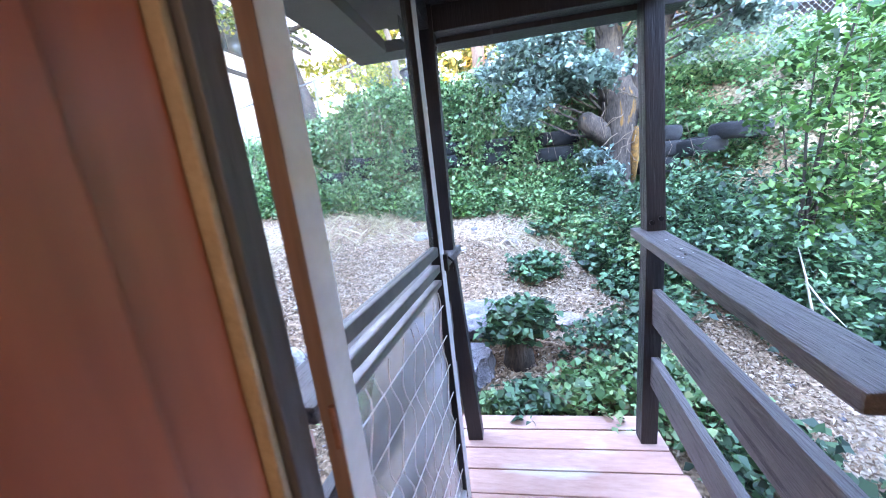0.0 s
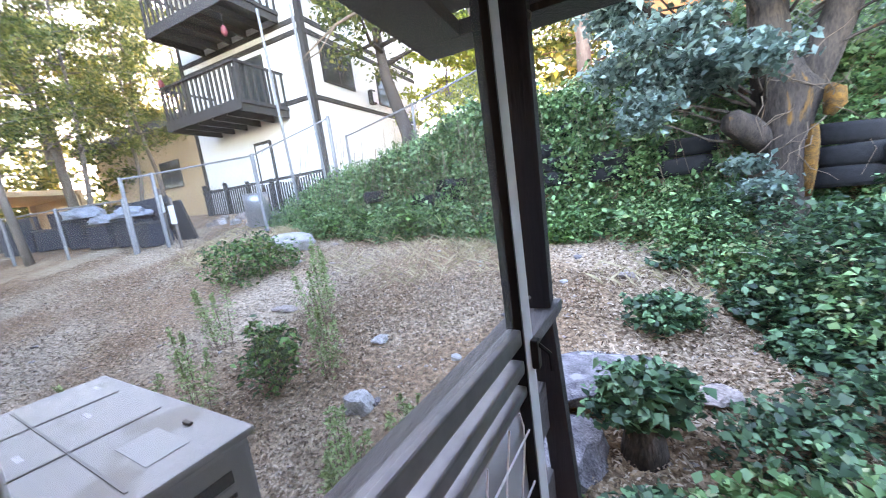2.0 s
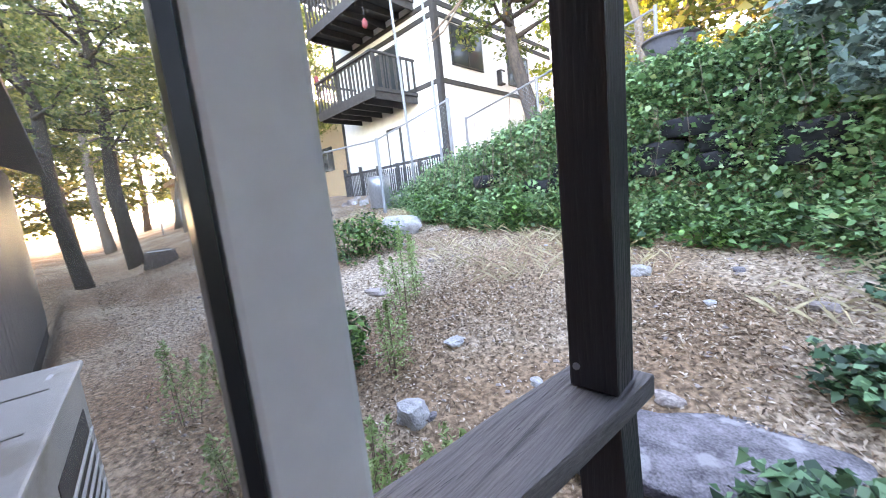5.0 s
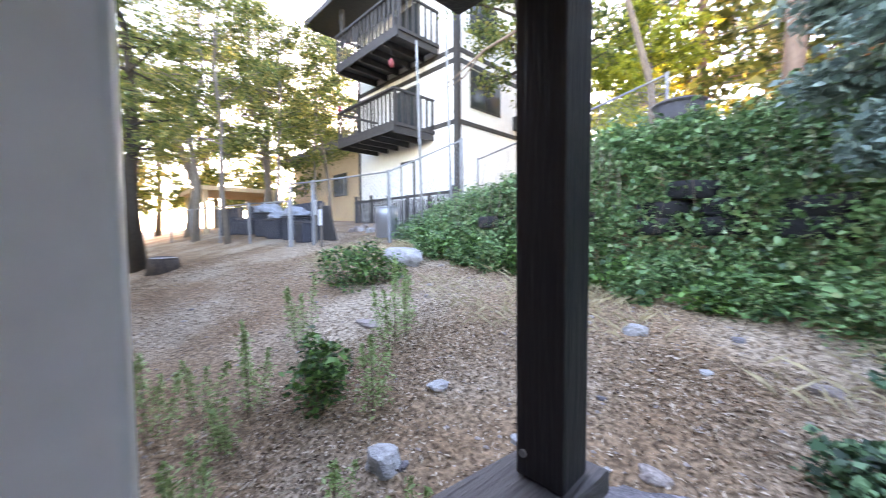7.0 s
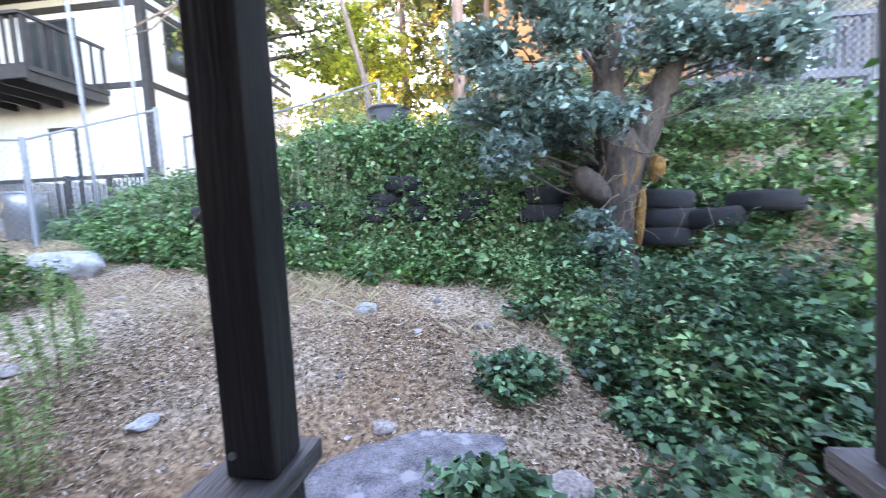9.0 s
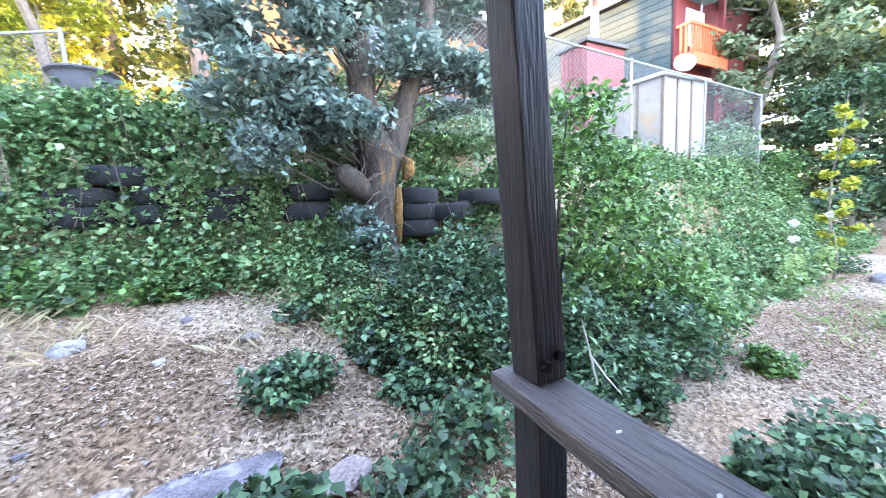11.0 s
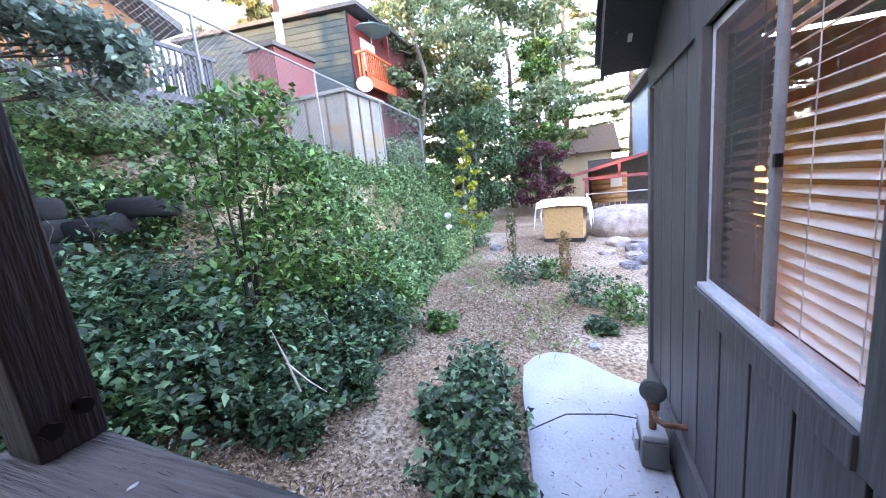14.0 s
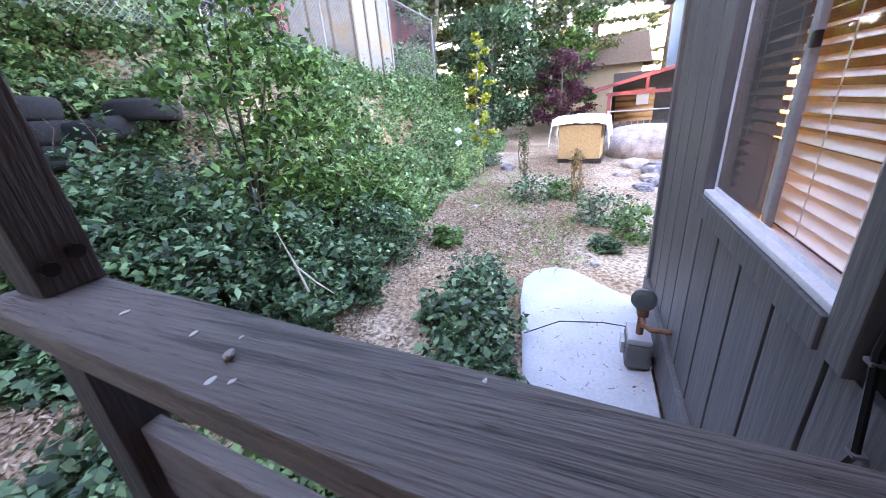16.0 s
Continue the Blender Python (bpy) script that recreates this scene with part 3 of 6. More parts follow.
def build_window():
    w = thing("window_1", "aluminium sliding window with half-open blinds lit orange inside", "window", kind="structure")
    part("window_trim", box(WX0 - 0.085, WX0, WY - 0.01, WY + 0.03, WZ0 - 0.08, 1.903, 0.005), M_SIDING, w, "dark grey painted side trim")
    part("window_trim", box(WX1, WX1 + 0.085, WY - 0.01, WY + 0.03, WZ0 - 0.08, 1.903, 0.005), M_SIDING, w)
    part("sill_track", box(WX0 + 0.03, WX1 - 0.03, WY - 0.012, WY - 0.006, WZ0 + 0.0185, WZ0 + 0.034, 0.001), M_ALU, w)
    part("apron", box(WX0, WX1, WY - 0.012, WY + 0.038, WZ0 - 0.082, WZ0 - 0.004, 0.005), M_SIDING, w, "grey painted board below the sill")
    part("window_sill", box(WX0 + 0.001, WX1 - 0.001, WY - 0.055, WY + 0.026, WZ0 - 0.003, WZ0 + 0.018, 0.004), M_ALU, w, "bright worn aluminium sill")
    part("window_frame", box(WX1 - 0.03, WX1 - 0.001, WY - 0.05, WY - 0.008, WZ0 + 0.018, WZ1, 0.003), M_ALU, w)
    part("window_frame", box(WX0 + 0.001, WX0 + 0.03, WY - 0.05, WY - 0.008, WZ0 + 0.018, WZ1, 0.003), M_ALU, w)
    part("window_frame", box(WX0 + 0.03, WX1 - 0.03, WY - 0.05, WY - 0.008, WZ1 - 0.03, WZ1, 0.003), M_ALU, w)
    part("mullion", box(3.605, 3.636, WY - 0.036, WY - 0.014, WZ0 + 0.018, WZ1 - 0.03, 0.004), M_STILE, w, "grey aluminium meeting stile")
    part("latch", box(3.585, 3.604, WY - 0.026, WY - 0.008, 1.362, 1.40, 0.003), M_BLACKMETAL, w, "small dark latch")
    g = part("pane", box(WX0 + 0.03, 3.606, WY - 0.030, WY - 0.026, WZ0 + 0.02, WZ1 - 0.03), M_GLASS, w)
    g.visible_shadow = False
    g = part("pane", box(3.635, WX1 - 0.03, WY - 0.030, WY - 0.026, WZ0 + 0.02, WZ1 - 0.03), M_GLASS, w)
    g.visible_shadow = False
    part("insect_screen", box(3.637, WX1 - 0.03, WY - 0.012, WY - 0.010, WZ0 + 0.02, WZ1 - 0.03), M_SCREEN_DARK, w, "dark woven insect screen")
    b = thing("window_blind", "cream horizontal slat blind, half tilted open", "blind")
    for i in range(24):
        z = WZ0 + 0.035 + i * 0.0385
        tilt = 21 + 3 * math.sin(i * 1.7)
        m = pose((WX0 + WX1) / 2, WY - 0.075, z, -tilt, 0, 0.25 * math.sin(i * 2.1))
        part("slat", box(-0.47, 0.47, -0.025, 0.025, -0.0012, 0.0012, m=m), M_BLIND, b)
    for x in (3.28, 3.50, 3.78, 4.0):
        part("cord", tube([(x, WY - 0.046, WZ0 + 0.02), (x, WY - 0.046, WZ1 - 0.035)], 0.0018, 5), M_WHITETRIM, b, "thin pull cord")
    part("head_rail", box(3.15, 4.09, WY - 0.11, WY - 0.052, WZ1 - 0.045, WZ1 - 0.005), M_BLIND, b)
    lamp = thing("room_lamp", "glowing warm floor lamp inside the room", "lamp")
    bm = bmesh.new()
    bmesh.ops.create_uvsphere(bm, u_segments=16, v_segments=10, radius=0.12, matrix=Matrix.Translation((4.86, 1.25, 1.18)) @ Matrix.Diagonal((0.55, 0.55, 1.7, 1)))
    part("shade", bm, plain("lamp_glow", (1, 0.7, 0.35), 0.5, emit=1.1, emit_col=(1.0, 0.50, 0.14)), lamp, "orange glowing globe", True)
    part("stem", tube([(4.86, 1.25, 0.06), (4.86, 1.25, 0.08), (4.86, 1.25, 0.10), (4.86, 1.25, 1.0)], [0.12, 0.12, 0.015, 0.012], 12), M_BLACKMETAL, lamp)
    pl = bpy.data.lights.new("room_bulb", "POINT")
    pl.energy, pl.color, pl.shadow_soft_size = 2.3, (1.0, 0.46, 0.13), 0.12
    new("room_bulb", pl).location = (4.2, -0.5, 0.55)


build_window()


def build_doorway():
    d = thing("door_frame", "dark grey painted door casing with tan weather strip", "door frame", kind="structure")
    for x0, x1 in ((DX0 - 0.09, DX0 + 0.012), (DX1 - 0.012, DX1 + 0.09)):
        part("casing", box(x0, x1, 1.602, 1.658, 0.0, 2.16, 0.004), M_SIDING, d, "dark grey outer casing")
    part("casing", box(DX0 + 0.012, DX1 - 0.012, 1.602, 1.658, 2.06, 2.16, 0.006), M_SIDING, d)
    part("weatherstrip", box(DX0 - 0.05, DX0 - 0.002, 1.586, 1.601, 0.06, 2.06, 0.005), M_TAN, d, "tan weather strip")
    part("jamb", box(DX1 + 0.003, DX1 + 0.06, 1.535, 1.60, 0.06, 2.06, 0.003), M_WHITETRIM, d)
    part("threshold", box(DX0, DX1, 1.54, WY + 0.03, 0.0, 0.062, 0.008), M_ALU, d, "worn metal threshold")
    door = thing("house_door", "reddish brown panelled front door, swung open inward", "door", (DX0 - 0.02, 1.584, 0.07))
    m = pose(0, 0, 0, 0, 0, -94)
    part("door_leaf", box(0.0, 0.80, -0.042, -0.004, 0.0, 1.97, 0.004, m), M_REDDOOR, door)
    for z0, z1 in ((0.16, 0.80), (0.95, 1.82)):
        for x0 in (0.11, 0.44):
            part("panel", box(x0, x0 + 0.26, -0.006, 0.004, z0, z1, 0.006, m), M_REDDOOR, door)
    part("knob", tube([m @ Vector((0.74, 0.0, 0.95)), m @ Vector((0.74, 0.03, 0.95)), m @ Vector((0.74, 0.05, 0.95)), m @ Vector((0.74, 0.06, 0.95))], [0.012, 0.012, 0.03, 0.02], 12), M_STEEL, door, "steel door knob", True)


build_doorway()
# added fill light: an invented globe and bulb that brighten the open door
hall = thing("hall_lamp", "unseen globe lamp added to brighten the hall", "lamp")
bm = bmesh.new()
bmesh.ops.create_uvsphere(bm, u_segments=16, v_segments=10, radius=0.13, matrix=Matrix.Translation((1.9, -0.6, 2.28)))
part("globe", bm, plain("hall_fill_glow", (1, 0.85, 0.65), 0.5, emit=0.6, emit_col=(1.0, 0.76, 0.5)), hall, "warm white fill-light globe", True)
hb = bpy.data.lights.new("hall_fill_bulb", "POINT")
hb.energy, hb.color, hb.shadow_soft_size = 0.5, (1.0, 0.78, 0.55), 0.13
new("hall_fill_bulb", hb).location = (1.9, -0.6, 2.05)


def build_screen_door():
    """Hinged at the left jamb, standing open at a right angle; its own x runs from hinge to free edge, y to its outer face."""
    hx, hy = 1.612, 1.682
    ang = math.degrees(math.atan2(0.745, 0.088))
    d = thing("screen_door", "white wooden screen door with grey bars, standing wide open", "screen door", (hx, hy, 0.05))
    m = pose(0, 0, 0, 0, 0, ang)
    W, Hh, T = 0.735, 1.98, 0.032
    P = lambda n, x0, x1, z0, z1, mat, lab="", y0=-T / 2, y1=T / 2, bv=0.004: part(n, box(x0, x1, y0, y1, z0, z1, bv, m), mat, d, lab)
    P("hinge_stile", 0.0, 0.066, 0, Hh, M_DOORWHITE)
    P("edge_strip", -0.004, -0.001, 0, Hh, M_DOOREDGE, "bare brown door edge", -T / 2, T / 2, 0)
    P("latch_stile", W - 0.05, W, 0, Hh, M_DOORWHITE)
    P("gasket", W - 0.058, W - 0.051, 0.1, Hh - 0.06, M_BLACKMETAL, "dark screen gasket", -T / 2, T / 2, 0)
    P("top_rail", 0.067, W - 0.059, Hh - 0.07, Hh, M_DOORWHITE)
    P("bottom_rail", 0.067, W - 0.059, 0, 0.16, M_DOORWHITE, "white kick rail")
    for z, h in ((1.145, 0.032), (1.085, 0.026), (1.035, 0.020)):
        P("bar", 0.067, W - 0.059, z - h / 2, z + h / 2, M_DOORBAR, "grey metal push bar", -0.014, 0.014)
    P("upper_screen", 0.067, W - 0.059, 1.162, Hh - 0.07, M_SCREEN, "fine grey insect screen", -0.001, 0.0, 0)
    P("lower_screen", 0.067, W - 0.059, 0.16, 1.02, M_SCREEN_OLD, "fine grey insect screen", 0.006, 0.007, 0)
    # ornamental wire grille before the lower screen
    for k in range(9):
        x = 0.10 + k * 0.066
        pts = [m @ Vector((x + 0.022 * math.sin(t * 0.9 + k * 1.57), -0.008, 0.17 + t * 0.035)) for t in range(25)]
        part("grille_wire", tube(pts, 0.0018, 5), M_ALU, d)
    for k in range(7):
        z = 0.26 + k * 0.115
        part("grille_bar", tube([m @ Vector((0.07, -0.009, z)), m @ Vector((W - 0.06, -0.009, z))], 0.0022, 5), M_ALU, d)
    lt = part("latch", box(W - 0.028, W - 0.006, -T / 2 - 0.016, -T / 2 - 0.001, 1.065, 1.125, 0.003, m), M_BLACKMETAL, d, "black spring latch")
    part("latch_lever", tube([m @ Vector((W - 0.016, -T / 2 - 0.014, 1.115)), m @ Vector((W - 0.01, -T / 2 - 0.034, 1.095)), m @ Vector((W - 0.012, -T / 2 - 0.036, 1.06))], 0.0045, 6), M_BLACKMETAL, lt)
    part("latch_strike", box(W + 0.001, W + 0.012, -0.012, 0.012, 1.05, 1.12, 0.002, m), M_BLACKMETAL, lt)
    for z in (0.2, 0.98, 1.7):
        part("hinge", tube([m @ Vector((-0.010, -0.014, z)), m @ Vector((-0.010, -0.014, z + 0.08))], 0.006, 8), M_RUST, d, "rusty pin hinge")


build_screen_door()

# ---- porch deck and railings ----
deck = thing("porch_deck", "worn red painted plank porch floor", "porch floor")
ys = np.linspace(WY + 0.03, 2.94, 10)
for i, (a, b) in enumerate(zip(ys, ys[1:])):
    j = 0.015 * math.sin(i * 2.3)
    part("plank", box(1.57, 2.655 + j, a + 0.003, b - 0.003, -0.038, 0.0015 * math.sin(i * 5), 0.004), M_DECK, deck)
part("plank", box(1.60, 2.60, 2.952, 3.06, -0.045, -0.004, 0.004), M_DECK, deck, "pale worn front edge board")
for y in (1.75, 2.3, 2.86):
    part("joist", box(1.60, 2.63, y, y + 0.045, -0.18, -0.04), M_DARKWOOD, deck)
for x, y in ((1.63, 2.86), (2.57, 2.86), (1.63, 1.78), (2.57, 1.78)):
    part("footing", box(x - 0.05, x + 0.05, y - 0.03, y + 0.05, -0.6, -0.181), M_CONCRETE, deck)
part("skirt", box(1.60, 2.63, 2.953, 2.99, -0.24, -0.046), M_DARKWOOD, deck)


def build_railing(name, px0, px1, py0, cx0, cx1, capz, rails, lean, skew, tip, heel):
    """A post, a wide cap and two side boards; the railing runs a little askew to the wall, the upper post leans by tip, the lower by heel."""
    r = thing(name, "dark brown painted porch railing with wide flat cap", "railing", group="porch railings")
    w = py0 + 0.078
    bm = box(px0, px1, py0, w, 0.0, capz - 0.042, 0.004)
    for v in bm.verts:
        t = 1 - v.co.z / capz
        v.co.x += heel[0] * t
        v.co.y += heel[1] * t
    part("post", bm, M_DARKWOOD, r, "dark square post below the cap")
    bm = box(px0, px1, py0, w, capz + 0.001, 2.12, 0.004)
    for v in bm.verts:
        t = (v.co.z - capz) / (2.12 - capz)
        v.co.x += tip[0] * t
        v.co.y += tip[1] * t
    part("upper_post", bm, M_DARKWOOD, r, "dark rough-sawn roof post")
    bm = box(cx0, cx1, WY + 0.03, w + 0.035, capz - 0.04, capz, 0.007)
    bmesh.ops.subdivide_edges(bm, edges=[e for e in bm.edges if abs(e.verts[0].co.y - e.verts[1].co.y) > 0.5], cuts=24)
    for v in bm.verts:
        v.co.x += 0.003 * noise.noise(v.co * 4.0) + skew * (v.co.y - w)
        v.co.z += 0.0025 * noise.noise(v.co * 7.0 + Vector((3, 1, 2)))
    part("cap_rail", bm, M_RAILWOOD, r, "weathered wide cap board", False)
    bm = bmesh.new()
    for i in range(110):
        y = WY + 0.1 + (w - WY - 0.12) * float(rng.random()) ** 1.3
        x = float(rng.uniform(cx0 + 0.008, cx1 - 0.008)) + skew * (y - w)
        n, h = float(rng.uniform(0.005, 0.022)), float(rng.uniform(0.0002, 0.0007))
        q = []
        for dy, dx in ((-n, 0), (-n * 0.2, h), (n, h * 0.2), (n * 0.3, -h)):
            at = Vector((x - skew * (y - w), y + dy, capz))
            q.append(bm.verts.new((x + dx + skew * dy, y + dy, capz + 0.0025 * noise.noise(at * 7.0 + Vector((3, 1, 2))) + 0.0008)))
        bm.faces.new(q)
    tagged(part("crack", bm, M_BLACK, r, "fine dark weather cracks along the grain"), kind="stuff")
    for z0, z1 in rails:
        bm = box(*lean, WY + 0.03, py0 - 0.001, z0, z1, 0.005)
        for v in bm.verts:
            v.co.x += skew * (v.co.y - w)
        part("side_rail", bm, M_RAILWOOD, r, "flat grey side board")
    return r


railR = build_railing("porch_railing", 2.54, 2.616, 2.845, 2.505, 2.622, 1.095, ((0.66, 0.83), (0.34, 0.49)), (2.57, 2.606), 0.07, (-0.015, 0.045), (-0.01, 0.0))
railL = build_railing("porch_railing", 1.60, 1.68, 2.872, 1.565, 1.70, 1.07, ((0.64, 0.81), (0.33, 0.48)), (1.615, 1.651), 0.115, (0.018, -0.03), (0.055, -0.02))
railL["label"] = "dark porch railing beside the open screen door"
for x, z in ((2.557, 1.135), (2.592, 1.15)):
    part("bolt", tube([(x, 2.835, z), (x, 2.846, z)], 0.011, 8), M_BLACKMETAL, railR, "black bolt head in the post")
part("nail", tube([(1.615, 2.866, 1.11), (1.615, 2.873, 1.11)], 0.006, 8), M_STEEL, railL)
hook = tagged(part("cup_hook", tube([(1.66, 2.86, 1.98), (1.69, 2.87, 1.98), (1.705, 2.87, 1.965), (1.70, 2.87, 1.945), (1.685, 2.87, 1.95)], 0.003, 6), M_STEEL), "small steel cup hook on the porch post", "hook")

# small things on the railing cap
peb = tagged(part("pebble", rock_mesh(0.008, 0.005, 0.004, 4, 0.3, 2), M_ROCK, shade=True), "small grey pebble lying on the railing cap", "pebble")
peb.matrix_world = pose(2.52, 2.46, 1.1, 0, 0, 30)
for i, (x, y, s) in enumerate(((2.55, 2.68, 0.006), (2.54, 2.54, 0.005), (2.55, 2.48, 0.003), (2.492, 2.45, 0.006), (2.497, 2.43, 0.004), (2.56, 2.22, 0.003))):
    dr = part("dropping", rock_mesh(s, s * 0.6, 0.0012, i + 2, 0.6, 2), M_DROPPING, railR, "dried white bird dropping")
    dr.location = (x, y, 1.0955)

# ---- things by the house ----
def build_ac():
    a = thing("air_conditioner", "beige outdoor air-conditioning unit with side louvres", "air conditioner", (0, 0, 0))
    x0, x1, y0, y1, z1 = 0.23, 1.055, 1.90, 2.25, 1.0
    z0 = 0.16
    part("body", box(x0, x1, y0, y1, z0, z1 - 0.02, 0.012), M_AC, a)
    part("lid", box(x0 - 0.012, x1 + 0.012, y0 - 0.012, y1 + 0.012, z1 - 0.019, z1, 0.006), M_AC, a, "flat beige sheet-metal lid")
    # lid grooves drawn as thin strips, their shade in the darker enamel
    for x in (0.45, 0.72):
        part("lid_seam_shade", box(x, x + 0.008, y0 + 0.03, y1 - 0.03, z1 + 0.0005, z1 + 0.003), M_SEAM_SHADE, a, "darker strip for the shade in a pressed groove")
    part("lid_seam_shade", box(x0 + 0.03, x1 - 0.03, 2.04, 2.046, z1 + 0.0005, z1 + 0.0025), M_SEAM_SHADE, a)
    for i, (px, py) in enumerate(((0.31, 2.2), (0.60, 1.98), (0.98, 1.95), (0.52, 2.12))):
        part("scuff", box(px, px + 0.05, py, py + 0.012, z1 + 0.0006, z1 + 0.0012, m=pose(0, 0, 0)), M_DROPPING, a, "pale scuff mark")
    part("rating_label", box(0.83, 0.98, 2.09, 2.17, z1 + 0.0005, z1 + 0.0015), plain("faded_label", (0.38, 0.38, 0.36), 0.6), a, "faded grey rating label")
    part("screw_cap", box(0.88, 0.91, 2.20, 2.21, z1 + 0.0005, z1 + 0.008, 0.002), M_BLACKMETAL, a)
    # black plate on the closed casing stands for shade between the louvres
    part("louvre_shade", box(x1 + 0.0005, x1 + 0.003, y0 + 0.05, y1 - 0.05, z0 + 0.2, z1 - 0.07), M_BLACK, a, "black plate for the shade behind the louvres")
    for i in range(16):
        z = z0 + 0.215 + i * 0.034
        part("louvre", box(x1 + 0.001, x1 + 0.012, y0 + 0.05, y1 - 0.05, z, z + 0.017, 0.002), M_AC, a)
    # likewise a black plate for the shade behind the fan guard
    part("fan_shade", box(x0 + 0.1, x1 - 0.3, y1 + 0.0005, y1 + 0.003, z0 + 0.1, z1 - 0.12), M_BLACK, a)
    for i in range(14):
        z = z0 + 0.11 + i * 0.042
        part("fan_guard", tube([(x0 + 0.1, y1 + 0.01, z), (x1 - 0.3, y1 + 0.01, z)], 0.004, 5), M_AC, a)
    for x in (x0 + 0.08, x1 - 0.18):
        part("foot", box(x, x + 0.1, y0 - 0.02, y1 + 0.02, float(land(x, 2.1)) - 0.05, z0 - 0.001, 0.005), M_CONCRETE, a, "concrete block foot")
    a.matrix_world = pose(1.122, 2.187, 0.036, 0, 0, -5.5) @ pose(-1.067, -2.262, 0)


build_ac()
br = tagged(part("paving_brick", box(-0.15, 0.15, -0.09, 0.09, 0, 0.06, 0.008, pose(0.55, 2.85, -0.13, 0, 4, 35)), M_MAT), "dusty red clay brick lying on the soil", "brick")


def build_meter():
    g = thing("gas_meter", "small grey gas meter with rusty pipe on the wall", "gas meter")
    x, y = 4.46, WY + 0.13
    part("body", box(x - 0.11, x + 0.11, y - 0.07, y + 0.07, -0.26, -0.10, 0.02), plain("meter_grey", (0.10, 0.10, 0.10), 0.5, 0.2), g)
    part("bonnet", box(x - 0.10, x + 0.10, y - 0.065, y + 0.065, -0.099, -0.06, 0.012), plain("meter_pale", (0.30, 0.31, 0.32), 0.5, 0.2), g, "pale grey meter lid")
    part("index_box", box(x - 0.05, x + 0.05, y + 0.071, y + 0.095, -0.20, -0.12, 0.006), M_LENS, g, "glass dial cover")
    rx, rz = x - 0.05, 0.19
    part("regulator", tube([(rx - 0.03, y + 0.012, rz), (rx - 0.02, y + 0.01, rz), (rx + 0.005, y + 0.003, rz), (rx + 0.02, y, rz)], [0.04, 0.066, 0.066, 0.03], 20), plain("regulator_grey", (0.09, 0.10, 0.10), 0.45, 0.4), g, "round grey pressure regulator")
    part("riser", tube([(x - 0.02, y, -0.06), (x - 0.02, y, 0.17)], 0.020, 10), M_RUST, g, "rusty iron pipe")
    part("valve", box(x - 0.06, x + 0.02, y - 0.03, y + 0.03, 0.07, 0.12, 0.012), M_RUST, g)
    part("branch_pipe", tube([(x - 0.02, y, 0.06), (x - 0.12, y, 0.06), (x - 0.16, y - 0.03, 0.06), (x - 0.16, WY - 0.01, 0.06)], 0.015, 8), M_RUST, g)
    part("ground_pipe", tube([(x + 0.07, y, -0.34), (x + 0.07, y, -0.25)], 0.016, 8), M_RUST, g)


build_meter()
cable = thing("wall_cable", "dark electrical cable clipped to the siding", "cable")
cp = [(3.02, WY + 0.012, 2.0), (3.02, WY + 0.012, 1.1), (3.03, WY + 0.014, 0.88), (2.99, WY + 0.014, 0.70), (3.04, WY + 0.013, 0.55), (2.98, WY + 0.012, 0.2), (2.95, WY + 0.035, -0.25)]
part("cord", tube(cp, 0.007, 6), M_BLACKMETAL, cable)
for z, x in ((0.86, 3.03), (0.70, 2.99), (0.45, 3.02)):
    part("clip", box(x - 0.011, x + 0.011, WY + 0.001, WY + 0.022, z - 0.004, z + 0.004, 0.001), M_DOORBAR, cable)

# concrete path beside the house
walk_pts = [(2.75, 1.735), (2.75, 2.25), (3.4, 2.36), (3.9, 2.42), (4.45, 2.52), (5.05, 2.64), (5.45, 2.68), (5.66, 2.60), (5.77, 2.44), (5.75, 2.28), (5.62, 2.12), (5.48, 2.0), (5.36, 1.86), (5.30, 1.735)]
cpath = tagged(part("pavement", extrude_outline(walk_pts, -0.42, -0.285), M_CONCRETE), "pale grey concrete path with a rounded end", "path", kind="structure")
part("joint", tube([(4.58, 2.53, -0.286), (4.8, 2.3, -0.285), (4.86, 2.0, -0.285), (4.84, 1.75, -0.286)], 0.006, 5), M_BLACK, cpath, "dark control joint")
dt = []
for i in range(240):
    dt.append((rng.uniform(3.2, 5.2), rng.uniform(1.76, 2.45), -0.283))
tagged(quads("path_litter", leaf_quads(np.array(dt), 0.022, 4, 0.35), L_LITTER), "small dark twigs and seeds on the concrete", "litter", kind="stuff")
tw = []
for i in range(20):
    x, y, a = rng.uniform(3.4, 5.0), rng.uniform(1.8, 2.45), rng.uniform(0, 3.1)
    tw.append(((x, y, -0.281), (x + 0.04 * math.cos(a), y + 0.04 * math.sin(a), -0.281)))
bm = bmesh.new()
for a, b in tw:
    add_tube(bm, [a, b], 0.0018, 4)
tagged(part("path_twigs", bm, M_STEM), "thin brown twigs scattered on the concrete", "twigs", kind="stuff")


# ---- rocks ----
def rock(x, y, rx, ry, rz, seed, mat, label, sink=0.35, rot=0, name="rock", flat=0.5, detail=3, rough=0.45):
    ob = part(name, rock_mesh(rx, ry, rz, seed, rough, detail, flat), mat, shade=rx > 0.3)
    ob.matrix_world = pose(x, y, float(land(x, y)) + rz * (1 - 2 * sink) * 0.5, 0, 0, rot)
    return tagged(ob, label, "rock", "rocks in the yard" if name == "rock" else "")


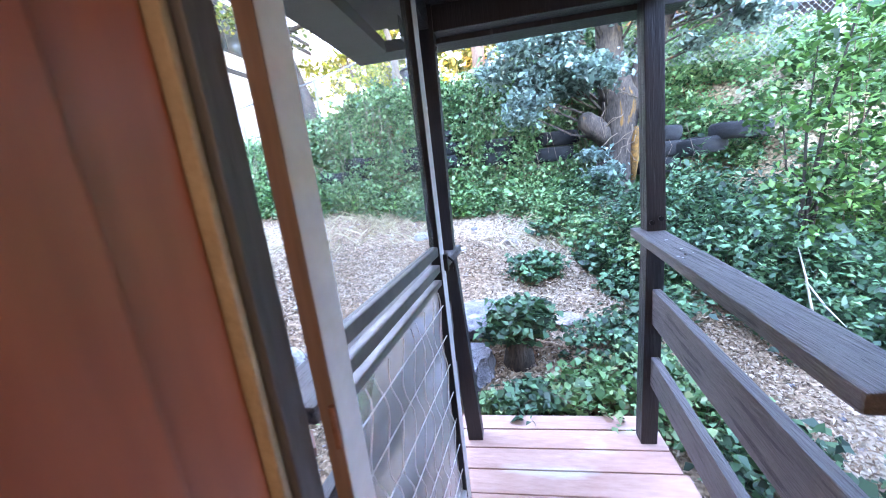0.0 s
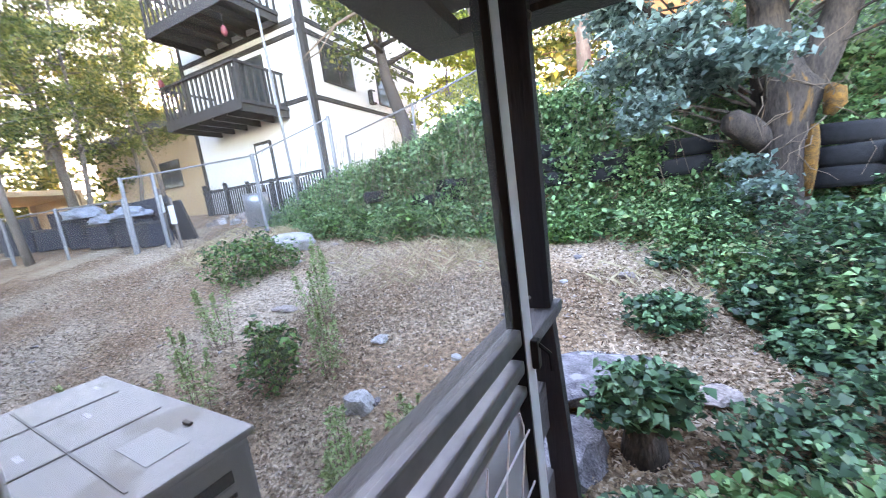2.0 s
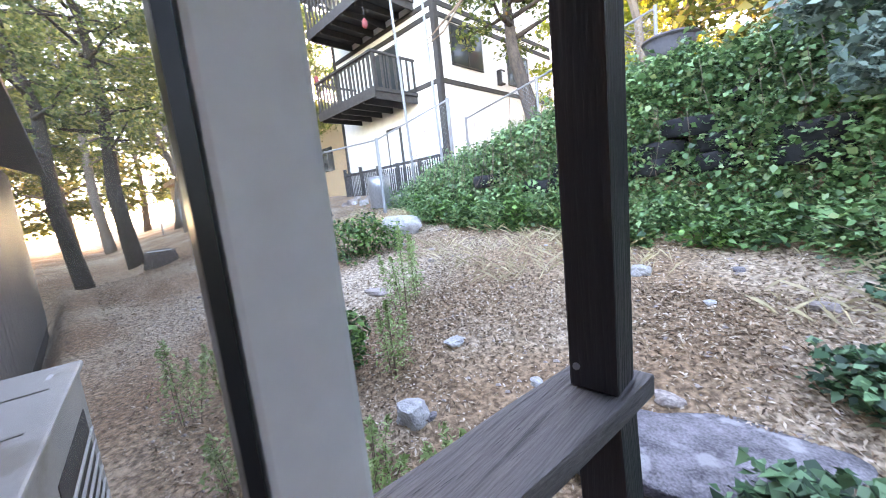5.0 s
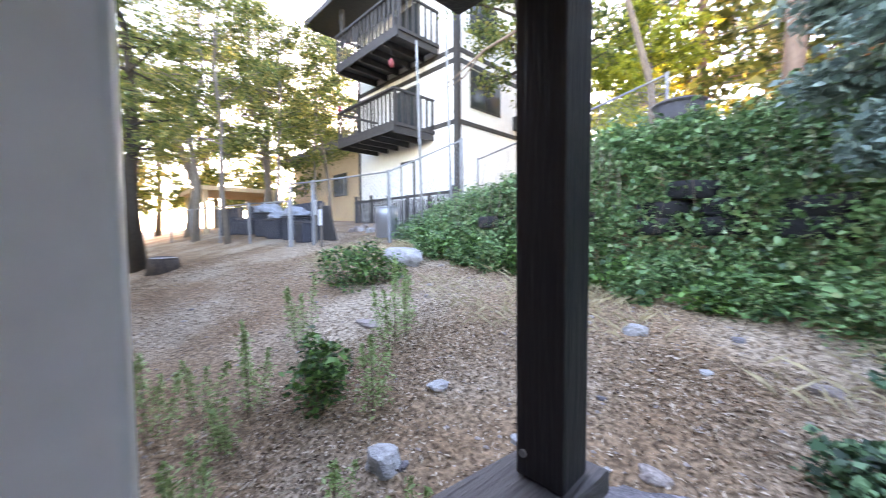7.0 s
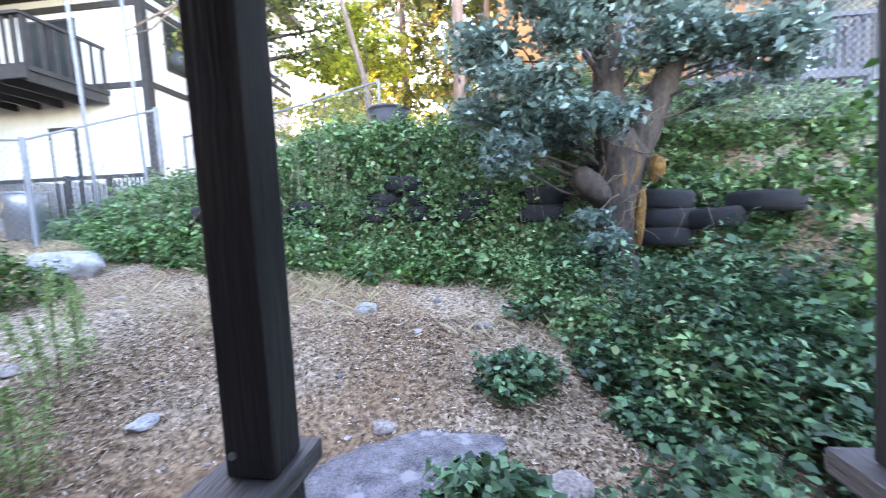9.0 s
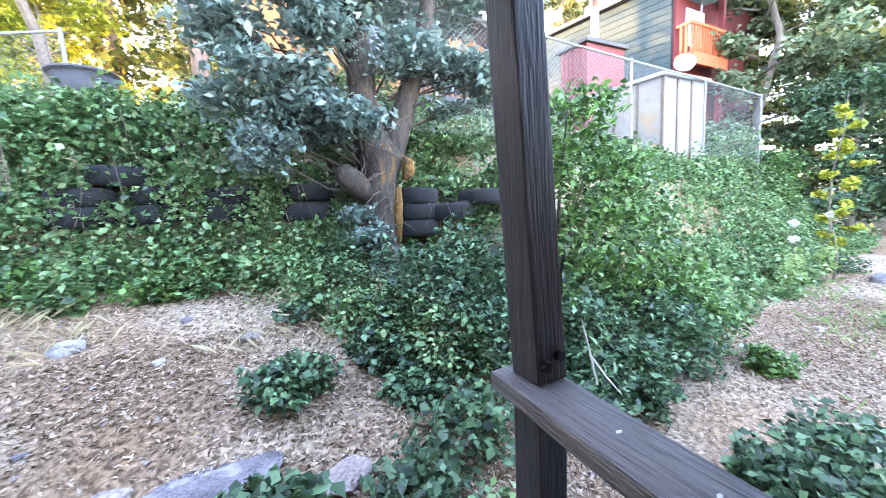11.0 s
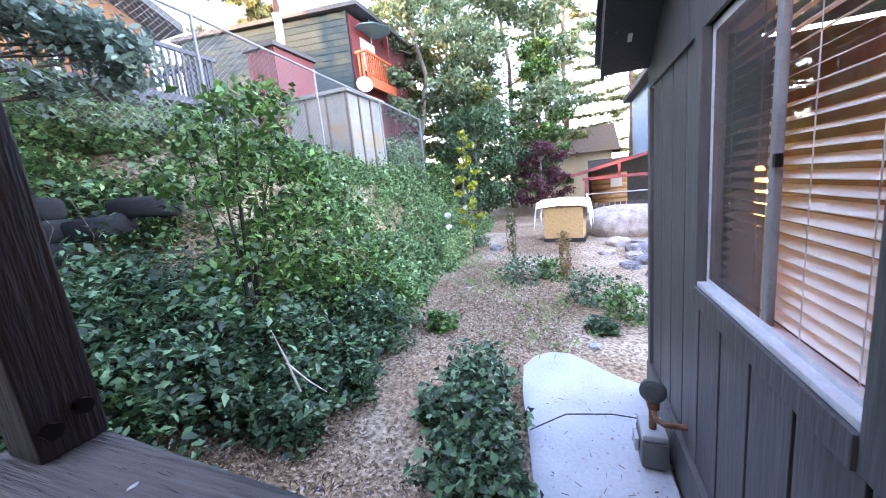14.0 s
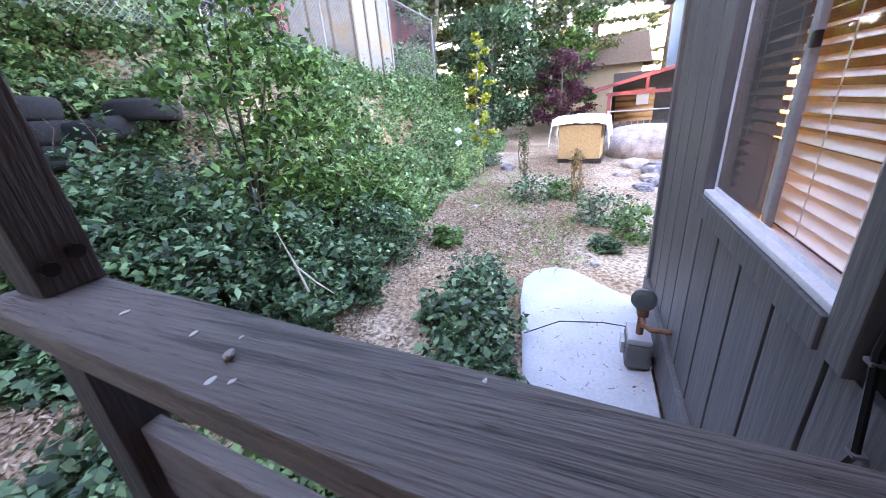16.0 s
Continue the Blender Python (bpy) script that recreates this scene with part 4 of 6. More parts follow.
rock(1.55, 4.08, 0.50, 0.31, 0.15, 3, M_ROCK, "flat purple-grey granite slab lying beside the steps", 0.3, 14, "stone_slab", 0.35, 4)
rock(1.52, 3.52, 0.30, 0.24, 0.17, 5, M_ROCK, "rounded grey granite rock by the deck", 0.3, 40, "boulder")
rock(0.12, 3.64, 0.11, 0.09, 0.12, 8, M_WHITEROCK, "small white quartz rock on the leaf litter", 0.25, 10)
rock(0.62, 3.28, 0.12, 0.11, 0.10, 9, M_ROCK, "small grey-green rock among weeds", 0.3, 60)
rock(-3.35, 6.55, 0.50, 0.30, 0.30, 11, M_WHITEROCK, "large pale rock at the foot of the bank", 0.3, -12, "boulder")
rock(2.0, 5.57, 0.08, 0.06, 0.05, 13, M_ROCKWARM, "small tan rock on the bare soil", 0.3)
rock(1.38, 4.44, 0.075, 0.05, 0.05, 14, M_ROCKWARM, "small tan rock behind the slab", 0.3)
rock(0.82, 5.93, 0.10, 0.08, 0.09, 16, M_WHITEROCK, "small pale blue-grey rock on the soil", 0.3)
rock(-0.14, 4.36, 0.09, 0.07, 0.05, 19, M_WHITEROCK, "small white stone among the weeds", 0.3, 70)
rock(2.38, 4.1, 0.15, 0.09, 0.05, 17, M_ROCKWARM, "flat pale rock among the nettles", 0.3, 30)
rock(5.95, 2.05, 0.06, 0.05, 0.05, 18, M_WHITEROCK, "small white stone by the path end", 0.3)
rock(13.2, 0.85, 1.25, 1.05, 0.68, 21, M_ROCKWARM, "huge rounded pinkish granite boulder", 0.3, 20, "boulder", 0.7, 4, 0.2)
rock(10.4, 0.75, 0.42, 0.30, 0.22, 22, M_ROCK, "broken grey rock below the boulder", 0.3, 60, "boulder")
for i, (bx, by, bs) in enumerate([(11.2, 1.3, 0.34), (10.8, 0.2, 0.4), (11.5, 0.4, 0.3), (10.0, 1.15, 0.26), (9.5, 1.0, 0.3), (11.0, 0.8, 0.26), (10.3, 1.6, 0.2), (9.2, 1.3, 0.2), (8.6, 0.9, 0.3)]):
    rock(bx, by, bs * 0.95, bs * 0.7, bs * 0.5, 60 + i, (M_ROCKWARM, M_ROCK, M_ROCK)[i % 3], "broken granite rock on the sandy slope", 0.3, i * 53, "boulder", detail=3)
rock(9.9, 0.25, 0.5, 0.4, 0.3, 23, M_ROCK, "grey granite rock below the boulder", 0.3, 10, "boulder")
rock(9.1, 0.55, 0.45, 0.35, 0.22, 25, M_ROCKWARM, "pale granite rock in the gravel", 0.3, 40, "boulder")
rock(10.9, 4.0, 0.22, 0.16, 0.14, 26, M_ROCK, "grey rock beside the path", 0.3, 10)
rock(-1.7, 4.7, 0.16, 0.10, 0.05, 27, M_ROCKWARM, "flat pale stone in the litter", 0.35, 20)
for i in range(46):
    x, y = rng.uniform(-5, 9), rng.uniform(3.2, 6.8)
    if x > 3:
        y = rng.uniform(2.7, 4.0)
    s = 0.018 + 0.035 * rng.random() ** 2
    rock(x, y, s * 1.3, s, s * 0.8, 40 + i, (M_ROCKWARM, M_WHITEROCK, M_ROCK)[i % 3], "small loose stone on the soil", 0.3, i * 37, detail=2)


# ---- leaf litter and gravel ----
def scatter_litter():
    n = 240000
    more = 70000
    x = np.concatenate([rng.uniform(-9, 4, n // 2), rng.uniform(-1.5, 3.6, n // 4), rng.uniform(2.8, 13, n // 4), rng.uniform(2.8, 9.5, more)])
    y = np.concatenate([2.4 + 5.4 * rng.random(n // 2), 2.95 + 2.8 * rng.random(n // 4), 2.1 + 3.0 * rng.random(n // 4), 2.3 + 2.6 * rng.random(more)])
    dens = np.sin(1.7 * x + 0.8 * y) + np.sin(2.6 * y - 1.1 * x + 1) + rng.normal(0, 1.0, n + more)
    keep = dens > -0.7
    x, y = x[keep], y[keep]
    off = ~((x > 2.7) & (x < 5.8) & (y < 2.7)) & ~((x > 1.5) & (x < 2.7) & (y < 3.0))
    x, y = x[off], y[off]
    c = np.stack([x, y, land(x, y) + rng.uniform(0.002, 0.022, len(x))], -1)
    tagged(quads("leaf_litter", leaf_quads(c, 0.024, 1.2, 0.32, 1.1), L_LITTER), "dry brown leaves and wood chips on the ground", "leaf litter", kind="stuff")
    k = 2600
    x, y = rng.uniform(-7, 11, k), rng.uniform(2.4, 6.9, k)
    ok = ~((x > 1.5) & (x < 5.9) & (y < 3.0))
    me_v, me_f = [], []
    for px, py in zip(x[ok], y[ok]):
        s = 0.008 + 0.016 * rng.random() ** 2
        z = float(land(px, py))
        b = len(me_v)
        pts = [(0, 0, 1), (1, 0, 0.1), (0.2, 1, 0), (-0.9, 0.4, 0.1), (-0.4, -0.9, 0.05), (0, 0, -0.8)]
        for q in pts:
            j = rng.uniform(0.7, 1.3, 3)
            me_v.append((px + q[0] * s * j[0] * 1.3, py + q[1] * s * j[1], z + q[2] * s * 0.7 * j[2]))
        for t in ((0, 1, 2), (0, 2, 3), (0, 3, 4), (0, 4, 1), (5, 2, 1), (5, 3, 2), (5, 4, 3), (5, 1, 4)):
            me_f.append([b + i for i in t])
    me = bpy.data.meshes.new("gravel")
    me.from_pydata(me_v, [], me_f)
    tagged(link_mesh("gravel", me, M_ROCKWARM), "loose gravel and small stones", "gravel", kind="stuff")


scatter_litter()


def grass(name, label, spots, n, h, mat, lean=0.5, spread=0.12, w=0.004):
    v = np.empty((n * len(spots), 4, 3))
    i = 0
    for x, y in spots:
        p = np.stack([x + rng.normal(0, spread, n), y + rng.normal(0, spread, n)], -1)
        z = land(p[:, 0], p[:, 1])
        b = np.column_stack([p, z])
        d = rng.normal(0, lean, (n, 3))
        d[:, 2] = 1
        hh = h * rng.uniform(0.5, 1.2, n)[:, None]
        side = rng.normal(0, 1, (n, 3))
        side[:, 2] = 0
        side = side / np.linalg.norm(side, axis=1)[:, None] * w
        v[i:i + n, 0] = b - side
        v[i:i + n, 1] = b + side
        v[i:i + n, 2] = b + d * hh * 0.6 + side * 0.7
        v[i:i + n, 3] = b + d * hh * np.array([1.25, 1.25, 0.9])
        i += n
    return tagged(quads(name, v, mat), label, "grass", kind="stuff")


sp = [(float(rng.uniform(-6, 1.0)), float(rng.uniform(5.6, 7.6))) for _ in range(60)] + [(float(rng.uniform(2.0, 3.2)), float(rng.uniform(5.2, 6.6))) for _ in range(14)]
grass("dry_grass", "thin tufts of straw-coloured dry grass", sp, 40, 0.13, L_STRAW, 0.7, 0.16, 0.002)


# ---- plants ----
def plant(name, label, category, x, y, blobs, leaf, size, n, stems=6, stem_mat=None, width=0.6, up=0.5, group="", height=None):
    """A bush: lumpy groups of leaves on thin stems; blobs are (dx, dy, z, rx, ry, rz)."""
    z = float(land(x, y))
    b = thing(name, label, category, (x, y, z), group)
    vol = np.array([q[3] * q[4] * q[5] for q in blobs]) ** 0.67
    cs = []
    for q, v in zip(blobs, vol / vol.sum()):
        cs.append(blob_points(int(n * v), q[:3], q[3:], 0.45, 0.3, rng.uniform(0, 9)))
    c = np.concatenate(cs)
    lo = land(x + c[:, 0], y + c[:, 1]) - z
    c[:, 2] = np.maximum(c[:, 2], lo + 0.01)
    quads("leaves", leaf_quads(c, size, up, width), leaf, b)
    for s in range(stems):
        q = blobs[s % len(blobs)]
        tip = Vector((q[0] + rng.normal(0, q[3] * 0.5), q[1] + rng.normal(0, q[4] * 0.5), q[2] + q[5] * 0.6))
        base = Vector((rng.normal(0, 0.03), rng.normal(0, 0.03), -0.03))
        mid = base.lerp(tip, 0.5) + Vector((rng.normal(0, 0.04), rng.normal(0, 0.04), 0.02))
        part("stem", tube([base, mid, tip], [0.008, 0.006, 0.002], 5), stem_mat or M_STEM, b)
    return b


# low nettle-like clumps near the steps
plant("nettle_clump", "leafy green nettle clump growing on an old stump", "plant", 1.97, 3.68, [(0, 0, 0.36, 0.22, 0.2, 0.14), (0.08, 0.05, 0.28, 0.2, 0.2, 0.12), (-0.1, -0.03, 0.27, 0.16, 0.15, 0.1)], L_BRUSH, 0.055, 1900, 8, width=0.72, up=0.9)
st = part("tree_stump", tube([(0, 0, -0.05), (0.005, 0, 0.1), (0, 0.01, 0.2), (0.01, 0.01, 0.24)], [0.13, 0.10, 0.09, 0.07], 12), M_BARK, shade=True)
st.location = (1.97, 3.68, float(land(1.97, 3.68)))
tagged(st, "dark rotten stump under green leaves", "stump")
plant("nettle_clump", "round leafy green clump on bare soil", "plant", 2.22, 4.72, [(0, 0, 0.13, 0.26, 0.24, 0.14)], L_BRUSH, 0.05, 1200, 5, width=0.72, up=0.9)
plant("nettle_clump", "small leafy green clump on bare soil", "plant", 2.4, 5.75, [(0, 0, 0.08, 0.2, 0.2, 0.09)], L_BRUSH, 0.055, 350, 4, width=0.7, up=0.9)
for i, (x, y, r, h) in enumerate([(2.35, 3.30, 0.28, 0.16), (1.95, 3.22, 0.22, 0.13), (2.75, 3.35, 0.3, 0.2), (2.6, 3.75, 0.28, 0.17), (2.95, 3.1, 0.3, 0.2), (3.1, 2.75, 0.28, 0.2), (1.75, 3.18, 0.16, 0.1), (3.05, 4.0, 0.3, 0.2)]):
    plant("nettle_patch", "low bright green nettles beside the deck", "plant", x, y, [(0, 0, h * 0.5, r, r, h), (r * 0.4, r * 0.3, h * 0.6, r * 0.6, r * 0.6, h)], L_BRUSH if i % 2 else L_IVY, 0.052, 900, 4, width=0.7, up=1.0, group="nettles by the deck")
for i, (x, y, r, h) in enumerate([(2.92, 4.9, 0.28, 0.2), (2.95, 5.35, 0.36, 0.26), (2.7, 5.9, 0.42, 0.3), (3.1, 6.1, 0.5, 0.36), (2.35, 6.5, 0.45, 0.28), (3.3, 4.7, 0.42, 0.3), (2.95, 4.45, 0.2, 0.12)]):
    plant("nettle_patch", "dense low green ground cover below the oak", "plant", x, y, [(0, 0, h * 0.5, r, r, h), (-r * 0.3, r * 0.4, h * 0.6, r * 0.6, r * 0.6, h)], L_IVY if i % 3 else L_BRUSH, 0.052, 1700, 3, width=0.7, up=1.0, group="ground cover below the oak")
# clump by the concrete path
for i, (x, y, r, h) in enumerate([(4.9, 3.0, 0.30, 0.26), (4.45, 2.9, 0.32, 0.27), (4.05, 2.78, 0.30, 0.22), (3.75, 2.62, 0.26, 0.16), (4.6, 3.15, 0.22, 0.2)]):
    plant("green_clump", "dense dark green leafy clump beside the concrete path", "plant", x, y, [(0, 0, h * 0.55, r, r, h), (r * 0.3, -r * 0.3, h * 0.6, r * 0.6, r * 0.6, h * 0.8)], L_BRUSH, 0.05, 2000, 4, width=0.68, up=0.8, group="clumps by the path")
# big brush at the corner of the bank
for i, (x, y, r, h, mt) in enumerate([(3.75, 4.55, 0.55, 0.45, L_BRUSH), (4.35, 4.55, 0.6, 0.5, L_BRUSH), (3.6, 5.15, 0.6, 0.55, L_BRUSH), (4.95, 4.6, 0.6, 0.5, L_BRUSH), (4.3, 5.2, 0.7, 0.65, L_BRUSH), (5.5, 4.75, 0.55, 0.5, L_SHRUB), (5.0, 5.3, 0.7, 0.7, L_SHRUB), (5.9, 4.9, 0.5, 0.5, L_SHRUB), (4.1, 4.1, 0.38, 0.28, L_BRUSH), (4.8, 4.15, 0.36, 0.25, L_BRUSH), (5.55, 4.3, 0.42, 0.42, L_BRUSH), (6.15, 4.45, 0.42, 0.42, L_SHRUB)]):
    plant("brush", "tangled leafy green bramble brush at the foot of the bank", "bush", x, y, [(0, 0, h * 0.7, r, r, h), (r * 0.4, 0.1, h * 1.0, r * 0.6, r * 0.6, h * 0.7), (-r * 0.4, 0, h * 0.8, r * 0.6, r * 0.6, h * 0.7)], mt, 0.058, 4600, 10, width=0.5, up=0.75, group="brush on the bank")
# taller shrub with visible stems
plant("tall_shrub", "tall loose bright green shrub with thin forked stems", "bush", 4.95, 4.75, [(0, 0, 2.05, 0.5, 0.45, 0.26), (0.35, 0.1, 1.55, 0.5, 0.5, 0.28), (-0.35, -0.1, 2.35, 0.42, 0.4, 0.22), (0.75, 0, 0.95, 0.5, 0.45, 0.36), (0.05, 0.1, 2.6, 0.36, 0.3, 0.18), (1.05, -0.15, 0.6, 0.4, 0.4, 0.4), (-0.55, 0.1, 1.85, 0.36, 0.4, 0.2), (0.55, 0, 2.0, 0.3, 0.3, 0.2), (-0.45, 0, 1.0, 0.5, 0.45, 0.4), (-0.1, -0.1, 1.4, 0.45, 0.4, 0.32), (0.3, -0.1, 0.95, 0.45, 0.4, 0.35)], L_SHRUB, 0.068, 6400, 6, width=0.55, up=0.4)
shrub_stems = thing("shrub_trunk", "dark forked bare stems of the tall shrub", "stem", (4.42, 4.7, float(land(4.42, 4.7))))
for k, (ex, ey, ez, r) in enumerate([(0.30, 0.05, 2.45, 0.024), (0.75, 0.1, 2.2, 0.018), (0.05, 0.05, 2.3, 0.016), (0.95, 0.0, 1.6, 0.015), (-0.15, 0.1, 1.9, 0.012)]):
    part("stem", tube([(0.02 * k, 0, 0.0), (0.04 + ex * 0.12, ey * 0.3, 0.75 + 0.1 * k), (ex * 0.5, ey * 0.6, ez * 0.66), (ex, ey, ez)], [r, r * 0.85, r * 0.6, r * 0.25], 7), M_BARKDARK, shrub_stems)
dead = thing("dead_branch", "pale bleached forked dead branch leaning on the brush", "branch", (3.95, 3.88, 0.0))
part("limb", tube([(0.05, 0, 0.2), (0.0, 0.02, 0.45), (-0.06, 0.03, 0.66)], [0.009, 0.007, 0.003], 6), M_PALETWIG, dead)
part("limb", tube([(0.0, 0.02, 0.42), (0.10, -0.03, 0.25), (0.22, -0.06, 0.1)], [0.007, 0.006, 0.003], 6), M_PALETWIG, dead)
pile = thing("twig_pile", "heap of dry grey twigs under the bank", "twigs", (3.45, 5.45, float(land(3.45, 5.45))))
for i in range(34):
    a = Vector((rng.normal(0, 0.25), rng.normal(0, 0.25), 0.1 + rng.uniform(0, 0.3)))
    d = Vector((rng.normal(0, 1), rng.normal(0, 1), rng.normal(0, 0.3))).normalized() * rng.uniform(0.08, 0.2)
    part("twig", tube([a - d, a + d * 0.2 + Vector((0, 0, 0.02)), a + d], [0.004, 0.003, 0.0015], 5), M_PALETWIG, pile)

# yard weeds on the left
plant("weed_bush", "small dark leafy weed in the dry yard", "plant", -0.72, 3.62, [(0, 0, 0.22, 0.23, 0.21, 0.22), (0.1, 0.05, 0.38, 0.15, 0.15, 0.18), (-0.08, 0.0, 0.46, 0.1, 0.1, 0.14)], L_SHRUB, 0.05, 1100, 6, group="yard weeds")
plant("weed_bush", "round dark green bush near the fence", "bush", -3.25, 5.3, [(0, 0, 0.3, 0.5, 0.42, 0.36), (0.35, 0.2, 0.42, 0.3, 0.3, 0.3)], L_SHRUB, 0.06, 1700, 6, group="yard weeds")
plant("weed_bush", "low green weed near the pale rock", "plant", -2.75, 5.75, [(0, 0, 0.2, 0.3, 0.3, 0.22)], L_SHRUB, 0.05, 600, 4, group="yard weeds")
for i, (x, y, h) in enumerate([(-1.86, 4.03, 0.9), (-0.97, 4.54, 1.0), (0.45, 3.05, 0.5), (0.72, 3.4, 0.4), (-1.15, 3.27, 0.8), (-0.28, 3.84, 0.75), (-1.05, 4.75, 0.8), (0.3, 3.2, 0.45), (-1.33, 2.66, 0.7), (0.85, 3.15, 0.4), (-0.95, 3.06, 0.45), (-0.4, 2.75, 0.5), (-1.6, 3.0, 0.5)]):
    z = float(land(x, y))
    b = thing("tall_weed", "tall thin pale green feathery weed", "plant", (x, y, z), "tall weeds")
    pts, n = [], int(480 * h)
    for s in range(4):
        ax, ay = rng.normal(0, 0.05), rng.normal(0, 0.05)
        hh = h * rng.uniform(0.6, 1.0)
        part("stem", tube([(ax, ay, -0.02), (ax * 1.5, ay * 1.5, hh * 0.5), (ax * 2.2, ay * 2.2, hh)], [0.004, 0.003, 0.0015], 5), M_STEM, b)
        t = rng.random(n // 2) ** 0.8
        r = 0.06 * (1.1 - t)
        pts.append(np.stack([ax * (1 + 1.2 * t) + rng.normal(0, 1, n // 2) * r, ay * (1 + 1.2 * t) + rng.normal(0, 1, n // 2) * r, hh * (0.1 + 0.9 * t)], -1))
    quads("leaves", leaf_quads(np.concatenate(pts), 0.035, 0.4, 0.35), L_WEED, b)
iris = grass("iris_clump", "pale green sword-shaped iris leaves", [(-0.42, 7.0)], 40, 0.42, L_WEED, 0.35, 0.07, 0.016)

# brighter plants along the foot of the bank
for i, x in enumerate(np.linspace(-3.9, 2.2, 17)):
    x = float(x + rng.normal(0, 0.12))
    y = float(foot_line(x)) - 0.26 + float(rng.normal(0, 0.12))
    r, h = float(rng.uniform(0.22, 0.42)), float(rng.uniform(0.16, 0.34))
    plant("bank_plant", "bright green leafy plant at the foot of the ivy bank", "plant", x, y, [(0, 0, h * 0.6, r, r * 0.8, h), (r * 0.4, -0.05, h * 0.5, r * 0.6, r * 0.6, h * 0.8)], L_SHRUB if i % 2 else L_IVY, 0.06, 700, 3, width=0.7, up=0.8, group="plants at the bank foot")
# old tyres stacked in courses as a retaining wall
TYRES = [(x, float(foot_line(x)) + 0.34 + 0.12 * (z - 1.0), z) for x, z in ((-2.0, 1.62), (-1.0, 1.45), (-0.56, 1.42), (-0.5, 1.63), (0.6, 1.5), (0.62, 1.72), (1.22, 1.48), (1.3, 1.7), (1.97, 1.46), (1.98, 1.68), (2.78, 1.42), (2.82, 1.66), (0.95, 1.92))]
TYRES += [(1.44, 7.78, 2.2)]
TYRES += [(4.1, 6.85, 1.12), (4.12, 6.85, 1.34), (4.1, 6.87, 1.56), (4.55, 6.66, 1.34), (4.95, 6.5, 1.48)]


# ivy over the bank
def ivy():
    """Many lumps of leaves over the slope, thick and thin, with dark gaps between."""
    lumps = 1500
    cs = []
    for i in range(lumps):
        x = float(rng.uniform(-5.4, 5) if i % 5 < 3 else rng.uniform(3.5, 15))
        foot = float(foot_line(x))
        wide = float(np.interp(x, [2, 3.5, 5], [0.75, 1.3, 2.2]))
        u = float(rng.uniform(-0.15, 1.35))
        y = foot + wide * u
        r = float(rng.uniform(0.10, 0.30))
        z = float(land(x, y))
        steep = 1.0 if 0.1 < u < 0.9 else 0.4
        out = r * float(rng.uniform(0.1, 0.75)) * steep
        c = blob_points(int(90 + 1500 * r * r * 1.6), (x, y - out, z + 0.35 * r), (r, r * 0.7, r * float(rng.uniform(0.6, 1.3))), 0.55, 0.45, float(rng.uniform(0, 9)))
        c[:, 2] = np.maximum(c[:, 2], land(c[:, 0], c[:, 1]) + 0.01)
        cs.append(c)
    n = 60000
    x = np.concatenate([rng.uniform(-5.5, 5, n * 3 // 5), rng.uniform(3.5, 16, n * 2 // 5)])
    foot = foot_line(x)
    wide = np.interp(x, [2, 3.5, 5], [0.75, 1.3, 2.2])
    y = foot + wide * (-0.15 + 1.6 * rng.random(len(x)))
    cs.append(np.stack([x, y, land(x, y) + 0.02 + 0.05 * rng.random(len(x))], -1))
    c = np.concatenate(cs)
    keep = np.ones(len(c), bool)
    for tx, ty, tz in TYRES:
        near = (np.abs(c[:, 0] - tx) < 0.29) & (np.abs(c[:, 2] - tz) < 0.125) & (c[:, 1] < ty + 0.1) & (c[:, 1] > ty - 1.0)
        keep &= ~(near & (rng.random(len(c)) < (0.07 if tx < 3.5 else 0.12)))
    c = c[keep]
    tagged(quads("ivy", leaf_quads(c, 0.054, 0.35, 0.72, 0.5), L_IVY), "thick green ivy hanging over the tyre bank", "ivy", kind="stuff")
    bm = bmesh.new()
    for i in range(150):
        x = float(rng.uniform(-4.5, 4.5))
        foot = float(foot_line(x))
        z = float(land(x, foot)) + float(rng.uniform(0.6, 1.9))
        L = float(rng.uniform(0.3, 0.8))
        add_tube(bm, [(x, foot + 0.15, z), (x + 0.05, foot + 0.02, z - L * 0.5), (x + float(rng.normal(0, 0.08)), foot - 0.02, z - L)], [0.004, 0.003, 0.002], 4)
    tagged(part("ivy_vine", bm, M_STEM), "brown hanging ivy vines on the bank", "vine", kind="stuff")


ivy()


def tyre(x, y, z, yaw, tilt, label="old black tyre half covered in ivy"):
    bm = bmesh.new()
    n, prof = 28, [(0.19, -0.08), (0.24, -0.105), (0.30, -0.10), (0.325, -0.06), (0.325, 0.06), (0.30, 0.10), (0.24, 0.105), (0.19, 0.08), (0.21, 0.0)]
    rings = [[bm.verts.new((r * math.cos(k * math.tau / n), r * math.sin(k * math.tau / n), h)) for r, h in prof] for k in range(n)]
    for k in range(n):
        for j in range(len(prof)):
            a, b = rings[k], rings[(k + 1) % n]
            bm.faces.new((a[j], b[j], b[(j + 1) % len(prof)], a[(j + 1) % len(prof)]))
    ob = part("tyre", bm, M_TYRE, shade=True)
    ob.matrix_world = pose(x, y, z, tilt, 0, yaw)
    return tagged(ob, label, "tyre", "retaining wall of tyres")


for i, (x, y, z) in enumerate(TYRES):
    right = x > 3.5
    tyre(x, y, z, i * 37, 6 * math.sin(i * 2.3), "old black tyre stacked in the bank beside the oak" if right else "old black tyre half covered in ivy")

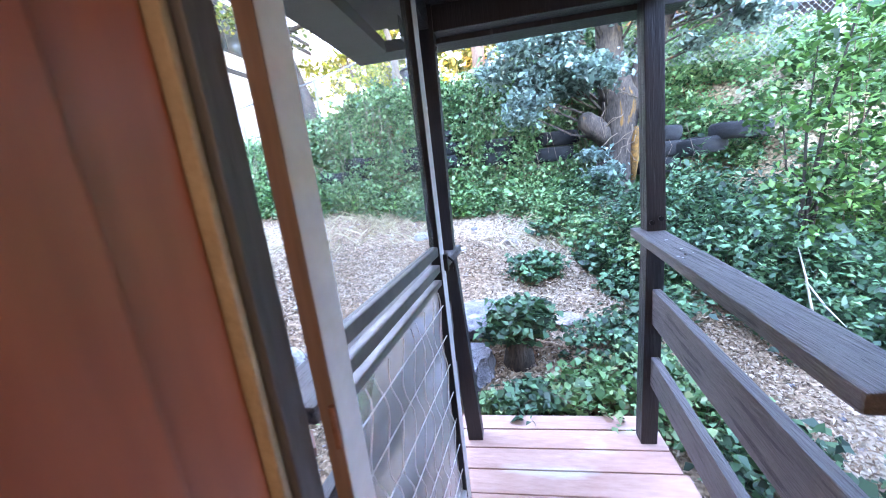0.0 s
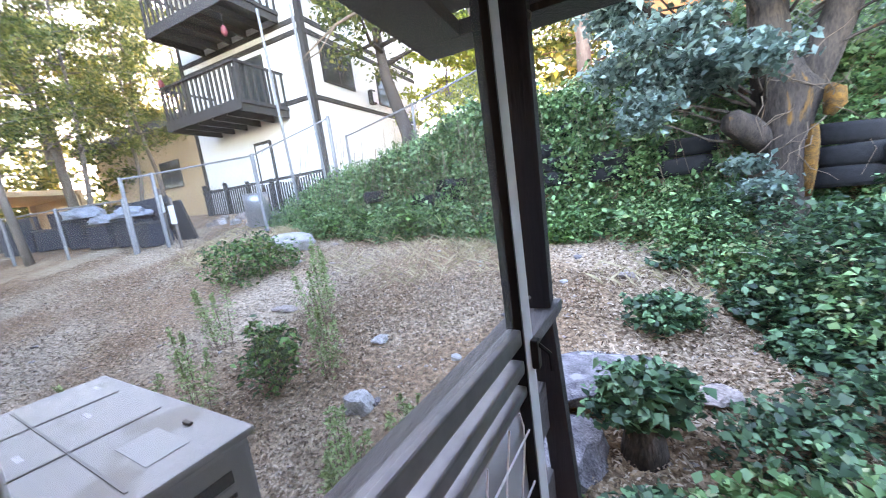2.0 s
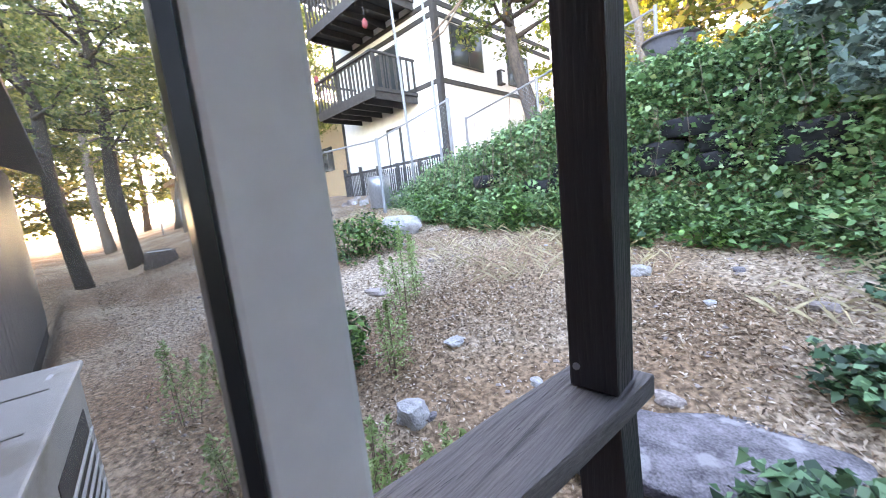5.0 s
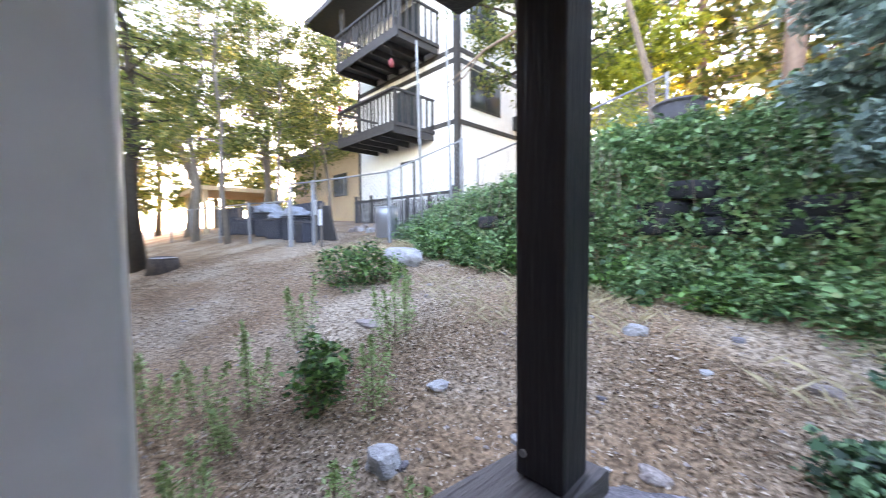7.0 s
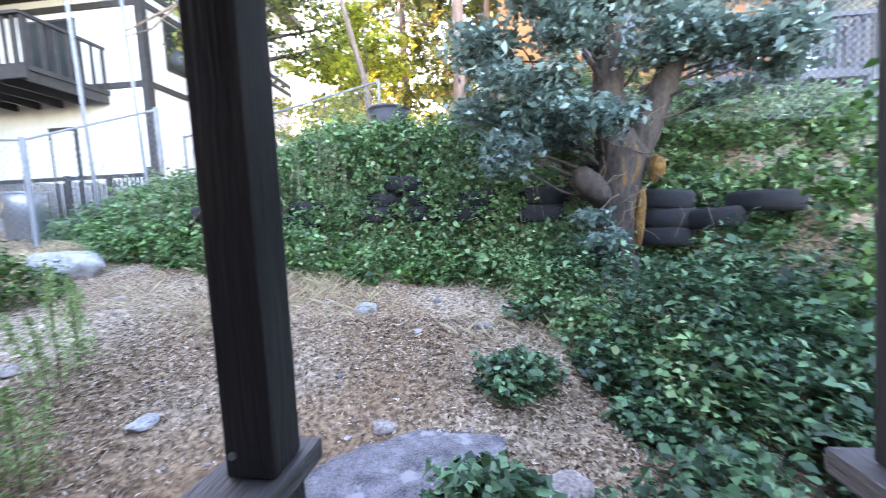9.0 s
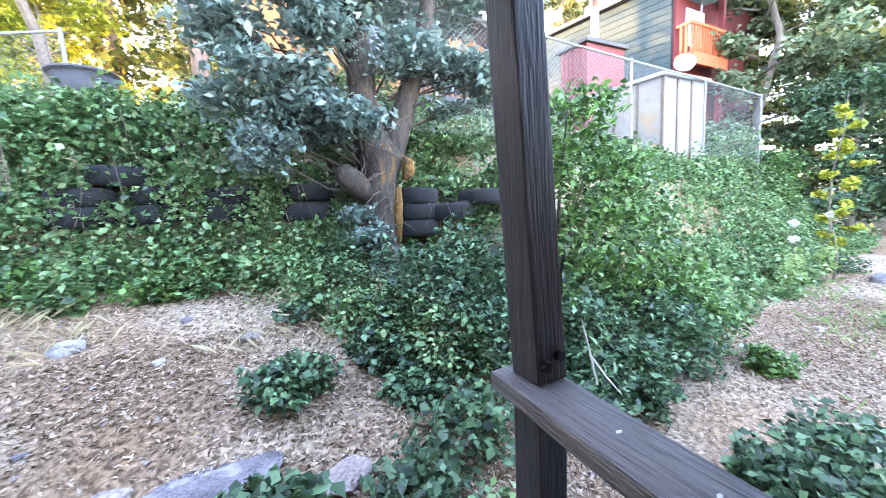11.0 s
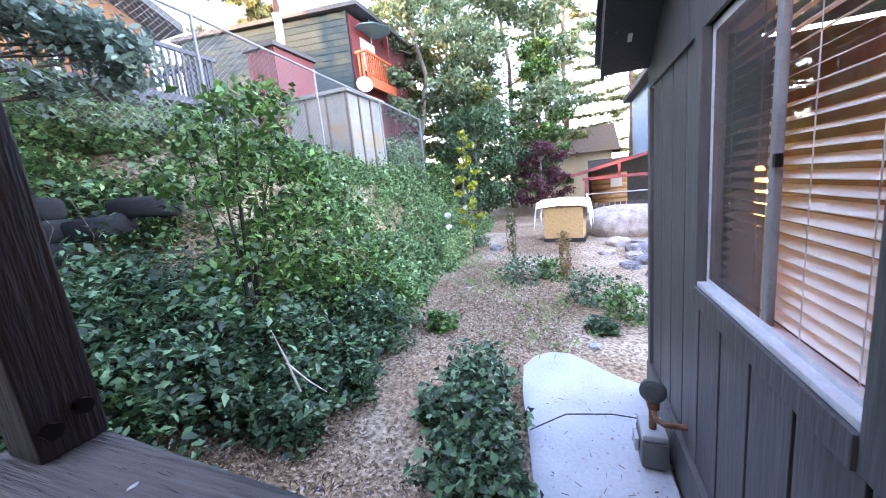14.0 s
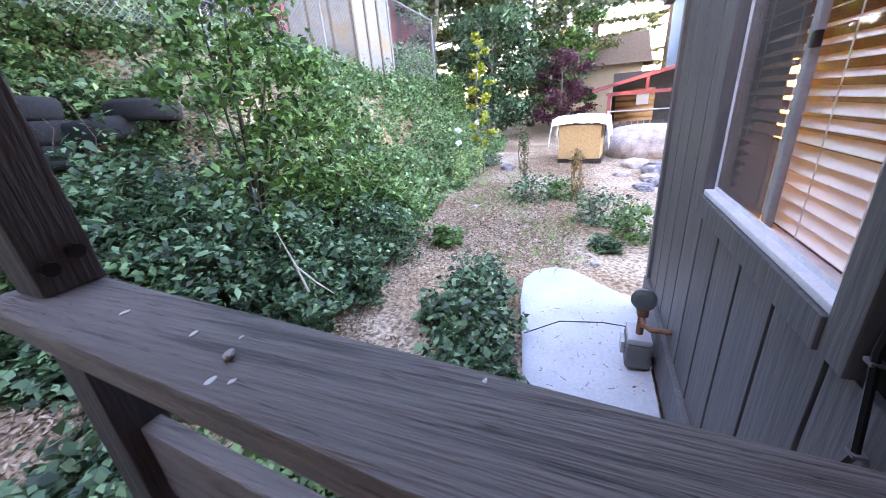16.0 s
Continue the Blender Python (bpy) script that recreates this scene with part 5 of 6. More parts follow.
pot = thing("planter_pot", "large grey plastic planter pot on the bank top", "planter", (0.55, 8.45, float(land(0.55, 8.45)) + 0.22))
bm = bmesh.new()
add_tube(bm, [(0, 0, 0), (0, 0, 0.42), (0, 0, 0.43), (0, 0, 0.38)], [0.20, 0.33, 0.30, 0.28], 24)
part("pot", bm, M_POT, pot, shade=True)
part("rim", tube([(0, 0, 0.41), (0, 0, 0.435), (0, 0, 0.46)], [0.335, 0.35, 0.335], 24), M_POT, pot, "rolled rim")


# ---- trees ----
def bend(a, b, wob, k=5):
    a, b = Vector(a), Vector(b)
    L = (b - a).length
    out = []
    for i in range(k + 1):
        t = i / k
        s = math.sin(t * math.pi)
        out.append(a.lerp(b, t) + Vector((rng.normal(0, wob * L) * s, rng.normal(0, wob * L) * s, rng.normal(0, wob * L * 0.4) * s)))
    return out


def taper(r0, r1, k=6):
    return [r0 + (r1 - r0) * (i / (k - 1)) ** 0.8 for i in range(k)]


def broad_tree(label, x, y, h, crown, leaf, size, n, bark, r=0.12, clear=0.35, clumps=26, z=None, spread=1.0, lean=(0, 0), name="tree", group="woodland trees"):
    """A tapered trunk with limbs and a crown of many leaf clumps."""
    z = float(land(x, y)) if z is None else z
    t = thing(name, label, "tree", (x, y, z), group)
    top = Vector((lean[0] * h, lean[1] * h, h * 0.95))
    tp = bend((0, 0, -0.15), top, 0.018)
    part("trunk", tube(tp, taper(r, r * 0.18), 9), bark, t, shade=True)
    cs = []
    bm = bmesh.new()
    for i in range(clumps):
        f = clear + (1 - clear) * (i + 0.5) / clumps
        base = Vector((0, 0, 0)).lerp(top, f * 0.93)
        a = i * 2.4 + rng.uniform(-0.5, 0.5)
        u = (f - clear) / (1 - clear)
        reach = crown * spread * (0.35 + 0.75 * math.sin(math.pi * min(1, 0.18 + 0.82 * u))) * rng.uniform(0.5, 1.1)
        tip = base + Vector((math.cos(a) * reach, math.sin(a) * reach, reach * rng.uniform(0.0, 0.5)))
        add_tube(bm, bend(base, tip, 0.04, 3), taper(r * 0.28 * (1.1 - u * 0.7), r * 0.05, 4), 5)
        for q in range(3):
            p = base.lerp(tip, 0.55 + 0.22 * q)
            rr = crown * rng.uniform(0.16, 0.30)
            cs.append(blob_points(n // (clumps * 3), p, (rr, rr, rr * 0.62), 0.15, 0.45, rng.uniform(0, 9)))
    tagged(part("branching", bm, bark, t, shade=True), kind="stuff")
    quads("crown", leaf_quads(np.concatenate(cs), size, 0.2, 0.65), leaf, t)
    return t


def pine_tree(label, x, y, h, crown, n, r=0.16, clear=0.35, z=None, leaf=None, size=0.16, bark=None):
    z = float(land(x, y)) if z is None else z
    t = thing("pine_tree", label, "tree", (x, y, z), "pine trees")
    part("trunk", tube(bend((0, 0, -0.2), (0, 0, h), 0.004), taper(r, r * 0.12), 10), bark or M_BARKPINE, t, shade=True)
    cs = []
    bm = bmesh.new()
    k = 44
    for i in range(k):
        f = clear + (1 - clear) * (i + 0.5) / k
        a = i * 2.39996
        reach = crown * (1.05 - (f - clear) / (1 - clear)) * rng.uniform(0.55, 1.1) + 0.1
        b0 = Vector((0, 0, h * f))
        tip = b0 + Vector((math.cos(a) * reach, math.sin(a) * reach, -0.12 * reach + rng.uniform(-0.1, 0.25)))
        add_tube(bm, [b0, b0.lerp(tip, 0.5) + Vector((0, 0, 0.05)), tip], [r * 0.2, r * 0.12, 0.008], 5)
        for q in range(4):
            p = b0.lerp(tip, 0.3 + 0.23 * q)
            cs.append(blob_points(n // (k * 4), p, (0.13 * reach + 0.14, 0.13 * reach + 0.14, 0.13), 0.1, 0.5, rng.uniform(0, 9)))
    tagged(part("branching", bm, bark or M_BARKPINE, t), kind="stuff")
    quads("needles", leaf_quads(np.concatenate(cs), size, 0.25, 0.22), leaf or L_PINE, t)
    return t


def oak():
    """The forked grey-leaved oak at the foot of the bank, with a burl and lichen on its bark."""
    x, y = 3.55, 6.75
    z = float(land(x, y)) - 0.05
    t = thing("oak_tree", "old forked oak with orange lichen and grey-green leaves", "tree", (x, y, z))
    at = lambda wx, wy, wz: (wx - x, wy - y, wz - z)
    trunk = tube([at(3.54, 6.75, z - 0.2), at(3.54, 6.75, z + 0.1), at(3.55, 6.74, 1.35), at(3.58, 6.72, 1.75), at(3.60, 6.72, 2.05), at(3.56, 6.75, 2.3)], [0.34, 0.27, 0.235, 0.24, 0.26, 0.18], 20)
    for v in trunk.verts:
        v.co += Vector((v.co.x, v.co.y, 0)) * 0.14 * noise.noise(v.co * 3.3)
    part("trunk", trunk, M_BARK, t, "thick dark furrowed trunk", True)
    limbs = [([(3.66, 6.72, 1.85), (3.84, 6.68, 2.3), (4.0, 6.6, 2.8), (4.16, 6.5, 3.3), (4.35, 6.4, 4.3)], [0.17, 0.15, 0.13, 0.11, 0.07]),
             ([(3.55, 6.74, 1.9), (3.48, 6.76, 2.6), (3.45, 6.8, 3.6), (3.3, 6.9, 4.8), (3.2, 7.0, 6.2)], [0.22, 0.17, 0.15, 0.11, 0.06]),
             ([(3.42, 6.66, 1.55), (3.22, 6.56, 1.74), (3.08, 6.5, 1.84), (3.03, 6.48, 1.86)], [0.13, 0.14, 0.12, 0.05]),
             ([(3.5, 6.8, 2.2), (3.0, 6.7, 2.7), (2.5, 6.5, 3.0), (2.1, 6.3, 3.3)], [0.09, 0.07, 0.05, 0.02])]
    for pts, radii in limbs:
        part("limb", tube([at(*p) for p in pts], radii, 12), M_BARK, t, shade=True)
    for pts, radii in (([(3.72, 6.57, 0.98), (3.73, 6.56, 1.25), (3.74, 6.55, 1.5), (3.76, 6.55, 1.68)], [0.03, 0.055, 0.06, 0.03]), ([(3.84, 6.52, 1.74), (3.88, 6.5, 1.84), (3.88, 6.5, 1.95), (3.84, 6.52, 2.02)], [0.04, 0.085, 0.08, 0.03])):
        bm = tube([at(*p) for p in pts], radii, 12)
        for v in bm.verts:
            v.co += v.normal * 0.02 * noise.noise(v.co * 14)
        part("lichen", bm, M_LICHEN, t, "orange lichen crust on the bark", True)
    spots = []
    for k in range(24):
        spots.append((rng.uniform(1.95, 3.25), rng.uniform(5.9, 6.7), rng.uniform(1.95, 3.3), rng.uniform(0.2, 0.36)))
    for k in range(34):
        spots.append((rng.uniform(1.9, 5.3), rng.uniform(5.9, 7.2), rng.uniform(3.05, 4.9), rng.uniform(0.28, 0.5)))
    for k in range(7):
        spots.append((rng.uniform(3.05, 3.42), rng.uniform(6.1, 6.3), rng.uniform(1.0, 1.5), rng.uniform(0.13, 0.2)))
    for k in range(6):
        spots.append((rng.uniform(4.35, 5.3), rng.uniform(6.0, 6.5), rng.uniform(2.55, 3.1), rng.uniform(0.2, 0.3)))
    cs = []
    bm = bmesh.new()
    for wx, wy, wz, r in spots:
        c = Vector(at(wx, wy, wz))
        cs.append(blob_points(int(6200 * r * r), c, (r, r * 0.85, r * 0.55), 0.15, 0.5, rng.uniform(0, 9)))
        src = Vector(at(3.5 + 0.25 * (wx - 3.5), 6.7, max(1.3, wz - 0.35)))
        add_tube(bm, bend(src, c, 0.05, 3), taper(0.02, 0.005, 4), 5)
    part("branching", bm, M_BARK, t)
    bm = bmesh.new()
    for i in range(20):
        a = Vector(at(rng.uniform(3.3, 3.85), 6.5, rng.uniform(1.4, 2.4)))
        add_tube(bm, bend(a, a + Vector((rng.uniform(-0.5, 0.3), -0.2, rng.uniform(-0.45, 0.35))), 0.08, 4), taper(0.008, 0.002, 5), 5)
    part("bare_twig", bm, M_STEM, t, "bare brown hanging twigs")
    quads("crown", leaf_quads(np.concatenate(cs), 0.075, 0.35, 0.55), L_OAK, t)


oak()
# woods on the far left
for i, (x, y, h, c, r) in enumerate([(-8.6, 2.3, 9.5, 2.0, 0.16), (-10.2, 3.3, 10, 2.2, 0.20), (-12.3, 7.4, 9, 2.0, 0.09), (-11.2, 5.6, 9.5, 2.0, 0.10), (-14.5, 7.8, 10, 2.4, 0.12), (-14, 5.2, 11, 3.0, 0.15), (-13.6, 9.4, 9, 1.8, 0.08), (-14.6, 10.9, 10.5, 2.2, 0.1), (-16, 8.6, 12, 3.2, 0.18), (-17, 3.2, 12, 3.4, 0.2), (-15.5, 0.4, 12, 3.4, 0.2), (-19, 5.8, 13, 3.6, 0.22)]):
    broad_tree("slender broadleaf tree with yellow-green evening leaves", x, y, h, c, L_TREE, 0.085, 9500, M_BARKDARK if i < 2 else M_BARKGREY, r, 0.30, 26, lean=(rng.normal(0, 0.05), rng.normal(0, 0.05)))
for i in range(14):
    a = radians(-128 + i * 6.4)
    d = rng.uniform(24, 34)
    x, y = 2 + math.sin(a) * d, 2 + math.cos(a) * d
    broad_tree("tall distant broadleaf tree in low sun", x, y, rng.uniform(12, 17), 4.2, L_TREE, 0.24, 8000, M_BARKGREY, 0.25, 0.12, 26, z=1.0, group="distant trees")
# mostly out of view: added to keep low sun from the left off the yard
for i in range(9):
    a = radians(-131 + i * 4.6)
    d = 19 + 5 * (i % 3)
    broad_tree("tall dense broadleaf tree added as a sun block, mostly out of view", 2 + math.sin(a) * d, 2 + math.cos(a) * d, 13 + i % 4, 4.4, L_TREE, 0.24, 9000, M_BARKGREY, 0.28, 0.06, 30, z=0.3, group="distant trees")
# trees behind the bank
pine_tree("tall pine with bare reddish trunk behind the bank", 1.55, 11.6, 15, 2.6, 7000, 0.19, 0.30)
pine_tree("slim dark pine behind the bank", 2.35, 12.6, 14, 2.2, 5000, 0.11, 0.30)
pine_tree("tall pine in the evening sun", -0.6, 16, 17, 3.2, 7000, 0.2, 0.18)
pine_tree("tall pine in the evening sun", 3.6, 17.5, 18, 3.4, 7000, 0.22, 0.12)
pine_tree("tall pine in the evening sun", 0.9, 21, 18, 3.6, 6000, 0.22, 0.08)
pine_tree("tall pine in the evening sun", 6.5, 21, 19, 3.8, 7000, 0.24, 0.08)
pine_tree("tall pine in the evening sun", -3.5, 20, 18, 3.6, 6000, 0.24, 0.08)
broad_tree("yellow-leaved small tree lit by the sun", -1.1, 12.8, 5.2, 1.7, L_YELLOW, 0.12, 7000, M_BARKGREY, 0.08, 0.12, 26)
broad_tree("yellow-leaved small tree lit by the sun", -2.6, 13.8, 5.5, 1.6, L_YELLOW, 0.12, 6000, M_BARKGREY, 0.08, 0.12, 24)
broad_tree("leaning dark tree behind the chain-link fence", -2.6, 10.4, 7.5, 2.2, L_TREE, 0.12, 6000, M_BARK, 0.24, 0.45, 22, lean=(-0.18, 0.05))
for x, y in ((-1.2, 18), (1.8, 15.5), (4.8, 14.5), (-5.0, 24), (3.0, 26), (8.5, 27), (0, 29)):
    broad_tree("airy green tree behind the bank", x, y, rng.uniform(9, 13), 3.2, L_TREE, 0.22, 5200, M_BARKGREY, 0.15, 0.12, 26, group="trees behind the bank")
# trees on the right
broad_tree("tall pale poplar tree", 17.5, 8.4, 13, 2.6, L_POPLAR, 0.18, 17000, M_BARKGREY, 0.16, 0.12, 34)
broad_tree("tall pale poplar tree", 22.0, 5.2, 12.5, 3.6, L_POPLAR, 0.20, 24000, M_BARKGREY, 0.22, 0.08, 40)
broad_tree("dark broad tree behind the fence end", 20.0, 8.0, 8.5, 2.6, L_TREE, 0.15, 14000, M_BARKGREY, 0.18, 0.06, 34)
broad_tree("round dark green tree at the path end", 16.8, 5.8, 4.6, 2.1, L_BRUSH, 0.12, 18000, M_BARKGREY, 0.12, 0.05, 30)
broad_tree("bright green tree behind the purple plum", 20.5, 3.6, 8.5, 1.6, L_SHRUB, 0.13, 13000, M_BARKGREY, 0.14, 0.08, 30)
broad_tree("small purple-leaved plum tree", 17.6, 3.4, 3.2, 1.25, L_PURPLE, 0.10, 7000, M_BARKGREY, 0.06, 0.1, 22)
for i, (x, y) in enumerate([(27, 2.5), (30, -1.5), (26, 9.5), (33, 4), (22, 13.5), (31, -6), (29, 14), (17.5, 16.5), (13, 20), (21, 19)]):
    pine_tree("tall pine with low sun put into its needle colour", x, y, 17 + 2 * math.sin(i * 2.1), 4.4, 13000, 0.25, 0.06, z=1.0, size=0.34, leaf=L_PINE_SUNLIT)
sap = broad_tree("slim yellow-green sapling beside the path", 10.3, 4.42, 3.1, 0.34, L_YELLOW, 0.09, 1000, M_BARKGREY, 0.024, 0.2, 18, name="sapling", group="")


def dry_shrub(x, y, h, label, leaf):
    plant("dry_shrub", label, "bush", x, y, [(0, 0, h * 0.5, 0.10, 0.10, h * 0.45), (0.05, 0.03, h * 0.85, 0.14, 0.10, h * 0.22)], leaf, 0.05, 420, 9, group="shrubs in the gravel")


dry_shrub(8.4, 2.35, 0.75, "reddish dry young conifer in gravel", leaf_material("rusty_foliage", [(0.2, (0.16, 0.09, 0.03)), (0.8, (0.32, 0.22, 0.08))], 0.2))
dry_shrub(10.0, 3.45, 0.95, "dark twisted young juniper", L_PINE)
for i, (x, y, r, h) in enumerate([(8.25, 3.05, 0.4, 0.3), (8.6, 2.6, 0.3, 0.22), (7.3, 2.0, 0.4, 0.3), (6.75, 1.62, 0.35, 0.3), (6.4, 1.95, 0.16, 0.1), (6.2, 3.75, 0.2, 0.16), (11.4, 4.6, 0.35, 0.2)]):
    plant("green_clump", "low green leafy clump in the gravel", "plant", x, y, [(0, 0, h * 0.5, r, r, h), (r * 0.3, 0.1, h * 0.7, r * 0.5, r * 0.5, h * 0.6)], L_SHRUB if i % 2 else L_BRUSH, 0.05, 900, 4, group="clumps in the gravel")
grass("pale_grass", "pale green grassy weeds in the gravel", [(7.6, 3.5), (8.3, 3.6), (9.2, 4.2), (6.1, 2.5), (9.6, 4.5), (10.2, 4.9), (7.0, 2.6)], 60, 0.14, L_WEED, 0.6, 0.25, 0.0025)
for i, (x, y, h) in enumerate([(9.7, 4.75, 1.0), (10.1, 4.45, 1.1), (9.3, 4.6, 0.8)]):
    z = float(land(x, y))
    f = thing("white_flower", "tall white hollyhock flower beside the path", "flower", (x, y, z), "white flowers")
    part("stem", tube([(0, 0, -0.02), (0.02, 0, h * 0.5), (0.03, 0.02, h)], [0.008, 0.006, 0.003], 5), M_STEM, f)
    quads("petals", leaf_quads(blob_points(30, (0.03, 0.02, h), (0.05, 0.05, 0.04), 0.3, 0.1), 0.07, 0.3, 0.9), L_WHITE, f)
    quads("leaves", leaf_quads(blob_points(130, (0.0, 0.0, h * 0.35), (0.18, 0.18, h * 0.33), 0.2, 0.3), 0.07, 0.5, 0.7), L_WEED, f)

# stump on the left
s = thing("cut_stump", "low grey cut log stump on the dry slope", "stump", (-9.1, 3.68, float(land(-9.1, 3.68))))
part("bark", tube([(0, 0, -0.1), (0, 0, 0.15), (0.02, 0, 0.30)], [0.38, 0.33, 0.30], 16), M_BARK, s, shade=True)
part("cut_top", tube([(0.02, 0, 0.301), (0.02, 0, 0.312)], [0.27, 0.25], 16), M_WHITEROCK, s, "pale weathered cut face")


# ---- fences ----
def chain_fence(name, label, posts, height, diamond=0.11, wire=0.0022, group="chain-link fences", tops=None, thick=0.028):
    """Posts at (x, y), a top rail and a diamond wire mesh."""
    f = thing(name, label, "fence", group=group)
    base = [Vector((x, y, tops[i] - height if tops else float(land(x, y)))) for i, (x, y) in enumerate(posts)]
    for p in base:
        part("post", tube([p + Vector((0, 0, -0.6 if tops else -0.2)), p + Vector((0, 0, height + 0.04))], thick, 8), M_FENCE, f)
    V, E = [], []
    for a, b in zip(base, base[1:]):
        up = Vector((0, 0, height))
        part("top_rail", tube([a + up, b + up], 0.02, 8), M_FENCE, f)
        L = (b - a).length
        d = (b - a) / L
        nrm = Vector((-d.y, d.x, 0)) * wire
        k = int((L + height) / diamond)
        for s in (1, -1):
            for i in range(k):
                u0 = i * diamond - (height if s == 1 else 0)
                u1 = u0 + s * height if s == 1 else u0 - height
                pa, pb = (u0, 0.0), (u1, height)
                def clip(p, q):
                    (ua, za), (ub, zb) = p, q
                    lo, hi = 0.0, 1.0
                    if ub != ua:
                        t0, t1 = sorted(((0 - ua) / (ub - ua), (L - ua) / (ub - ua)))
                        lo, hi = max(lo, t0), min(hi, t1)
                    return lo, hi
                lo, hi = clip(pa, pb)
                if hi - lo < 0.02:
                    continue
                q0 = a + d * (pa[0] + (pb[0] - pa[0]) * lo) + Vector((0, 0, height * lo))
                q1 = a + d * (pa[0] + (pb[0] - pa[0]) * hi) + Vector((0, 0, height * hi))
                side = (q1 - q0).normalized().cross(Vector((-d.y, d.x, 0))) * wire
                V.append([q0 - side, q0 + side, q1 + side, q1 - side])
    if V:
        quads("wire_mesh", np.array([[tuple(p) for p in q] for q in V]), M_WIRE, f, "galvanised diamond wire mesh")
    return f


chain_fence("chain_link_fence", "tall grey chain-link fence along the neighbour's yard", [(-3.6, 8.4), (-5.0, 7.43), (-7.22, 6.61), (-7.72, 6.24)], 1.65, thick=0.04)
chain_fence("chain_link_fence", "lower grey chain-link fence towards the woods", [(-7.75, 6.2), (-10.0, 5.89), (-11.96, 5.55), (-14.5, 5.2), (-17, 4.9)], 1.2, thick=0.035)
chain_fence("chain_link_fence", "grey chain-link fence along the bank top", [(3.4, 6.7), (6.0, 6.6), (8.3, 6.6), (10.7, 6.6), (13.2, 6.6)], 1.5, 0.075, 0.0022, tops=(3.9, 3.8, 3.7, 3.61, 3.51), thick=0.02)
chain_fence("chain_link_fence", "grey chain-link fence behind the ivy bank", [(-3.8, 9.2), (-1.8, 9.0), (0.2, 9.2)], 1.4, 0.08, 0.0018)
for x, y, h in ((-4.65, 8.15, 4.6), (-4.2, 8.7, 4.4)):
    p = tagged(part("tall_pole", tube([(x, y, float(land(x, y)) - 0.2), (x - 0.15, y, float(land(x, y)) + h)], 0.03, 8), M_FENCE), "tall thin grey steel pole beside the fence", "pole", "fence poles")
bird = thing("power_branch", "bare dead limb reaching over the yard", "branch", (-1.2, 9.6, 5.2))
part("limb", tube([(0.4, 0.3, 1.2), (-0.8, -0.3, 0.75), (-2.0, -0.9, 0.2), (-2.8, -1.2, -0.35)], [0.05, 0.04, 0.03, 0.012], 7), M_STEM, bird)
part("limb", tube([(-2.0, -0.9, 0.2), (-2.4, -1.1, -0.3), (-2.9, -1.2, -0.45)], [0.02, 0.015, 0.006], 6), M_STEM, bird)
part("stem", tube([(0.4, 0.3, 1.2), (0.9, 0.5, -1.0), (1.0, 0.6, -2.9)], [0.05, 0.07, 0.09], 7), M_STEM, bird)


# ---- neighbour's white house ----
def window_unit(parent, x0, x1, y0, y1, z0, z1, axis_x):
    """A framed window set on a wall; axis_x: the wall runs along x."""
    w = part("window", box(x0, x1, y0, y1, z0, z1), M_BEAM, parent, "dark framed window")
    e = 0.06
    if axis_x:
        part("pane", box(x0 + e, x1 - e, y0 - 0.012, y0 - 0.002, z0 + e, z1 - e), plain("dark_glass", (0.03, 0.035, 0.04), 0.08), w)
        part("mullion", box((x0 + x1) / 2 - 0.02, (x0 + x1) / 2 + 0.02, y0 - 0.025, y0 - 0.013, z0 + e, z1 - e), M_BEAM, w)
    else:
        part("pane", box(x1 + 0.002, x1 + 0.012, y0 + e, y1 - e, z0 + e, z1 - e), plain("dark_glass", (0.03, 0.035, 0.04), 0.08), w)
        part("mullion", box(x1 + 0.013, x1 + 0.025, (y0 + y1) / 2 - 0.02, (y0 + y1) / 2 + 0.02, z0 + e, z1 - e), M_BEAM, w)
    return w


def balcony(parent, x0, x1, y0, y1, z, rail):
    b = part("balcony", box(x0, x1, y0, y1, z - 0.10, z), M_BEAM, parent, "black timber balcony")
    for x in np.linspace(x0 + 0.08, x1 - 0.12, 6):
        part("joist", box(x, x + 0.07, y0 + 0.02, y1, z - 0.30, z - 0.101), M_BEAM, b)
    part("rim", box(x0, x1, y0 - 0.045, y0 - 0.001, z - 0.26, z + 0.02), M_BEAM, b)
    part("handrail", box(x0, x1, y0 - 0.05, y0 + 0.07, z + rail - 0.06, z + rail), M_BEAM, b)
    part("handrail", box(x1 - 0.08, x1, y0 + 0.071, y1, z + rail - 0.06, z + rail), M_BEAM, b)
    part("handrail", box(x0, x0 + 0.08, y0 + 0.071, y1, z + rail - 0.06, z + rail), M_BEAM, b)
    n = 17
    for i in range(n):
        x = x0 + (x1 - x0 - 0.1) * i / (n - 1)
        wide = 0.12 if i % 5 == 0 else 0.085
        part("baluster", box(x, x + wide, y0, y0 + 0.03, z + 0.001, z + rail - 0.061), M_BEAM, b)
    for i in range(7):
        y = y0 + 0.05 + (y1 - y0 - 0.15) * i / 6
        part("baluster", box(x1 - 0.06, x1 - 0.03, y, y + 0.07, z + 0.001, z + rail - 0.061), M_BEAM, b)
    return b


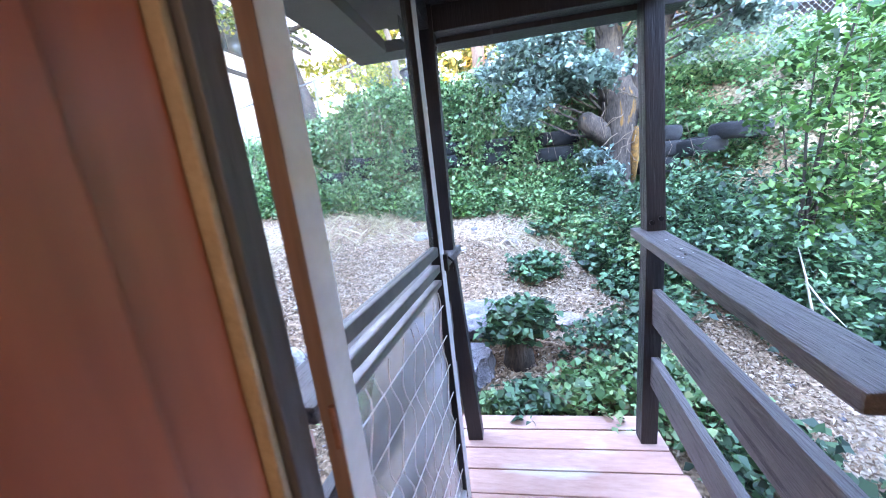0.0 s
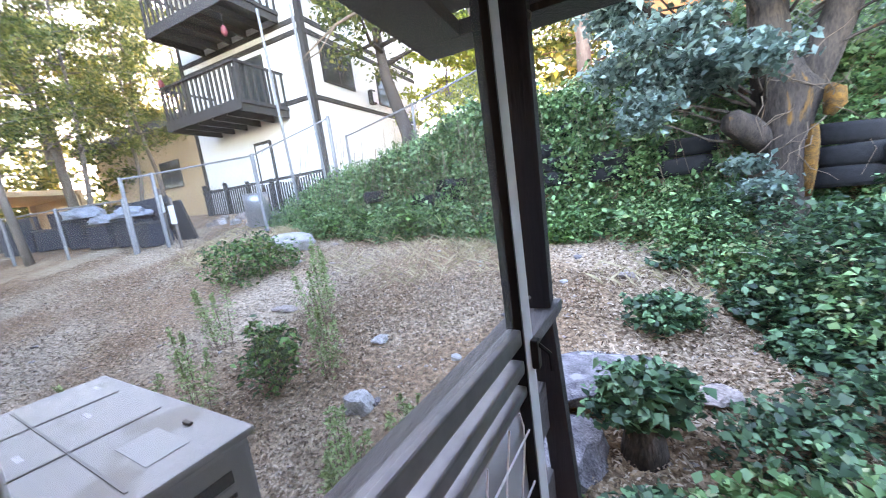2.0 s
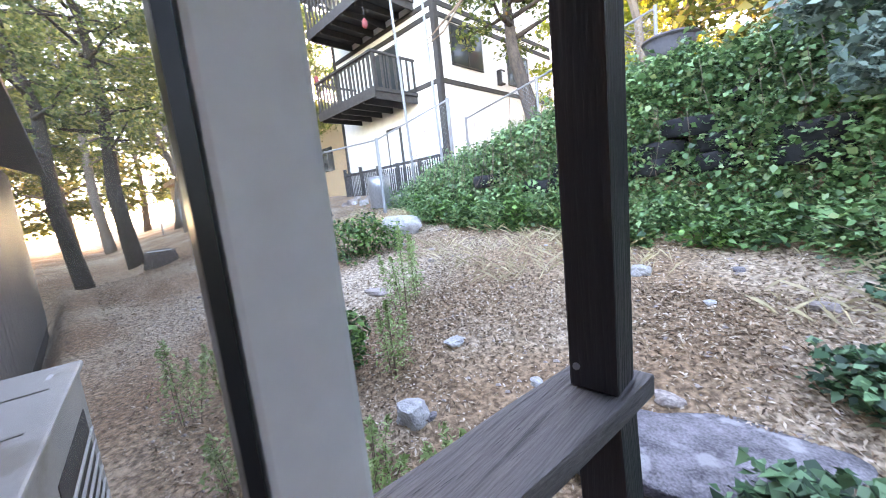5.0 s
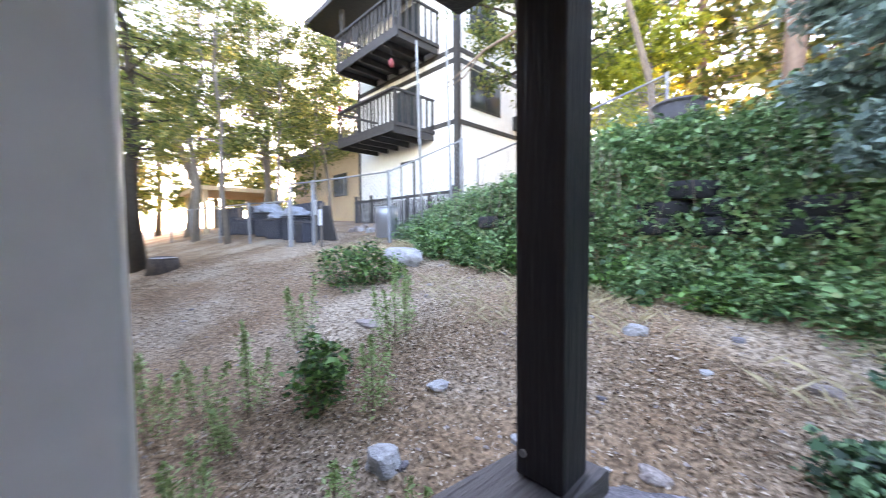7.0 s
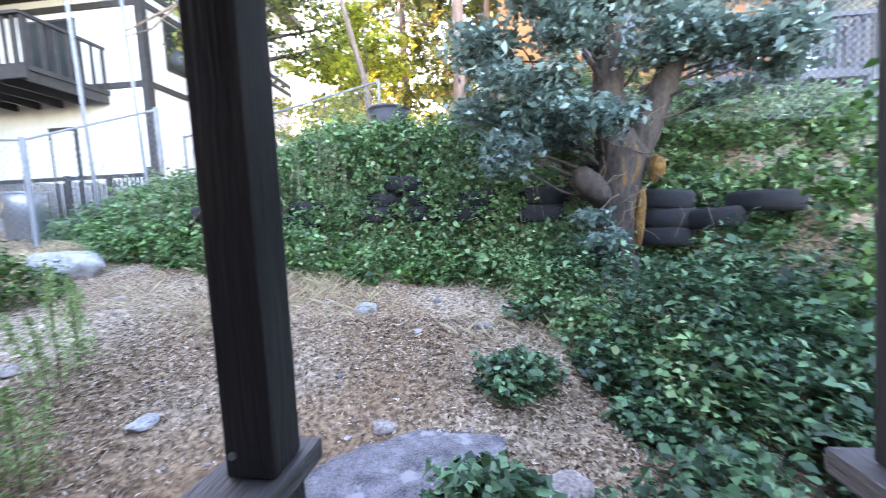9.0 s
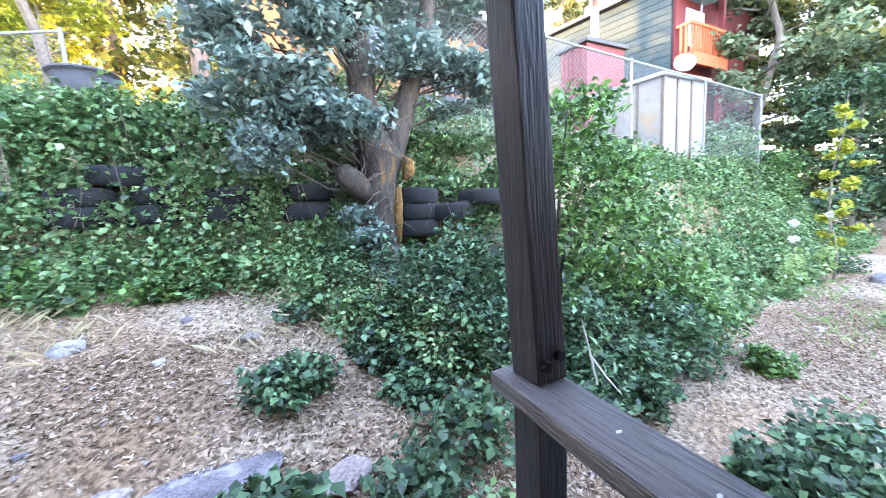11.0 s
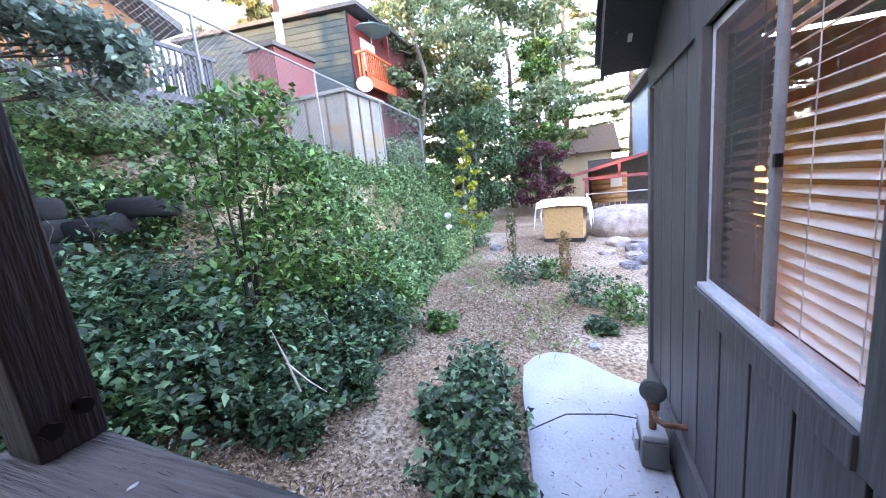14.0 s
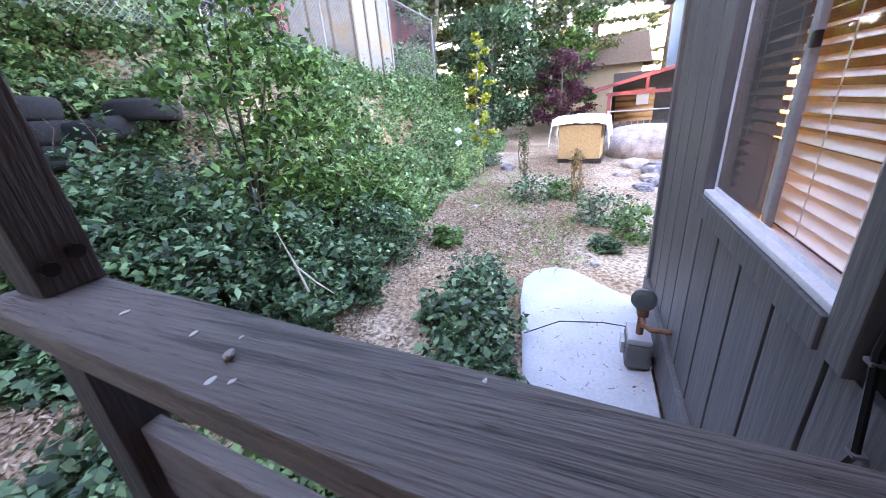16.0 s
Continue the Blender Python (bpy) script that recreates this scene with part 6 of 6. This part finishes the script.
def white_house():
    h = thing("white_house", "three-storey white stucco house with black timber balconies", "house", (0, 0, 0))
    X1, X0, Y0, Y1, Z0, Z1 = -5.78, -11.4, 10.6, 17.5, 1.0, 9.6
    part("wall", box(X0, X1, Y0, Y1, Z0, Z1), M_STUCCO, h, "white stucco walls")
    for z in (4.80, 6.65, 6.97):
        part("timber_band", box(X0 - 0.03, X1 + 0.03, Y0 - 0.035, Y0 - 0.001, z, z + 0.14), M_BEAM, h, "black timber band")
        part("timber_band", box(X1 + 0.001, X1 + 0.035, Y0, Y1, z, z + 0.14), M_BEAM, h)
    for x in (X1 - 0.12, X0):
        part("corner_timber", box(x, x + 0.13, Y0 - 0.045, Y0 - 0.002, Z0, Z1), M_BEAM, h, "black corner timber")
    part("corner_timber", box(X1 + 0.002, X1 + 0.045, Y0 - 0.04, Y0 + 0.12, Z0, Z1), M_BEAM, h)
    balcony(h, -10.1, -6.75, 8.95, 10.56, 4.74, 1.0)
    balcony(h, -10.1, -6.5, 8.95, 10.56, 7.38, 1.02)
    part("roof", box(-11.9, -6.9, 8.6, 10.5, 9.35, 9.55), M_BEAM, h, "dark roof over the upper balcony")
    part("roof", box(-12.0, -5.3, 10.3, 18.0, 9.62, 9.85), M_ROOF, h)
    part("roof_post", box(-10.0, -9.88, 9.05, 9.17, 8.06, 9.34), M_BEAM, h)
    window_unit(h, X1 - 0.05, X1 + 0.03, 11.2, 12.75, 5.4, 6.6, False)
    window_unit(h, X1 - 0.05, X1 + 0.03, 11.2, 12.6, 7.7, 8.9, False)
    window_unit(h, X1 - 0.05, X1 + 0.03, 14.2, 15.6, 5.2, 6.35, False)
    window_unit(h, -8.9, -7.5, Y0 - 0.03, Y0 + 0.05, 4.95, 6.5, True)
    window_unit(h, -8.9, -7.5, Y0 - 0.03, Y0 + 0.05, 7.5, 9.2, True)
    d = part("door", box(-8.58, -7.80, Y0 - 0.04, Y0 + 0.03, 1.75, 3.98), M_BEAM, h, "white door in a black frame")
    part("door_leaf", box(-8.49, -7.89, Y0 - 0.055, Y0 - 0.041, 1.77, 3.88), M_STUCCO, d)
    lamp = part("wall_lantern", box(X1 + 0.002, X1 + 0.2, 13.5, 13.75, 5.1, 5.6, 0.03), M_BEAM, h, "black wall lantern")
    part("lantern_glass", box(X1 + 0.201, X1 + 0.21, 13.53, 13.72, 5.16, 5.52), M_WHITETRIM, lamp)
    # low terrace railing
    r = thing("terrace_railing", "low black iron railing before the white house", "railing", (0, 0, 0))
    for x in np.linspace(-10.2, -5.1, 52):
        z = float(land(x, 9.7))
        part("baluster", box(x, x + 0.03, 9.7, 9.73, z - 0.02, z + 0.85), M_BEAM, r)
    for x in np.linspace(-10.25, -5.1, 6):
        z = float(land(x, 9.7))
        part("post", box(x - 0.04, x + 0.05, 9.67, 9.76, z - 0.05, z + 1.0), M_BEAM, r)
    z = float(land(-8, 9.7))
    part("handrail", box(-10.3, -5.05, 9.66, 9.77, z + 0.86, z + 0.93), M_BEAM, r)
    f = thing("hanging_feeder", "small red glass feeder hanging below the balcony", "feeder", (-6.95, 9.0, 6.35), "hanging feeders")
    part("globe", tube([(0, 0, 0), (0, 0, 0.06), (0, 0, 0.18), (0, 0, 0.26)], [0.03, 0.08, 0.08, 0.03], 14), M_REDPAINT, f, "red bottle", True)
    part("cord", tube([(0, 0, 0.26), (0, 0, 0.72)], 0.008, 5), M_BEAM, f)
    copy_thing(f, pose(-10.05, 9.0, 5.75))
    # things in the neighbour's yard
    for i in range(22):
        x, y = rng.uniform(-8.6, -4.6), rng.uniform(8.3, 9.3)
        rock(x, y, rng.uniform(0.14, 0.28), rng.uniform(0.12, 0.22), rng.uniform(0.1, 0.2), 100 + i, M_ROCKWARM if i % 2 else M_WHITEROCK, "pale rounded rock in the rock garden", 0.3, i * 30, detail=2)
    b = thing("steel_barrel", "grey galvanised steel drum behind the fence", "barrel", (-5.55, 7.75, float(land(-5.55, 7.75))))
    part("drum", tube([(0, 0, 0), (0, 0, 0.02), (0, 0, 0.3), (0, 0, 0.31), (0, 0, 0.6), (0, 0, 0.75)], [0.26, 0.27, 0.27, 0.28, 0.27, 0.27], 20), M_STEEL, b, shade=True)
    part("lid", tube([(0, 0, 0.751), (0, 0, 0.77)], 0.28, 20), M_STEEL, b)
    p = thing("paving_stack", "dark leaning board against the fence", "board", (-7.3, 7.1, float(land(-7.3, 7.1))))
    part("board", box(-0.3, 0.3, -0.03, 0.03, 0, 0.95, 0.005, pose(0, 0, 0, 14, 0, 10)), M_BEAM, p)
    for i, (x, y, L) in enumerate([(-9.2, 7.3, 2.4), (-12.0, 7.0, 2.6), (-14.8, 6.6, 2.4)]):
        s = thing("tarp_screen", "low dark tarp screen along the fence", "screen", (x, y, float(land(x, y))), "tarp screens")
        part("sheet", box(-L / 2, L / 2, -0.02, 0.02, 0, 0.95, 0.006, pose(0, 0, 0, 3, 0, 4 * i)), M_NAVY, s)
        for dx in (-L / 2, L / 2):
            part("stake", box(dx - 0.03, dx + 0.03, -0.03, 0.03, -0.1, 0.9), M_STEM, s)

    for i, (x, y, w, h) in enumerate([(-7.9, 6.75, 0.55, 0.5), (-8.8, 6.8, 0.7, 0.62), (-9.9, 6.7, 0.6, 0.55), (-10.9, 6.75, 0.75, 0.7), (-12.3, 6.55, 0.6, 0.5), (-13.6, 6.3, 0.7, 0.6)]):
        u = thing("storage_tub", "dark navy plastic storage tub with lid behind the fence", "tub", (x, y, float(land(x, y))), "storage tubs")
        part("body", box(-w / 2, w / 2, -0.25, 0.25, -0.03, h, 0.04, pose(0, 0, 0, 0, 0, 9 * i)), M_NAVY, u)
        part("lid", box(-w / 2 - 0.03, w / 2 + 0.03, -0.28, 0.28, h + 0.001, h + 0.06, 0.02, pose(0, 0, 0, 0, 0, 9 * i)), M_NAVY if i % 2 else M_POT, u)
    for i, (x, y, z, r) in enumerate([(-8.8, 6.8, 0.68, 0.42), (-10.9, 6.75, 0.76, 0.5), (-9.9, 6.7, 0.61, 0.34)]):
        bm = bmesh.new()
        bmesh.ops.create_icosphere(bm, subdivisions=4, radius=1.0)
        for v in bm.verts:
            n = noise.noise(v.co * 2.6 + Vector((i * 7, 0, 0))) + 0.5 * noise.noise(v.co * 6)
            v.co = Vector((v.co.x * r * 1.3, v.co.y * r * 0.8, max(v.co.z, -0.12) * r * 0.6)) * (1 + 0.35 * n)
            v.co.z = max(v.co.z, 0.0)
        q = part("crumpled_tarp", bm, M_PALEBLUE, shade=True)
        q.location = (x, y, float(land(x, y)) + z)
        tagged(q, "crumpled pale blue tarp heaped on a tub", "tarp", "crumpled tarps")
    for i, (x, y) in enumerate([(-6.75, 6.6), (-7.35, 6.75)]):
        c = thing("white_sign", "white marker board on a stake by the fence", "sign", (x, y, float(land(x, y))), "white markers")
        part("stake", box(-0.025, 0.025, -0.02, 0.02, -0.1, 1.1 + 0.2 * i), M_BARKGREY, c)
        part("board", box(-0.10, 0.10, -0.035, -0.021, 0.55 + 0.2 * i, 0.95 + 0.2 * i, 0.004), M_WHITETRIM, c)


white_house()


def tan_house():
    h = thing("tan_house", "tan house with low roof half hidden by trees", "house")
    part("wall", box(-24, -14.6, 13, 18, 0.5, 6.2), M_TANWALL, h)
    part("roof", box(-24.6, -14.0, 12.3, 18.6, 6.2, 6.6), M_ROOF, h)
    window_unit(h, -18.2, -16.6, 12.97, 13.05, 3.6, 4.9, True)
    g = thing("log_gazebo", "small tan open porch shelter among the trees", "shelter")
    part("roof", box(-22, -17.5, 6.0, 9.5, 3.5, 3.7), M_TANWALL, g)
    for x, y in ((-21.8, 6.2), (-17.8, 6.2), (-21.8, 9.2), (-17.8, 9.2)):
        part("post", box(x, x + 0.18, y, y + 0.18, 0.6, 3.499), M_TANWALL, g)
    part("back_wall", box(-22, -17.5, 9.4, 9.55, 0.6, 3.499), M_TANWALL, g)


tan_house()


# ---- houses on the right ----
def green_house():
    h = thing("green_shingle_house", "steep green shingled house with red balcony", "house")
    bm = extrude_outline([(14.3, 9.4), (13.2, 16.0), (20, 16.0), (20, 9.4)], 1.8, 7.7)
    part("wall", bm, M_GREENSHINGLE, h, "green shingle side")
    rows = 26
    for i in range(rows):
        z = 2.2 + i * 0.21
        part("shingle_course", box(-0.02, 6.6, -0.03, 0.0, z, z + 0.195, m=pose(14.27, 9.4, 0, 0, 0, 99.5) @ pose(0, 0.012, 0, 0, 0, 0)), M_GREENSHINGLE, h)
    part("roof", extrude_outline([(14.15, 8.85), (13.0, 16.3), (20.3, 16.3), (20.3, 8.85)], 7.72, 7.86), M_ROOF, h, "thin dark roof edge")
    part("red_front", box(14.36, 19.9, 9.30, 9.38, 2.0, 7.6), M_REDPAINT, h, "dark red front wall")
    part("brace", box(16.3, 16.45, 8.9, 9.05, 3.5, 7.7), M_REDPAINT, h)
    b = part("balcony", box(14.4, 16.4, 8.85, 9.28, 5.35, 5.48), M_ORANGEWOOD, h, "orange-red wooden balcony")
    part("handrail", box(14.38, 16.4, 8.83, 8.90, 6.3, 6.38), M_ORANGEWOOD, b)
    part("handrail", box(14.38, 14.46, 8.91, 9.28, 6.3, 6.38), M_ORANGEWOOD, b)
    part("rim", box(14.38, 16.42, 8.78, 8.84, 5.15, 5.49), M_ORANGEWOOD, b)
    part("rim", box(14.33, 14.379, 8.85, 9.28, 5.15, 5.49), M_ORANGEWOOD, b)
    for i in range(13):
        x = 14.42 + i * 0.155
        part("baluster", box(x, x + 0.07, 8.85, 8.89, 5.49, 6.3), M_ORANGEWOOD, b)
    for i in range(2):
        y = 8.97 + i * 0.15
        part("baluster", box(14.40, 14.44, y, y + 0.07, 5.49, 6.3), M_ORANGEWOOD, b)
    part("window", box(14.9, 15.9, 9.26, 9.299, 5.9, 7.0), M_WHITETRIM, h, "white framed window")
    dish = thing("satellite_dish", "pale grey satellite dish below the balcony", "satellite dish", (13.85, 8.75, 5.0))
    bm = bmesh.new()
    bmesh.ops.create_uvsphere(bm, u_segments=20, v_segments=12, radius=0.32)
    bmesh.ops.delete(bm, geom=[v for v in bm.verts if v.co.z > -0.15], context="VERTS")
    bmesh.ops.solidify(bm, geom=bm.faces, thickness=0.015)
    bmesh.ops.transform(bm, verts=bm.verts, matrix=pose(0, 0, 0, 75, 0, -50) @ pose(0, 0, 0.3))
    part("reflector", bm, M_WHITETRIM, dish, shade=True)
    part("arm", tube([(0.15, 0.1, -0.1), (0.45, 0.35, 0.0), (0.45, 0.5, 0.35)], 0.025, 8), M_STEEL, dish)
    u = thing("patio_umbrella", "faded blue patio umbrella open on the red balcony", "umbrella", (15.3, 9.05, 5.48))
    part("canopy", tube([(0, 0, 1.78), (0, 0, 1.80), (0, 0, 2.02), (0, 0, 2.12)], [0.75, 0.78, 0.30, 0.03], 8), plain("faded_blue_canvas", (0.22, 0.38, 0.42), 0.8), u, "faded blue canvas canopy")
    part("pole", tube([(0, 0, 0), (0, 0, 2.2)], 0.02, 8), M_STEEL, u)
    c = thing("chimney_pipe", "rusty and galvanised stove pipe", "chimney", (12.2, 10.5, 0))
    part("pipe", tube([(0, 0, 5.9), (0, 0, 7.05)], 0.12, 12), M_STEEL, c, "shiny galvanised lower pipe")
    part("upper_pipe", tube([(0, 0, 7.06), (0, 0, 8.3)], 0.09, 12), M_RUST, c, "rusty upper pipe")
    part("cowl", tube([(0, 0, 8.31), (0, 0, 8.42), (0, 0, 8.5)], [0.14, 0.14, 0.05], 12), M_STEEL, c)
    r = thing("red_shed", "small dark red shed under the stove pipe", "shed", (11.35, 10.1, 0))
    part("wall", box(0.0, 1.7, 0, 1.0, 2.2, 5.8), M_REDPAINT, r)
    part("roof", box(-0.1, 1.8, -0.1, 1.1, 5.81, 5.92), M_ROOF, r)
    for i in range(6):
        part("corrugation", box(-0.02, -0.001, 0.05 + i * 0.16, 0.13 + i * 0.16, 2.2, 5.79), M_REDPAINT, r)


green_house()


def shed():
    s = thing("greenhouse_shed", "small shed with milky translucent panels and weathered frame", "shed", (9.5, 6.75, 0))
    z0 = 1.75
    part("wall", box(0, 1.5, 0, 1.6, z0, 3.62), M_SHEDWALL, s, "milky panel walls")
    part("roof", box(-0.08, 1.6, -0.08, 1.7, 3.63, 3.70), M_SHEDWALL, s)
    for y in (-0.02, 0.5, 1.05, 1.57):
        part("stud", box(-0.03, -0.001, y, y + 0.05, z0, 3.62), M_STEM, s, "thin wooden stud")
    for x in (-0.03, 0.45, 0.95, 1.46):
        part("stud", box(x, x + 0.05, -0.03, -0.001, z0, 3.62), M_STEM, s)
    part("kick_panel", box(-0.018, -0.002, 0.05, 1.55, z0, 2.35), M_OSB, s, "tan lower panel")


shed()


def tan_orange_house():
    h = thing("orange_house", "orange stucco house with dark roof and grey deck", "house")
    part("wall", box(2.6, 9.1, 12.0, 18.0, 2.0, 5.9), M_ORANGEWALL, h, "orange-tan stucco wall")
    bm = bmesh.new()
    vs = [bm.verts.new((x, y, z)) for y in (11.3, 18.5) for x, z in ((2.0, 9.1), (9.65, 5.84), (9.65, 6.04), (2.0, 9.3))]
    for f in ((0, 1, 2, 3), (7, 6, 5, 4), (0, 4, 5, 1), (1, 5, 6, 2), (2, 6, 7, 3), (3, 7, 4, 0)):
        bm.faces.new([vs[i] for i in f])
    part("roof", bm, M_ROOF, h, "dark sloping roof edge")
    bm = bmesh.new()
    vs = [bm.verts.new((x, y, z)) for y in (12.0, 12.2) for x, z in ((2.6, 5.901), (9.1, 5.901), (9.1, 6.0), (2.6, 8.75))]
    for f in ((0, 1, 2, 3), (7, 6, 5, 4), (0, 4, 5, 1), (1, 5, 6, 2), (2, 6, 7, 3), (3, 7, 4, 0)):
        bm.faces.new([vs[i] for i in f])
    part("gable", bm, M_ORANGEWALL, h)
    window_unit(h, 4.6, 5.9, 11.95, 11.99, 5.0, 6.6, True)
    for x in (7.2, 8.5):
        part("corner_trim", box(x, x + 0.14, 11.95, 11.998, 4.4, 5.85), M_WHITETRIM, h, "white trim board")
    window_unit(h, 7.5, 8.3, 11.95, 11.99, 4.6, 5.6, True)
    d = thing("grey_deck", "raised grey wooden deck with slatted railing", "deck")
    part("floor", box(5.6, 9.25, 10.0, 11.9, 3.72, 3.87), M_GREYWOOD, d)
    part("handrail", box(5.6, 9.25, 9.97, 10.08, 4.77, 4.85), M_GREYWOOD, d)
    part("handrail", box(9.15, 9.25, 10.081, 11.9, 4.77, 4.85), M_GREYWOOD, d)
    for i in range(26):
        x = 5.6 + i * 0.142
        part("baluster", box(x, x + 0.045, 10.0, 10.04, 3.871, 4.77), M_GREYWOOD, d)
    for i in range(12):
        y = 10.15 + i * 0.14
        part("baluster", box(9.18, 9.22, y, y + 0.045, 3.871, 4.77), M_GREYWOOD, d)
    for x in (5.65, 7.4, 9.1):
        part("post", box(x, x + 0.12, 10.0, 10.12, float(land(x, 10)) - 0.2, 3.719), M_GREYWOOD, d)
    for i, (x, y) in enumerate(((7.9, 9.2), (8.25, 9.4))):
        b = thing("white_bucket", "white plastic bucket at the deck foot", "bucket", (x, y, float(land(x, y))))
        part("pail", tube([(0, 0, 0), (0, 0, 0.4), (0, 0, 0.42)], [0.14, 0.17, 0.18], 16), M_WHITETRIM, b, shade=True)
        part("handle", tube([(-0.17, 0, 0.38), (-0.12, -0.1, 0.28), (0.12, -0.1, 0.28), (0.17, 0, 0.38)], 0.006, 5), M_STEEL, b)


M_ORANGEWALL = material("orange_stucco", (0.30, 0.115, 0.04), (0.40, 0.17, 0.065), 3, 0.9, 0.2)
M_GREYWOOD = material("grey_deck_wood", (0.045, 0.045, 0.055), (0.085, 0.085, 0.10), 6, 0.8, 0.2)
tan_orange_house()


def right_houses():
    h = thing("blue_house", "light blue sided house with white trim", "house")
    part("wall", box(20.3, 27, -6.5, -1.15, -0.3, 5.2), M_BLUEWALL, h)
    part("corner_trim", box(20.24, 20.30, -1.3, -1.12, -0.3, 5.2), M_WHITETRIM, h, "white corner board")
    part("roof", box(19.7, 27.4, -7, -0.7, 5.2, 5.45), M_ROOF, h)
    part("window", box(20.24, 20.29, -2.6, -1.7, 2.6, 4.0), M_WHITETRIM, h, "white framed window")
    r = thing("red_carport", "open shelter with dark red beams and sloping roof", "shelter")
    bm = bmesh.new()
    vs = [bm.verts.new((x, y, z)) for x in (15.5, 20.0) for y, z in ((2.3, 1.28), (-1.6, 2.14), (-1.6, 2.24), (2.3, 1.38))]
    for f in ((0, 1, 2, 3), (7, 6, 5, 4), (0, 4, 5, 1), (1, 5, 6, 2), (2, 6, 7, 3), (3, 7, 4, 0)):
        bm.faces.new([vs[i] for i in f])
    part("roof", bm, M_REDPAINT, r)
    part("beam", box(15.5, 15.6, -1.6, 1.9, 1.15, 1.25), M_REDPAINT, r, "long dark red beam")
    for y in (1.75, -1.55):
        part("post", box(15.5, 15.6, y, y + 0.1, -0.3, 1.149), M_REDPAINT, r)
    # shade under the carport roof, put in as a black panel
    part("shade_back", box(19.2, 19.3, -1.55, 1.6, -0.3, 1.9), M_BEAM, r, "black panel for the shade inside the shelter")
    part("king_post", box(15.51, 15.59, 0.75, 0.83, 1.251, 1.6), M_REDPAINT, r)
    c = thing("log_cabin", "small log cabin wall under the red shelter", "cabin")
    for i in range(9):
        part("log", tube([(18.6, 0.2, -0.4 + i * 0.2), (18.6, 1.5, -0.4 + i * 0.2)], 0.105, 10), M_LOG, c, shade=True)
    part("window", box(18.44, 18.49, 0.4, 0.8, 0.75, 1.1), M_WHITETRIM, c, "small white framed window")
    t = thing("tan_roof_house", "distant house with brown shingle roof", "house")
    part("wall", box(26.5, 32, 0, 6, -0.3, 2.6), M_TANWALL, t)
    bm = bmesh.new()
    vs = [bm.verts.new(p) for p in ((26, -0.4, 2.6), (26, 6.4, 2.6), (29.2, 6.4, 4.4), (29.2, -0.4, 4.4), (32.4, -0.4, 2.6), (32.4, 6.4, 2.6))]
    for f in ((0, 1, 2, 3), (3, 2, 5, 4), (0, 3, 4), (1, 5, 2), (0, 4, 5, 1)):
        bm.faces.new([vs[i] for i in f])
    part("roof", bm, material("brown_shingle", (0.20, 0.13, 0.09), (0.32, 0.22, 0.15), 8, 0.9, 0.3), t)
    f = thing("dark_fence", "low dark slatted fence behind the boulder", "fence")
    for i in range(26):
        y = -2.2 + i * 0.16
        part("slat", box(15.0, 15.03, y, y + 0.13, -0.35, 0.42), M_BEAM, f)
    for y in (-2.0, 0, 1.8):
        part("post", tube([(14.95, y, -0.4), (14.95, y, 0.75)], 0.03, 8), M_STEEL, f)
    part("rail", tube([(14.95, -2.0, 0.72), (14.95, 1.85, 0.72)], 0.018, 6), M_STEEL, f)


right_houses()


def tarp_box():
    z = float(land(12, 2.4)) + 0.02
    b = thing("covered_crate", "plywood crate with a white tarp thrown over it", "crate", (12.0, 2.45, z))
    m = pose(0, 0, 0, 0, 0, -6)
    part("skid", box(-0.35, 0.35, -0.52, 0.46, 0, 0.10, 0.005, m), M_DARKWOOD, b, "dark wooden skid")
    part("crate", box(-0.38, 0.38, -0.48, 0.44, 0.101, 0.86, 0.004, m), M_OSB, b, "orange OSB board sides")
    bm = bmesh.new()
    n, k = 44, 36
    rows = []
    for i in range(n + 1):
        row = []
        for j in range(k + 1):
            u, v = -1 + 2 * i / n, -1 + 2 * j / k
            x, y = u * 0.66, v * 0.98
            ex, ey = max(0, abs(x) - 0.42), max(0, abs(y) - 0.60)
            px = math.copysign(min(abs(x), 0.42) + ex * 0.12, x)
            py = math.copysign(min(abs(y), 0.60) + ey * 0.18, y)
            drop = 0.95 * ex * (0.4 + 0.9 * abs(v) ** 3) + 0.98 * ey
            pz = 0.98 - drop + 0.03 * noise.noise(Vector((x * 4, y * 4, 1))) + 0.10 * math.cos(y * 2.0) * (1 - abs(u)) + 0.045 * noise.noise(Vector((x * 9, y * 9, 4)))
            px += 0.03 * noise.noise(Vector((y * 9, pz * 5, 2))) * (ex > 0)
            row.append(bm.verts.new(m @ Vector((px, py, pz))))
        rows.append(row)
    for i in range(n):
        for j in range(k):
            bm.faces.new((rows[i][j], rows[i + 1][j], rows[i + 1][j + 1], rows[i][j + 1]))
    t = part("tarp", bm, M_TARP, b, "crumpled white plastic tarp", True)
    t.modifiers.new("thick", "SOLIDIFY").thickness = 0.006


tarp_box()

for i, (x, y, r, h) in enumerate([(5.0, 8.4, 0.7, 0.6), (6.2, 8.2, 0.8, 0.5), (7.4, 8.0, 0.7, 0.45), (8.3, 7.8, 0.6, 0.4), (4.2, 8.9, 0.8, 0.8), (3.0, 9.2, 0.7, 0.6), (11.6, 7.2, 0.6, 0.5), (12.8, 7.0, 0.7, 0.7), (13.8, 6.4, 0.7, 0.8)]):
    plant("bank_bush", "loose green bush on top of the ivy bank", "bush", x, y, [(0, 0, h * 0.6, r, r * 0.7, h), (r * 0.5, 0, h * 0.8, r * 0.6, r * 0.6, h * 0.7)], L_IVY if i % 2 else L_SHRUB, 0.065, 2200, 5, group="bushes on the bank top")
